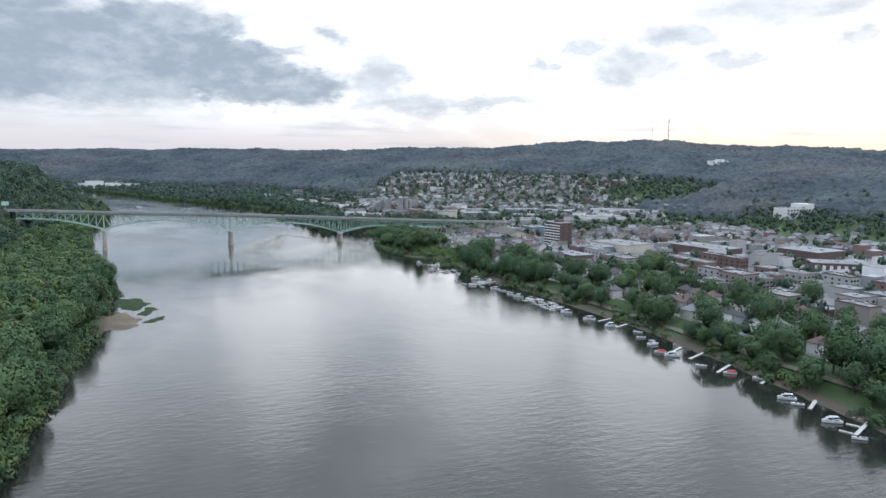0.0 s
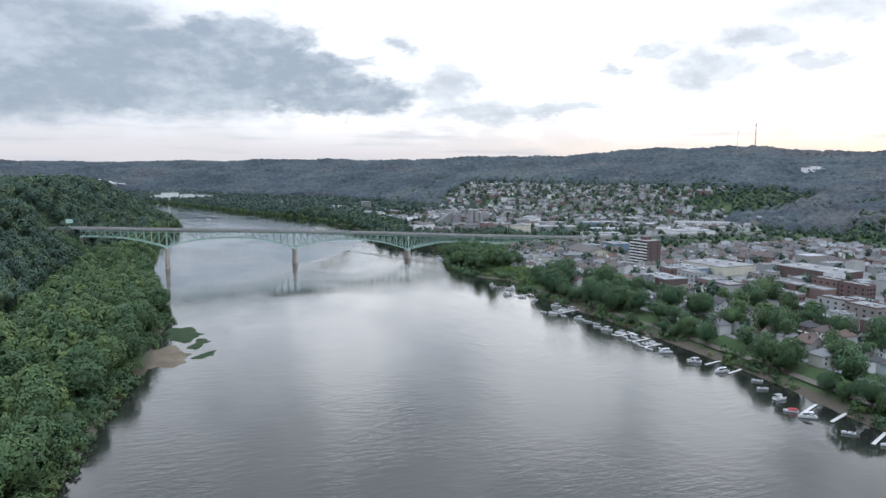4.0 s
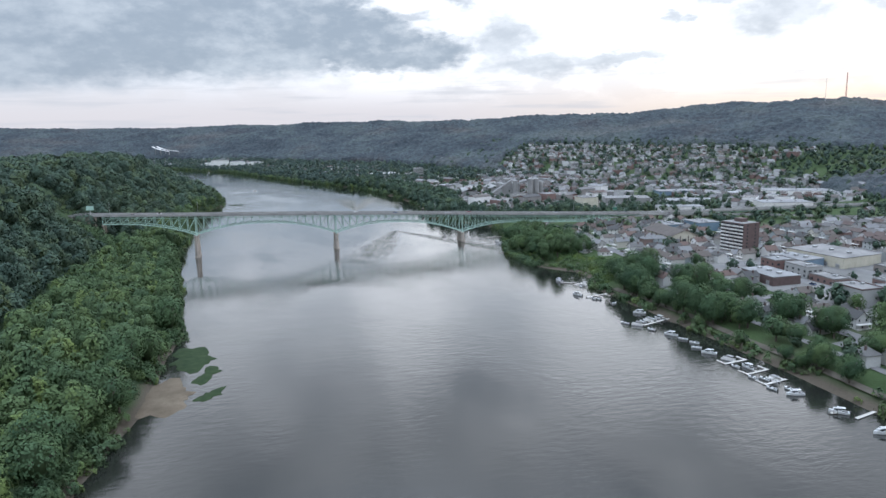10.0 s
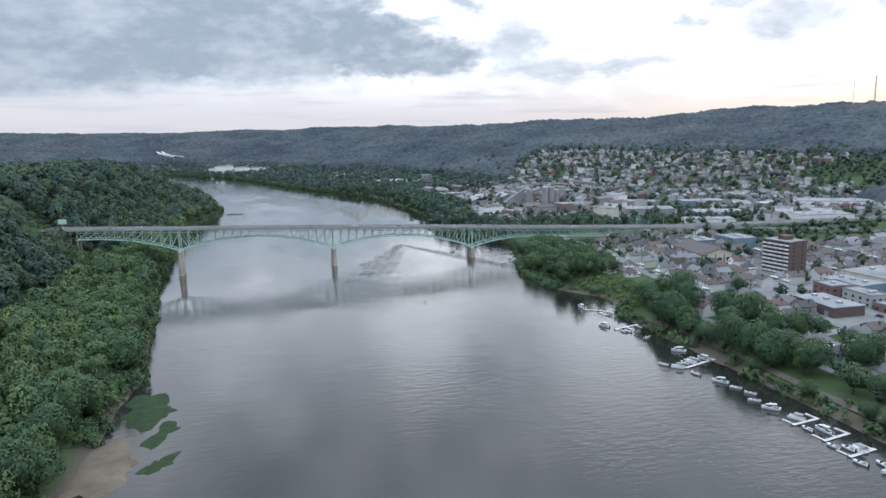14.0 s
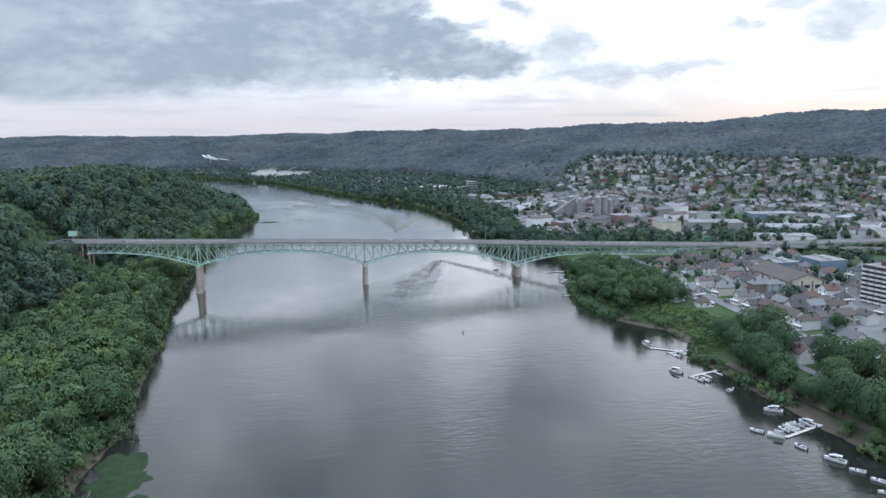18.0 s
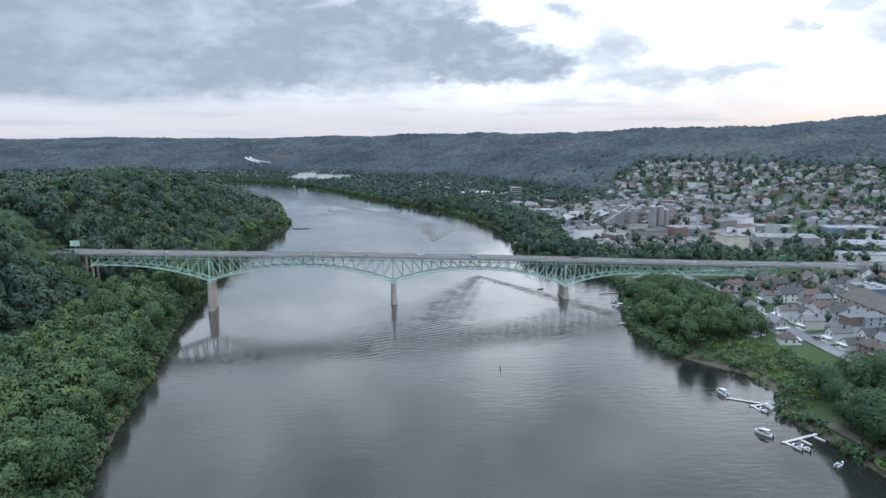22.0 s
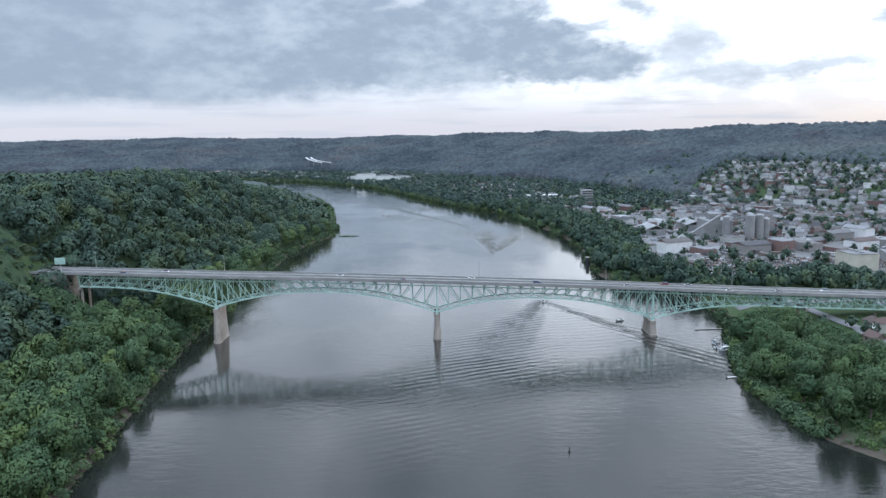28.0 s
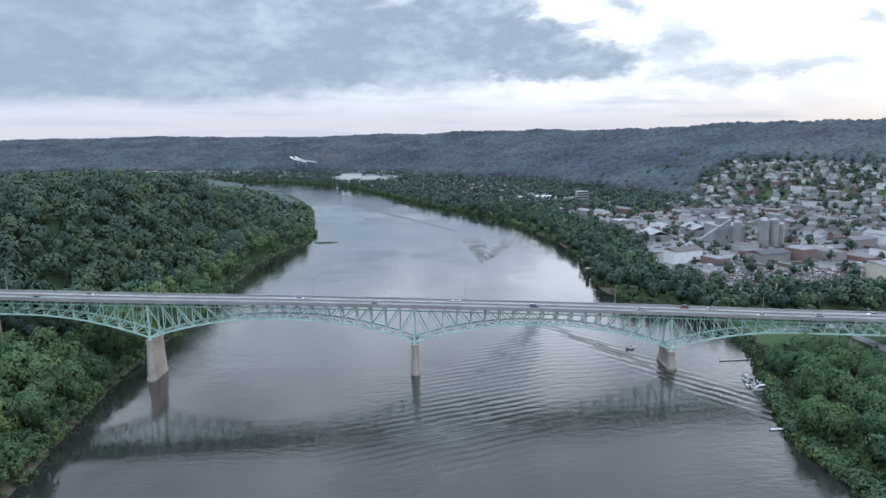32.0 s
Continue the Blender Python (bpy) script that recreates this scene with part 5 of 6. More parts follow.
for k in range(3200):  # tall grass and weeds on the open bank
    x, y = rs.uniform(152, 212), rs.uniform(-246, -110)
    if math.sin(x / 9.0) + math.sin(y / 11.0) > -1.1 and land1(x, y) > 0.7:
        mx.append(x), my.append(y), ms.append(rs.uniform(0.22, 0.5) if rs.random() < 0.93 else rs.uniform(0.6, 1.0))
scattered_trees("tall_grass", np.array(mx), np.array(my), np.array(ms), SHRUB, M_LEAF_LIGHT, "tall light green grass and weeds on an open river bank", 34, 0.1)
for (ax, ay), (bx, by) in list(zip(SHORE_R, SHORE_R[1:]))[27:34] + list(zip(SHORE_L, SHORE_L[1:]))[16:21]:
    for k in range(int(math.hypot(bx - ax, by - ay) / 4.5)):
        t = rs.random()
        sx0.append(ax + (bx - ax) * t + rs.uniform(-1, 2)), sy0.append(ay + (by - ay) * t + rs.uniform(-1, 2)), ss0.append(rs.uniform(1.5, 2.6))
scattered_trees("riverside_shrubs", np.array(sx0), np.array(sy0), np.array(ss0), SHRUB, M_LEAF_LOW, "low green shrubs hanging over the water's edge", 33, 0.2)

# ---- town ----
STREETS_X = [232, 296, 358, 420, 482, 544, 606]
STREETS_Y = [-790, -700, -610, -520, -430, -340, -250, -160]
road = tagged(new("road"), "worn grey streets of the riverside town", "road", kind="structure")


def street(name, pts, width, lift=0.25, mat=None):
    """A strip of paving laid over the ground along corners."""
    s = Shape()
    v, n = [], 0
    for (ax, ay), (bx, by) in zip(pts, pts[1:]):
        length = math.hypot(bx - ax, by - ay)
        ux, uy = (bx - ax) / length, (by - ay) / length
        steps = max(2, int(length / 8))
        k = len(v)
        for i in range(steps + 1):
            x, y = ax + (bx - ax) * i / steps, ay + (by - ay) * i / steps
            for side in (-1, 1):
                qx, qy = x - uy * side * width / 2, y + ux * side * width / 2
                v.append((qx, qy, max(land1(qx, qy), land1(x, y)) + lift))
        s.face_set([], [])
        s.f += [(k + 2 * i, k + 2 * i + 1, k + 2 * i + 3, k + 2 * i + 2) for i in range(steps)]
        s.m += [0] * steps
    s.v = v
    ob = part(name, s, mat or M_ASPHALT, road, "bare brown earth track" if mat else "")
    return ob


for x in STREETS_X:
    street("street", [(x, -800), (x, -110)], 8.5, 0.25)
for y in STREETS_Y:
    street("street", [(214, y), (700, y)], 8.0, 0.33)
street("street", [(232, -110), (246, -30), (240, 70)], 7.5)
street("street", [(286, -110), (296, 40)], 7.5)
street("street", [(205, 40), (330, 36), (520, 30), (680, 10)], 9.0)
street("lane", [(200, -215), (202, -330), (206, -450), (204, -580), (198, -720)], 5.0)
street("track", [(176, -262), (180, -300), (184, -347), (185, -396), (188, -450), (188, -520), (182, -600), (176, -680)], 4.5, 0.2, M_MUD)
for y in (230, 330, 420):
    street("street", [(440, y), (690, y - 90)], 7.5)
for x in (470, 560, 640):
    street("street", [(x, 30), (x + 20, 440)], 7.5)

sheet("pavement", 256, 640, -800, -112, M_PAVING, 0.12, "worn grey paving and yards between the town buildings", "pavement")
sheet("gravel_yard", 212, 476, 128, 404, M_GRAVEL, 0.12, "dusty grey gravel of the works yards", "yard")
sheet("gravel_yard", 212, 436, 408, 656, M_GRAVEL, 0.12, "dusty grey gravel lots beside the works", "yard")
sheet("gravel_yard", 484, 684, 44, 204, M_PAVING, 0.12, "grey paved lots round the large stores", "yard")


def house(kind):
    """A frame house along y with its roof, chimney, porch, door and windows."""
    r = random.Random(100 + kind)
    w, l = r.choice((7.0, 7.8, 8.6)), r.choice((9.0, 10.5, 12.0))
    h, rh = (6.0 if kind % 4 else 3.4), r.uniform(2.2, 3.4)
    t = thing("house", "small frame house with a shingled roof", "house", "town houses")
    s = Shape().box(-w / 2, -l / 2, -1.6, w / 2, l / 2, h)
    if kind % 3 != 1:
        for y in (-l / 2, l / 2):
            s.face_set([(-w / 2, y, h), (w / 2, y, h), (0, y, h + rh)], [(0, 1, 2)])
    part("wall", s, M_SIDING, t)
    roof = Shape()
    if kind % 3 != 1:
        roof.gable(-w / 2, -l / 2, h, w / 2, l / 2, rh)
    else:
        roof.hip(-w / 2, -l / 2, h, w / 2, l / 2, rh)
    part("roof", roof, M_SHINGLE, t)
    part("chimney", Shape().box(w * 0.18, l * 0.1, h + 0.3, w * 0.18 + 0.8, l * 0.1 + 0.8, h + rh + 0.9), M_BRICK1, t, "brick chimney")
    part("porch", Shape().box(-w / 2, -l / 2 - 2.1, -1.2, w / 2, -l / 2, 0.35).box(-w / 2 - 0.2, -l / 2 - 2.3, 2.6, w / 2 + 0.2, -l / 2, 2.85).box(-w / 2 + 0.1, -l / 2 - 2.0, 0.35, -w / 2 + 0.3, -l / 2 - 1.8, 2.6).box(w / 2 - 0.3, -l / 2 - 2.0, 0.35, w / 2 - 0.1, -l / 2 - 1.8, 2.6), M_TRIM, t, "pale porch")
    part("door", Shape().box(-0.5, -l / 2 - 0.06, 0.35, 0.5, -l / 2 + 0.02, 2.4), M_DARKMETAL, t)
    spots = [(-w / 2, y, z, 0) for y in (-l * 0.25, l * 0.22) for z in ((1.2, 4.0) if h > 5 else (1.2,))]
    spots += [(x, -l / 2, 4.0 if h > 5 else 1.1, 1) for x in (-w * 0.27, w * 0.27)]
    for x, y, z, face in spots:
        if face == 0:
            wn_ = part("window", Shape().box(x - 0.05, y - 0.55, z, x + 0.02, y + 0.55, z + 1.5), M_GLASS, t)
        else:
            wn_ = part("window", Shape().box(x - 0.5, y - 0.05, z, x + 0.5, y + 0.02, z + 1.5), M_GLASS, t)
    return t


def flat_block(kind):
    """A flat-roofed business building: walls, parapet, roof, windows, door and roof units."""
    r = random.Random(300 + kind)
    w, l, floors = r.choice((10, 13, 17)), r.choice((13, 17, 23)), r.choice((1, 1, 2, 2, 3))
    h = 3.3 * floors + 1.4
    t = thing("shop_building", "flat-roofed brick town building", "building", "town buildings")
    part("wall", Shape().box(-w / 2, -l / 2, -1.6, w / 2, l / 2, h), M_BRICK, t)
    part("roof", Shape().box(-w / 2 + 0.35, -l / 2 + 0.35, h + 0.004, w / 2 - 0.35, l / 2 - 0.35, h + 0.12), M_TAR if kind % 4 else M_MEMBRANE, t, "flat roof")
    p = Shape().box(-w / 2 - 0.1, -l / 2 - 0.1, h - 0.2, w / 2 + 0.1, -l / 2 + 0.3, h + 0.7).box(-w / 2 - 0.1, l / 2 - 0.3, h - 0.2, w / 2 + 0.1, l / 2 + 0.1, h + 0.7)
    p.box(-w / 2 - 0.1, -l / 2 + 0.31, h - 0.2, -w / 2 + 0.3, l / 2 - 0.31, h + 0.7).box(w / 2 - 0.3, -l / 2 + 0.31, h - 0.2, w / 2 + 0.1, l / 2 - 0.31, h + 0.7)
    part("parapet", p, M_PLANT if kind % 3 == 1 else M_BRICK1 if kind % 3 == 2 else M_TAR, t, "roof-edge parapet")
    n = int(l / 5)
    for f in range(floors):
        for i in range(n):
            y = -l / 2 + (i + 0.5) * l / n
            part("window", Shape().box(-w / 2 - 0.06, y - 0.9, 1.0 + 3.3 * f, -w / 2 + 0.02, y + 0.9, 2.6 + 3.3 * f), M_GLASS, t)
        for i in range(3):
            x = -w / 2 + (i + 0.5) * w / 3
            part("window", Shape().box(x - 1.1, -l / 2 - 0.06, 1.0 + 3.3 * f, x + 1.1, -l / 2 + 0.02, 2.6 + 3.3 * f), M_GLASS, t)
    part("door", Shape().box(-w / 2 - 0.08, l / 2 - 2.2, -0.2, -w / 2 + 0.02, l / 2 - 0.9, 2.3), M_DARKMETAL, t)
    for k in range(r.choice((1, 2, 3))):
        x, y = r.uniform(-w * 0.3, w * 0.3), r.uniform(-l * 0.3, l * 0.3)
        part("roof_unit", Shape().box(x - 1, y - 1.2, h + 0.1, x + 1, y + 1.2, h + 1.3, taper=0.1), M_GALV, t, "grey roof unit")
    return t, w, l


FAR_MESH = Shape()  # far houses: walls 0, roofs 1, flat roofs 2


def far_house(x, y, turn, w, l, h, rh, flat=False):
    z = land1(x, y)
    s = Shape().box(-w / 2, -l / 2, -2.5, w / 2, l / 2, h)
    if flat:
        s.box(-w / 2 + 0.3, -l / 2 + 0.3, h, w / 2 - 0.3, l / 2 - 0.3, h + 0.3, 2)
    else:
        for yy in (-l / 2, l / 2):
            s.face_set([(-w / 2, yy, h), (w / 2, yy, h), (0, yy, h + rh)], [(0, 1, 2)])
        s.gable(-w / 2, -l / 2, h, w / 2, l / 2, rh, mat=1)
    c, sn = math.cos(turn), math.sin(turn)
    FAR_MESH.face_set([(x + a * c - b * sn, y + a * sn + b * c, z + d) for a, b, d in s.v], [])
    k = len(FAR_MESH.v) - len(s.v)
    FAR_MESH.f += [tuple(i + k for i in q) for q in s.f]
    FAR_MESH.m += s.m


HOUSES = [house(k) for k in range(9)]
BLOCKS = [flat_block(k) for k in range(7)]
proto_used = {}
TAKEN = []  # circles already built on: x, y, radius


CELLS, counted = {}, 0


def free(x, y, r):
    """Whether a round lot is still empty; if so it is taken."""
    global counted
    for a, b, c in TAKEN[counted:]:
        CELLS.setdefault((int(a // 45), int(b // 45)), []).append((a, b, c))
    counted = len(TAKEN)
    i, j = int(x // 45), int(y // 45)
    for di in (-1, 0, 1):
        for dj in (-1, 0, 1):
            for a, b, c in CELLS.get((i + di, j + dj), ()):
                if (x - a) ** 2 + (y - b) ** 2 < (r + c) ** 2:
                    return False
    TAKEN.append((x, y, r))
    return True


def stand(proto, x, y, turn, dz=0.0):
    m = pose(x, y, land1(x, y) + dz, 0, 0, turn)
    if proto.name not in proto_used:
        proto_used[proto.name] = 1
        proto.matrix_basis = m
        return proto
    return copy_thing(proto, m)


# single large buildings
def tower_block():
    """Nine-storey brick flats with pale balconies on the river side."""
    t = thing("apartment_tower", "nine-storey brick apartment tower with pale balcony fronts", "apartment building")
    w, l, n = 19.0, 24.0, 8
    h = 3.0 * n + 1.2
    part("wall", Shape().box(-w / 2, -l / 2, -2, w / 2, l / 2, h), M_BRICK1, t)
    part("roof", Shape().box(-w / 2 + 0.4, -l / 2 + 0.4, h + 0.004, w / 2 - 0.4, l / 2 - 0.4, h + 0.2), M_TAR, t)
    part("penthouse", Shape().box(-3, -4, h + 0.2, 4, 4, h + 3.2), M_BRICK1, t)
    for f in range(n):
        z = 3.0 * f + 1.0
        for i in range(5):
            y = -l / 2 + (i + 0.5) * l / 5
            b = part("balcony", Shape().box(-w / 2 - 1.0, y - 1.9, z - 0.15, -w / 2 - 0.003, y + 1.9, z + 1.05), M_TRIM, t, "pale balcony front")
            part("window", Shape().box(-w / 2 - 0.08, y - 1.8, z + 1.1, -w / 2 + 0.02, y + 1.8, z + 2.5), M_GLASS, t)
        for i in range(2):
            x = -w / 4 + i * w / 2
            part("window", Shape().box(x - 0.7, -l / 2 - 0.08, z + 0.6, x + 0.7, -l / 2 + 0.02, z + 2.0), M_GLASS, t)
    return t


tw = tower_block()
tw.matrix_basis = pose(330, -196, land1(330, -196), 0, 0, 12)
TAKEN.append((330, -196, 19))

hall = thing("market_hall", "long cream hall under a wide dark brown roof", "hall")
part("wall", Shape().box(-14, -26, -2, 14, 26, 7.5).face_set([(-14, -26, 7.5), (14, -26, 7.5), (0, -26, 12.5)], [(0, 1, 2)]).face_set([(-14, 26, 7.5), (14, 26, 7.5), (0, 26, 12.5)], [(2, 1, 0)]), M_CREAM, hall)
part("roof", Shape().gable(-14, -26, 7.5, 14, 26, 5.0, 1.0, 0.3), M_BROWNROOF, hall)
for i in range(7):
    part("pilaster", Shape().box(-14.25, -24.5 + i * 8, -1, -14.003, -23.5 + i * 8, 7.0), M_BROWNROOF, hall, "dark timber pilaster")
for i in range(4):
    part("pilaster", Shape().box(-12.5 + i * 8, -26.25, -1, -11.5 + i * 8, -26.003, 7.4), M_BROWNROOF, hall, "dark timber pilaster")
    if i < 3:
        part("window", Shape().box(-10 + i * 8, -26.12, 2, -6 + i * 8, -26.003, 4.6), M_GLASS, hall)
hall.matrix_basis = pose(307, -125, land1(307, -125), 0, 0, -4)
TAKEN.append((307, -142, 16)), TAKEN.append((307, -108, 16))


def warehouse(x, y, w, l, h, turn, wall, roof, label, pitched=0.0):
    t = thing("warehouse", label, "warehouse", "large low buildings")
    part("wall", Shape().box(-w / 2, -l / 2, -2.5, w / 2, l / 2, h), wall, t)
    if pitched:
        part("roof", Shape().gable(-w / 2, -l / 2, h + 0.1, w / 2, l / 2, pitched, 0.4, 0.2), roof, t)
        part("gable_end", Shape().face_set([(-w / 2, -l / 2, h), (w / 2, -l / 2, h), (0, -l / 2, h + pitched), (-w / 2, l / 2, h), (w / 2, l / 2, h), (0, l / 2, h + pitched)], [(0, 1, 2), (5, 4, 3)]), wall, t)
    else:
        part("roof", Shape().box(-w / 2 - 0.2, -l / 2 - 0.2, h, w / 2 + 0.2, l / 2 + 0.2, h + 0.5), roof, t)
        for k in range(3):
            part("roof_unit", Shape().box(-1.5, -l * 0.3 + k * l * 0.3, h + 0.5, 1.5, -l * 0.3 + k * l * 0.3 + 2.5, h + 1.9), M_GALV, t)
    for k in range(max(2, int(l / 9))):
        yy = -l / 2 + (k + 0.5) * l / max(2, int(l / 9))
        part("loading_door", Shape().box(-w / 2 - 0.08, yy - 1.7, -0.3, -w / 2 + 0.02, yy + 1.7, 3.2), M_GALV, t)
    t.matrix_basis = pose(x, y, land1(x, y), 0, 0, turn)
    for k in (-0.33, 0, 0.33):
        a = radians(turn)
        TAKEN.append((x - math.sin(a) * k * l, y + math.cos(a) * k * l, max(w / 2, l / 5)))
    return t


warehouse(368, -85, 24, 26, 9, 0, M_BLUEWALL, M_MEMBRANE, "blue-grey metal hall with a white roof")
warehouse(337, -74, 20, 22, 7, 0, M_BLUEWALL, M_MEMBRANE, "small blue-grey hall with a white roof")
warehouse(366, -262, 40, 52, 8, 8, M_CREAM, M_TAR, "large low building with cream walls and a tar roof")
warehouse(333, -262, 22, 30, 6, 8, M_BLUEWALL, M_MEMBRANE, "low teal-grey building with a pale roof")
warehouse(415, -331, 34, 60, 10, 6, M_BRICK1, M_TAR, "long red-brick warehouse with a tar roof")
warehouse(476, -402, 40, 42, 12, 4, M_BRICK1, M_MEMBRANE, "big red-brick block with a pale roof")
warehouse(479, 107, 36, 62, 7, 70, M_TRIM, M_MEMBRANE, "large low store with a white roof")
warehouse(560, 29, 34, 60, 8, 75, M_TRIM, M_MEMBRANE, "large low store with a white roof")
warehouse(670, 132, 40, 90, 9, 60, M_WHITE, M_MEMBRANE, "long white-roofed hall near the hill")
warehouse(418, 165, 34, 60, 9, 70, M_PLANT, M_TAR, "low grey works building beside the yard")
warehouse(277, -301, 22, 34, 6, 0, M_BRICK1, M_MEMBRANE, "brick shop with a white roof")
warehouse(457, 261, 26, 46, 7, 62, M_PLANT, M_TAR, "pale works building with a light roof")
warehouse(351, 150, 22, 24, 14, 5, M_CREAM, M_TAR, "plain cream works building")

warehouse(428, 50, 22, 54, 7, -108, M_TRIM, M_MEMBRANE, "long pale store with a light roof beside the viaduct")
warehouse(533, 224, 28, 60, 8, -101, M_BLUEWALL, M_MEMBRANE, "blue-grey metal hall with a white roof")
warehouse(360, 276, 20, 34, 7, -102, M_TRIM, M_TAR, "pale works store with a grey roof")

brick_hall = warehouse(437, -460, 25, 46, 10, 51, M_BRICK1, M_TAR, "dark red brick hall with tall pale window bays")
for i in range(8):
    part("window_bay", Shape().box(-12.62, -20.5 + 5.6 * i, 1.2, -12.52, -18.0 + 5.6 * i, 8.4), M_TRIM, brick_hall, "pale window bay")

# houses and shops on their lots
near_houses, near_blocks = 0, 0
lots = []
for si, sx_ in enumerate(STREETS_X):
    for side in (-1, 1):
        y = -800.0
        while y < 0:
            y += 12.6
            if min(abs(y - c) for c in STREETS_Y) < 8.5:
                continue
            lots.append((sx_ + side * random.uniform(11.5, 13.5), y, -90 if side > 0 else 90))
            if random.random() < 0.5:
                lots.append((sx_ + side * random.uniform(24, 27), y + 4, -90 if side > 0 else 90))
for x, y, turn in lots:
    downtown = 262 < x < 560 and y < -255 and not (x > 480 and y > -390)
    if (x < 246 and y > -110) or (abs(y) < 18 and x > 250) or (-110 < y < 10 and x > 380):
        continue
    if x < 226 and y > -260:
        continue
    if downtown:
        if random.random() < 0.2:
            continue
        k = random.randrange(len(BLOCKS))
        b, w, l = BLOCKS[k]
        if not free(x, y, max(w, l) * 0.46):
            continue
        if x < 420 and near_blocks < 84:
            stand(b, x, y, turn + 90 + random.uniform(-4, 4))
            near_blocks += 1
        else:
            far_house(x, y, radians(turn), w, l, random.choice((4.5, 8, 8, 12)), 0, True)
    else:
        if not free(x, y, 5.3):
            continue
        if x < 450 and near_houses < 275:
            stand(HOUSES[random.randrange(len(HOUSES))], x, y, turn + random.choice((0, 0, 90)))
            near_houses += 1
        else:
            far_house(x, y, radians(turn + random.choice((0, 90))), random.uniform(7, 9), random.uniform(9, 13), random.choice((4, 6, 6, 6.5)), random.uniform(2, 3.4))
# the row by the river below the bridge
for x, y, turn in ((207, -145, 20), (217, -165, 80), (223, -142, 10), (218, -122, 5), (228, -110, 0), (231, -92, 0), (234, -76, 0), (265, -85, 180), (268, -70, 180), (238, -59, 0), (278, -132, 90), (274, -101, 180), (286, -84, 0), (210, -483, 75), (231, -498, 90), (283, -64, 0)):
    if free(x, y, 4.6):
        stand(HOUSES[int(x + abs(y)) % len(HOUSES)], x, y, turn)
# the town north of the bridge and up the hillside
rr = random.Random(77)
TAKEN += [(-210, 1512, 45), (-150, 1515, 45), (-90, 1515, 45)]
for k in range(13000):
    x, y = rr.uniform(360, 1150), rr.uniform(40, 1300)
    row = math.sin((x * 0.35 + y * 0.94) / 4.2)
    if row < 0.25:
        continue
    z = land1(x, y)
    if z > 62 or y > 1.1 * x + 330 or (x < 520 and y < 330) or (x > 760 and y < 330) or (x > 930):
        continue
    if y < 70 and x < 460:
        continue
    if free(x, y, 5.0):
        if rr.random() < 0.05:
            far_house(x, y, rr.uniform(0, 3), rr.uniform(12, 20), rr.uniform(16, 30), rr.choice((6, 9, 10)), 0, True)
        else:
            far_house(x, y, radians(20 + rr.choice((0, 90)) + rr.uniform(-6, 6)), rr.uniform(6.5, 9), rr.uniform(8.5, 12), rr.choice((5.5, 6, 7)), rr.uniform(2.2, 3.6))
for k in range(600):  # scattered houses on the lower slopes to the east
    x, y = rr.uniform(600, 1250), rr.uniform(-780, 330)
    if 9 < land1(x, y) < 95 and rr.random() < 0.4 and (y < -260 or x < 640) and free(x, y, 9):
        far_house(x, y, rr.uniform(0, 3), rr.uniform(7, 10), rr.uniform(9, 14), rr.choice((4, 6)), rr.uniform(2, 3.2))
for k in range(150):  # sheds, tanks and stores round the works
    x, y = rr.uniform(214, 500), rr.uniform(235, 520)
    dl_, dr_, wt = shore_gap(np.array([x]), np.array([y]))
    if dr_[0] > 78 and not wt[0] and not (225 < x < 395 and 300 < y < 445) and free(x, y, rr.uniform(7, 12)):
        far_house(x, y, radians(20 + rr.choice((0, 90))), rr.uniform(9, 20), rr.uniform(12, 32), rr.choice((4, 6, 8, 11)), 2.5, rr.random() < 0.6)
for k in range(420):  # low settlement on the flats by the river bend
    x, y = rr.uniform(-1000, 160), rr.uniform(1560, 2160)
    dl_, dr_, wt = shore_gap(np.array([x]), np.array([y]))
    if not wt[0] and dr_[0] > 40 and not inside(np.array([x]), np.array([y]), BEYOND_TOE)[0] and free(x, y, 8):
        far_house(x, y, rr.uniform(0, 3), rr.uniform(9, 16), rr.uniform(12, 26), rr.choice((6, 7, 9)), 2.5, rr.random() < 0.4)
for k in range(170):  # yards, sheds and houses between the river trees and the foot of the hills
    y = rr.uniform(620, 1450)
    x = np.interp(y, [620, 900, 1150, 1340, 1450], [190, 110, 30, -40, -120]) + rr.uniform(0, 230)
    inner = inside(np.array([x]), np.array([y]), BEYOND_TOE)[0]
    if not inner and math.hypot(x - 262, y - 810) > 60 and free(x, y, 11):
        far_house(x, y, radians(25 + rr.choice((0, 90))), rr.uniform(8, 15), rr.uniform(12, 40), rr.choice((4, 5, 7)), 2.5, rr.random() < 0.5)
for x, y in ((-470, 420), (-520, 470), (-455, 520), (-560, 390)):
    far_house(x, y, 0.4, 11, 15, 12, 3.5)
far = tagged(new("far_houses", FAR_MESH.mesh("far_houses", [M_SIDING_FAR, M_SHINGLE_FAR, M_FLAT_FAR])), "close-packed pale houses climbing a hillside", "houses", kind="stuff")

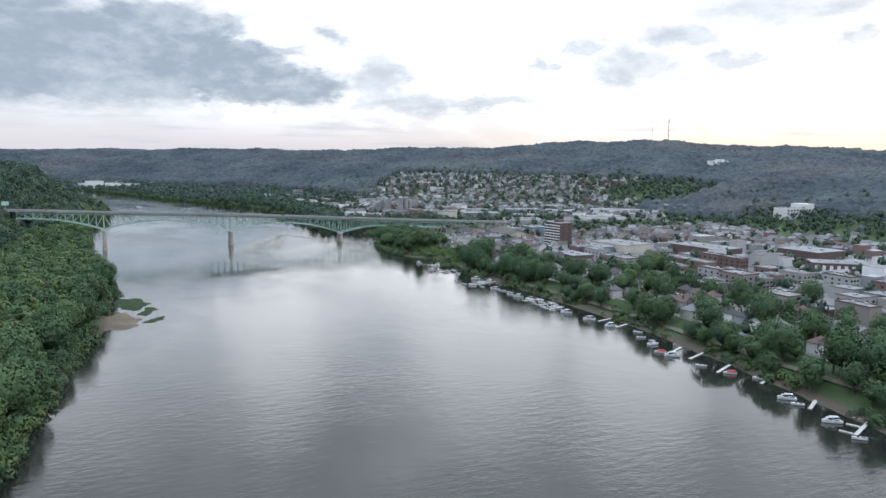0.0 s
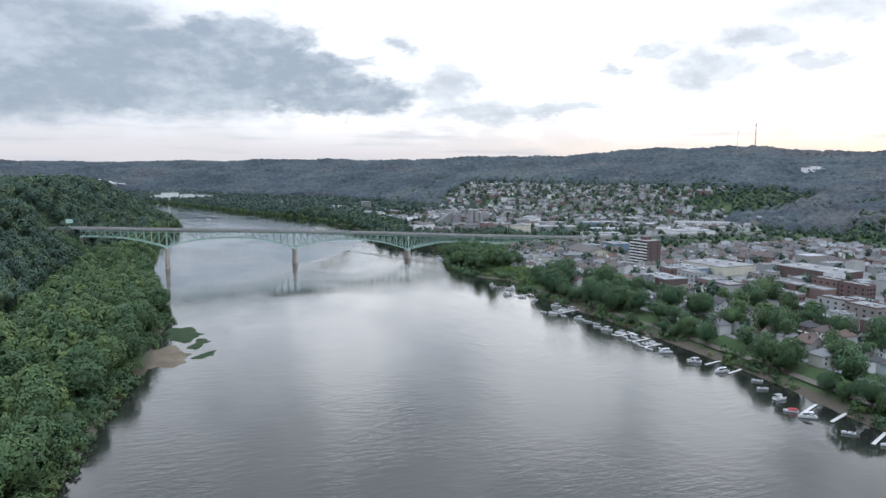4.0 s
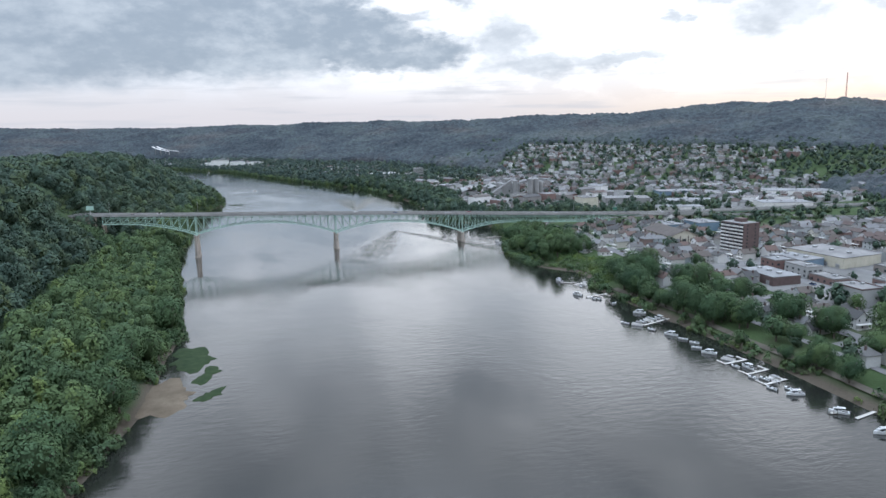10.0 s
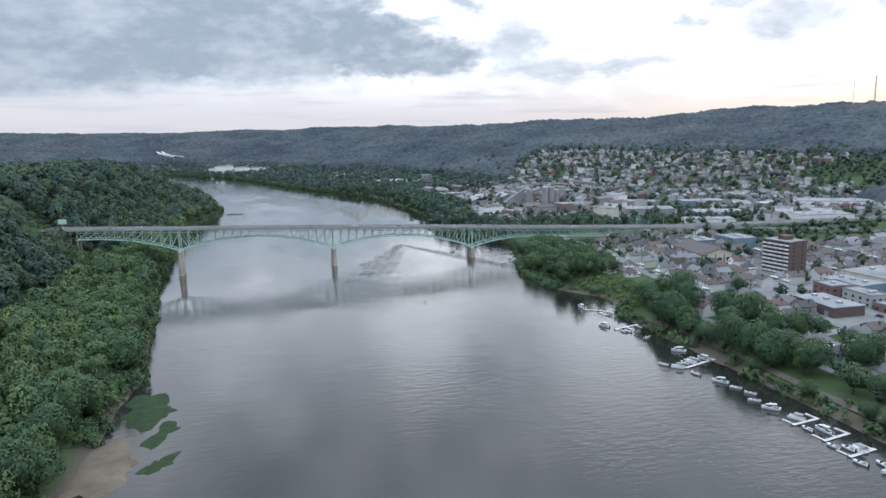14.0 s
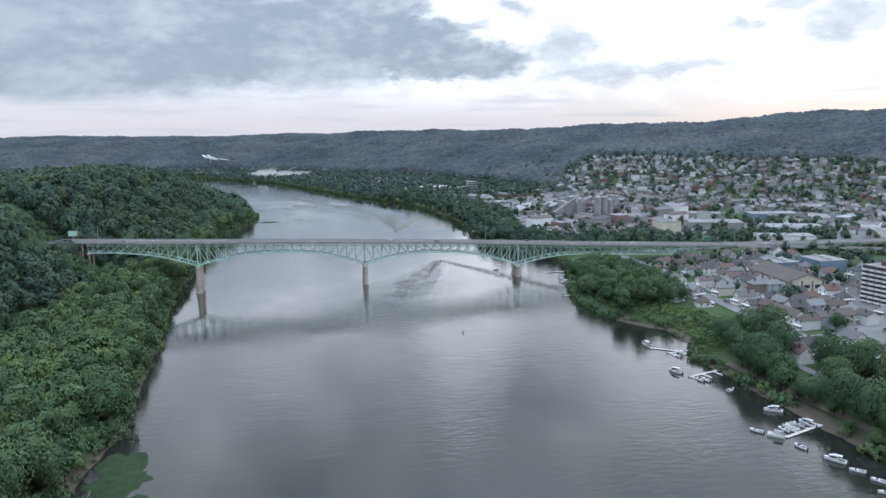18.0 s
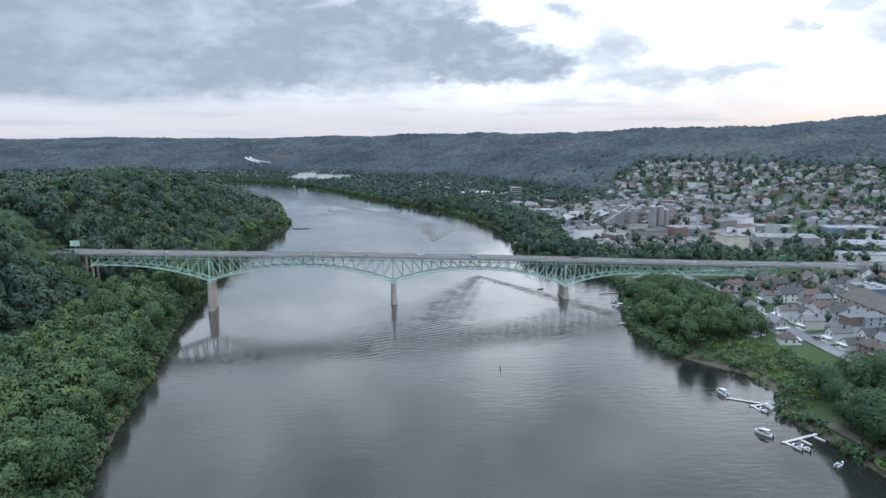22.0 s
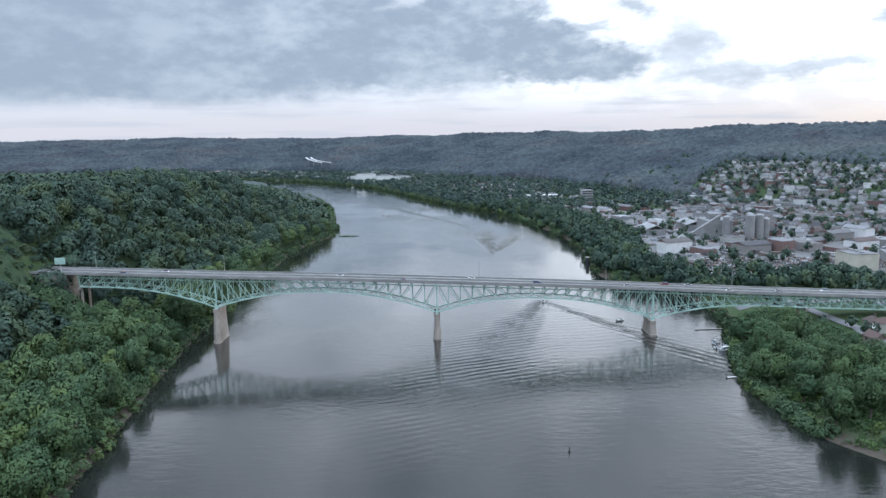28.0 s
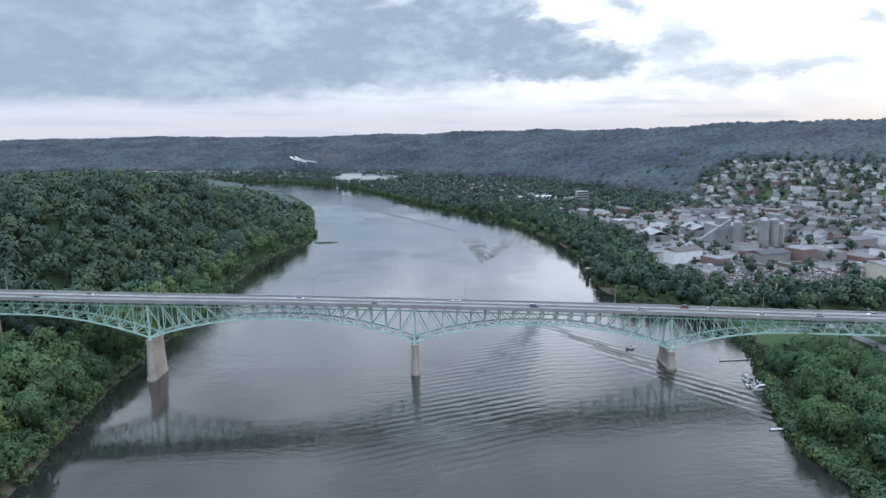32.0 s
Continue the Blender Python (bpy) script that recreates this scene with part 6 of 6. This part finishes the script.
# town trees between the houses
X, Y = jittered(200, 960, -800, 1150, 14, 31)
dl, dr, wet = shore_gap(X, Y)
T = np.array(TAKEN)
clear = np.array([((T[:, 0] - a) ** 2 + (T[:, 1] - b) ** 2 > (T[:, 2] + 2.0) ** 2).all() for a, b in zip(X, Y)])
onstreet = np.zeros(X.shape, bool)
for c in STREETS_X:
    onstreet |= (np.abs(X - c) < 7) & (Y < -100)
for c in STREETS_Y:
    onstreet |= np.abs(Y - c) < 7
downtown = (X > 262) & (X < 560) & (Y < -255)
keep = clear & ~onstreet & ~wet & (land(X, Y) < 75) & (np.abs(Y) > 16) & (r9.uniform(size=X.shape) < np.where(downtown, 0.55, 0.72)) & ~((Y > 110) & (X < 440) & (r9.uniform(size=X.shape) < 0.6)) & ~((X < 225) & (Y > -235))
scattered_trees("town_trees", X[keep], Y[keep], r9.uniform(0.55, 1.05, keep.sum()), FARMID, M_LEAF_MID, "green garden and street trees among the houses", 32, 1.0)

# parked cars on the streets
for k in range(46):
    sx_ = STREETS_X[k % 3]
    y = -680 + k * 11.5 + random.uniform(-3, 3)
    x = sx_ + random.choice((-3.1, 3.1))
    copy_thing(CARS[k % 2], pose(x, y, land1(x, y) + 0.3, 0, 0, 90))

# ---- works, far buildings, mast ----
works = thing("cement_works", "pale grey works with silos, a cone roof and conveyors", "factory")
works.matrix_basis = pose(0, -91, 0)
gz = land1(300, 309)


def on_works(name, shape, mat=M_PLANT, label=""):
    return part(name, shape, mat, works, label)


on_works("store_dome", Shape().tube(259, 399, gz - 2, gz + 2.5, 11, 11, 20).tube(259, 399, gz + 2.5, gz + 10, 11, 1, 20), M_PLANT, "low cone-roofed store")
for i, (x, y, h, r) in enumerate(((338, 415, 27, 4.6), (349, 418, 27, 4.6), (343, 428, 27, 4.6), (359, 425, 22, 4.2), (318, 430, 24, 4.0))):
    on_works("silo", Shape().tube(x, y, gz - 2, gz + h, r, r, 14).tube(x, y, gz + h, gz + h + 1.6, r, r * 0.3, 14))
on_works("mill_building", Shape().box(300, 440, gz - 2, 330, 470, gz + 19).box(306, 446, gz + 19, 318, 458, gz + 26))
on_works("shed", Shape().box(240, 462, gz - 2, 262, 500, gz + 7).gable(240, 462, gz + 7, 262, 500, 4, 0.5, 0.3))
on_works("shed", Shape().box(296, 490, gz - 2, 320, 530, gz + 8).gable(296, 490, gz + 8, 320, 530, 4, 0.5, 0.3))
on_works("conveyor", Shape().beam((280, 430, gz + 6), (318, 446, gz + 24), 2.6, 2.6))
on_works("conveyor", Shape().beam((330, 450, gz + 18), (355, 422, gz + 27), 2.4, 2.4))
on_works("yard", Shape().box(222, 395, gz - 1, 400, 540, gz + 0.35), M_ASPHALT, "dusty grey yard")
s = Shape()
r5 = random.Random(5)
for k in range(1500):
    x, y = r5.uniform(222, 400), r5.uniform(146, 205)
    z = land1(x, y)
    a, b, c = r5.uniform(0.5, 1.5), r5.uniform(0.5, 2.0), r5.uniform(0.5, 2.8)
    s.box(x - a, y - b, z - 0.4, x + a, y + b, z + c, taper=r5.uniform(0, 0.4), turn=r5.uniform(0, 3), about=(x, y))
t5 = Shape()
for k in range(700):  # trailers, skips, stacked pallets and machines in the works yards
    x, y = r5.uniform(218, 470), r5.uniform(205, 640)
    z = land1(x, y)
    a, b, c = r5.choice(((1.2, 5.0, 2.9), (0.9, 2.2, 1.5), (1.0, 1.2, 1.2), (1.5, 3.0, 2.0), (2.2, 2.2, 3.6)))
    t5.box(x - a, y - b, z - 0.4, x + a, y + b, z + c, taper=0.1, turn=radians(20 + 90 * r5.randrange(2)) + r5.uniform(-0.2, 0.2), about=(x, y))
tagged(new("yard_clutter", t5.mesh("yard_clutter", M_SCRAP)), "trailers, skips and pallets standing in the works yards", "clutter", kind="stuff")
tagged(new("scrap_heaps", s.mesh("scrap_heaps", M_SCRAP)), "heaps of mixed scrap metal in an open yard", "scrap", kind="stuff")

silo_b = thing("office_block", "tall pale concrete block beside the far river bank", "building")
silo_b.matrix_basis = pose(46, -15, -8)
z = land1(262, 800) + 8
part("tower", Shape().box(206, 808, z - 2, 224, 828, 36), M_PLANT, silo_b)
part("annex", Shape().box(186, 808, z - 2, 205.5, 826, 26), M_PLANT, silo_b)
part("low_wing", Shape().box(120, 880, z - 2, 184, 900, z + 7), M_TRIM, silo_b)
for f in range(5):
    part("window_band", Shape().box(205.9, 807.9, z + 5 + f * 4.2, 223, 808.05, z + 6.6 + f * 4.2), M_GLASS, silo_b)
pl = thing("white_factory", "long white factory on the flats by the river bend", "factory")
pl.matrix_basis = pose(66, -186, 0)
z = land1(-155, 1515)
for k, (x, y, w, l, h) in enumerate(((-262, 1690, 50, 30, 20), (-212, 1700, 44, 34, 14), (-165, 1706, 44, 36, 11), (-298, 1720, 22, 26, 12))):
    b = part("hall", Shape().box(x - w / 2, y - l / 2, z - 2, x + w / 2, y + l / 2, z + h), M_WHITE, pl)
    part("roof", Shape().gable(x - w / 2, y - l / 2, z + h, x + w / 2, y + l / 2, 2.5, 0.3, 0.3), M_MEMBRANE, b)

via = thing("hill_viaduct", "pale road ramps climbing a far hillside", "road", kind="structure")
via.matrix_basis = pose(102, -23, 8)
for dx_ in (0, 16):
    pts = [(-560 + dx_, 2066, 53), (-548 + dx_, 2040, 48), (-527 + dx_, 2018, 42), (-498 + dx_ * 2, 2006, 36)]
    for a, b in zip(pts, pts[1:]):
        part("deck_slab", Shape().beam(a, b, 6, 1.4), M_TRIM, via)
        part("column", Shape().tube(b[0], b[1], land1(b[0] + 102, b[1] - 23) - 12, b[2], 1.3, 1.1, 8), M_PLANT, via)

mast = thing("radio_mast", "tall thin red and white lattice mast on the ridge", "mast")
zt = land1(1308, 728)
for i in range(3):
    a = 2.094 * i
    part("leg", Shape().beam((1308 + 1.6 * math.cos(a), 728 + 1.6 * math.sin(a), zt), (1308 + 0.6 * math.cos(a), 728 + 0.6 * math.sin(a), 226), 0.45, 0.45), M_RED, mast)
for k in range(9):
    zz = zt + 5 + (224 - zt) * k / 9
    part("brace", Shape().tube(1308, 728, zz, zz + 0.8, 1.5, 1.5, 6), M_WHITE if k % 2 else M_RED, mast)
mast2 = thing("radio_mast", "short thin mast on the ridge", "mast")
part("pole", Shape().tube(1262, 742, land1(1262, 742), 214, 0.5, 0.3, 6), M_GALV, mast2)

barn = thing("hill_house", "large white house of four tall wings high on the hill", "building")
bx, by = BARN
z = land1(bx, by)
part("wall", Shape().box(bx - 25, by - 6, z - 4, bx + 25, by + 6, z + 9), M_TRIM, barn)
for k, top in enumerate((16, 19, 19, 15)):
    x = bx - 21 + 14 * k
    part("wing", Shape().box(x - 4.4, by - 9, z - 4, x + 4.4, by + 7, z + top), M_WHITE, barn)
    part("roof", Shape().gable(x - 4.4, by - 9, z + top, x + 4.4, by + 7, 2.2, 0.4, 0.3), M_SHINGLE, barn)
    for f in range(2):
        part("window", Shape().box(x - 2.6, by - 9.1, z + 3 + 6 * f, x + 2.6, by - 8.98, z + 6 + 6 * f), M_GLASS, barn)
school = thing("school_building", "long pale yellow building above the town", "school")
bx, by = SCHOOL
z = land1(bx, by)
part("wall", Shape().box(bx - 45, by - 12, z - 6, bx + 45, by + 12, z + 11).box(bx - 8, by - 13, z - 6, bx + 10, by + 13, z + 17), M_TRIM, school)
part("roof", Shape().box(bx - 44, by - 11, z + 11.01, bx + 44, by + 11, z + 11.4), M_TAR, school)
for f in range(2):
    for k in range(14):
        x = bx - 42 + 6.2 * k
        part("window", Shape().box(x - 1.8, by - 13.15 if -10 < x - bx < 12 else by - 12.1, z + 2 + 4.5 * f, x + 1.8, by - 11.98, z + 4.6 + 4.5 * f), M_GLASS, school)

# ---- river: docks, boats, marks ----
def loft(s, sections, mat=0):
    """Skin over rows of points of equal number, with ends closed."""
    n = len(sections[0])
    k = len(s.v)
    s.v += [p for r in sections for p in r]
    for i in range(len(sections) - 1):
        for j in range(n - 1):
            s.f.append((k + i * n + j, k + i * n + j + 1, k + (i + 1) * n + j + 1, k + (i + 1) * n + j))
            s.m.append(mat)
    s.f += [tuple(k + j for j in range(n))[::-1], tuple(k + (len(sections) - 1) * n + j for j in range(n))]
    s.m += [mat, mat]
    return s


def hull(L, W, H):
    rows = []
    for t in (0.0, 0.25, 0.5, 0.7, 0.85, 0.95, 1.0):
        w = W / 2 * (1 - max(0, (t - 0.45) / 0.56) ** 2.2)
        x, sheer = -L / 2 + L * t, H * (0.75 + 0.35 * t * t)
        rows.append([(x, -w, sheer), (x, -w * 0.9, 0.15), (x, 0, -0.35 * (1 - t * 0.5)), (x, w * 0.9, 0.15), (x, w, sheer), (x, w * 0.82, sheer), (x, 0, sheer * (0.86 if t < 0.5 else 0.98)), (x, -w * 0.82, sheer), (x, -w, sheer)])
    return loft(Shape(), rows)


def boat(kind):
    L, W, H = ((5.4, 2.1, 0.95), (7.8, 2.7, 1.3), (6.6, 2.4, 0.7), (6.2, 2.2, 1.0))[kind]
    t = thing("motor_boat" if kind != 2 else "pontoon_boat", ("white open motor boat moored on the river", "white cabin cruiser moored at a dock", "pontoon boat under a pale grey canopy", "white motor boat under a red cover")[kind], "boat", "moored boats")
    if kind == 2:
        for y in (-0.9, 0.9):
            part("float", Shape().beam((-L / 2, y, 0.1), (L / 2, y, 0.1), 0.6, 0.6), M_GALV, t)
        part("deck", Shape().box(-L / 2, -W / 2, 0.42, L / 2, W / 2, 0.58), M_TRIM, t)
        part("rail", Shape().box(-L / 2, -W / 2, 0.58, L / 2, -W / 2 + 0.06, 1.35).box(-L / 2, W / 2 - 0.06, 0.58, L / 2, W / 2, 1.35), M_WHITE, t)
        part("canopy", Shape().box(-L * 0.4, -W / 2, 2.5, L * 0.15, W / 2, 2.7, taper=0.12), M_PLANT, t, "pale grey canopy")
        for x, y in ((-L * 0.38, -1.1), (-L * 0.38, 1.1), (L * 0.12, -1.1), (L * 0.12, 1.1)):
            part("post", Shape().tube(x, y, 0.58, 2.5, 0.04, 0.04, 6), M_GALV, t)
        return t
    part("hull", hull(L, W, H), M_BOAT, t)
    part("cockpit", Shape().box(-L * 0.42, -W * 0.3, H * 0.62, L * 0.08, W * 0.3, H * 0.8), M_DARKMETAL, t, "dark cockpit floor")
    part("windscreen", Shape().box(L * 0.05, -W * 0.36, H * 0.85, L * 0.16, W * 0.36, H * 0.85 + 0.6, taper=0.1), M_GLASS, t)
    part("outboard_motor", Shape().box(-L / 2 - 0.5, -0.25, 0.1, -L / 2 - 0.02, 0.25, H + 0.35, taper=0.06), M_DARKMETAL, t)
    if kind == 1:
        part("cabin", Shape().box(-L * 0.12, -W * 0.36, H * 0.9, L * 0.3, W * 0.36, H + 0.9, taper=0.25), M_BOAT, t)
        part("bridge_top", Shape().box(-L * 0.3, -W * 0.36, H + 1.2, L * 0.12, W * 0.36, H + 1.3), M_BOAT, t)
        part("side_window", Shape().box(-L * 0.08, -W * 0.37, H + 0.4, L * 0.24, W * 0.37, H + 0.85), M_GLASS, t)
    if kind == 3:
        part("cover", Shape().box(-L * 0.45, -W * 0.44, H * 0.9, L * 0.2, W * 0.44, H + 0.7, taper=0.3), M_RED, t, "red canvas cover")
    return t


BOATS = [boat(k) for k in range(4)]
boat_used = set()


def moor(kind, x, y, turn):
    m = pose(x, y, 0.05, 0, 0, turn)
    if kind in boat_used:
        copy_thing(BOATS[kind], m)
    else:
        boat_used.add(kind)
        BOATS[kind].matrix_basis = m


def dock(x, y, turn, length, fingers=0, side=-1, width=1.5):
    """A floating dock of planks on floats, with finger piers and posts."""
    t = thing("floating_dock", "floating dock of pale weathered planks", "dock", "river docks")
    n = int(length / 1.5)
    part("float", Shape().box(0, -width / 2 + 0.15, -0.15, length, width / 2 - 0.15, 0.3), M_DARKMETAL, t)
    plank = Shape().box(-0.68, -width / 2, 0.304, 0.68, width / 2, 0.42).mesh("plank", M_PLANK)
    for i in range(n):
        part("plank", plank, None, t).location = (0.75 + 1.5 * i, 0, 0)
    for i in range(fingers):
        xx = 1.2 + i * (length - 2.4) / max(1, fingers - 1)
        part("finger", Shape().box(xx - 0.45, 0, 0.0, xx + 0.45, side * 6.0, 0.40) if side > 0 else Shape().box(xx - 0.45, -6.0, 0.0, xx + 0.45, -width / 2, 0.40), M_PLANK, t)
    for i in range(3):
        part("post", Shape().tube(0.3 + i * (length - 0.6) / 2, width / 2 + 0.15, -3, 1.7, 0.13, 0.12, 8), M_BARK, t)
    t.matrix_basis = pose(x, y, 0, 0, 0, turn)
    return t


# below the bridge, going down the river
dock(166, -49, 10, 22), dock(171, -27, 0, 14), dock(163, 3, 5, 18)
for k, x, y, a in ((0, 163, -28, 100), (2, 166, -23, 95), (0, 161, -35, 80), (1, 164, -41, 190), (0, 168, -32, 100)):
    moor(k, x, y, a)
dock(147, -86, 8, 24)
dock(151, -223, -35, 20, 0), dock(157, -234, 5, 14, 3)
moor(1, 152, -217, 100), moor(0, 160, -240, 95), moor(2, 165, -235, 90)
dock(149, -273, 18, 26, 4, -1)
moor(1, 146, -264, 120), moor(0, 152, -278, 100), moor(0, 155, -279, 95)
moor(0, 159, -294, 30)
moor(1, 163, -321, 150), moor(0, 143, -339, 130), moor(2, 148, -345, 140)
dock(151, -347, 20, 24, 4, 1)
for k, (x, y) in enumerate(((155, -340), (159, -339), (164, -337), (151, -356), (168, -337))):
    moor((0, 2, 0, 0, 1)[k], x, y, 110)
for k, (x, y, a) in enumerate(((156, -369, 130), (158, -378, 140), (160, -386, 130), (156, -394, 150), (157, -404, 140), (160, -416, 120))):
    moor((1, 0, 0, 0, 1, 2)[k], x, y, a)
dock(154, -421, 10, 16, 3, 1), dock(155, -437, 12, 16, 3, 1), dock(154, -451, 12, 15, 3, 1)
for k, (x, y, a) in enumerate(((157, -426, 100), (162, -429, 100), (155, -442, 110), (159, -445, 105), (162, -447, 100), (154, -456, 110), (159, -465, 165), (161, -459, 100))):
    moor((0, 1, 0, 0, 2, 0, 1, 0)[k], x, y, a)
dock(161, -487, 170, 4), dock(164, -494, 15, 14)
moor(1, 162, -487, 140)
dock(164, -512, 20, 14)
moor(1, 163, -508, 170), moor(0, 169, -527, 140), moor(0, 162, -538, 160), moor(2, 158, -553, 5)
dock(152, -572, 25, 18), dock(156, -584, 22, 20), dock(151, -608, 25, 18), dock(157, -629, 22, 20), dock(148, -662, 28, 18), dock(139, -689, 22, 22, 3, 1)
for k, (x, y, a) in enumerate(((150, -568, 140), (151, -576, 150), (152, -596, 140), (156, -611, 150), (162, -623, 130), (150, -649, 140), (148, -656, 140), (143, -676, 150), (137, -692, 140))):
    moor((3, 1, 0, 3, 0, 1, 0, 1, 0)[k], x, y, a)
# on the river
moor(0, 79, 85, 75), moor(0, 122, 28, 20), moor(2, -88, 709, 160), moor(0, 59, 315, 260)

buoy = thing("channel_buoy", "slim dark channel buoy standing in the river", "buoy")
part("float", Shape().tube(52, -167, -1, 0.5, 0.5, 0.42, 10), M_DARKMETAL, buoy)
part("mast", Shape().tube(52, -167, 0.5, 2.2, 0.2, 0.14, 8), M_DARKMETAL, buoy)
buoy2 = copy_thing(buoy, pose(-30, -545, 0))
dol = thing("mooring_dolphin", "dark round mooring cell standing in the river", "mooring")
part("cell", Shape().tube(143, 232, -4, 7.5, 1.7, 1.7, 14), M_DARKMETAL, dol)
part("cap", Shape().tube(143, 232, 7.5, 8.0, 1.9, 1.9, 14), M_PIER, dol)
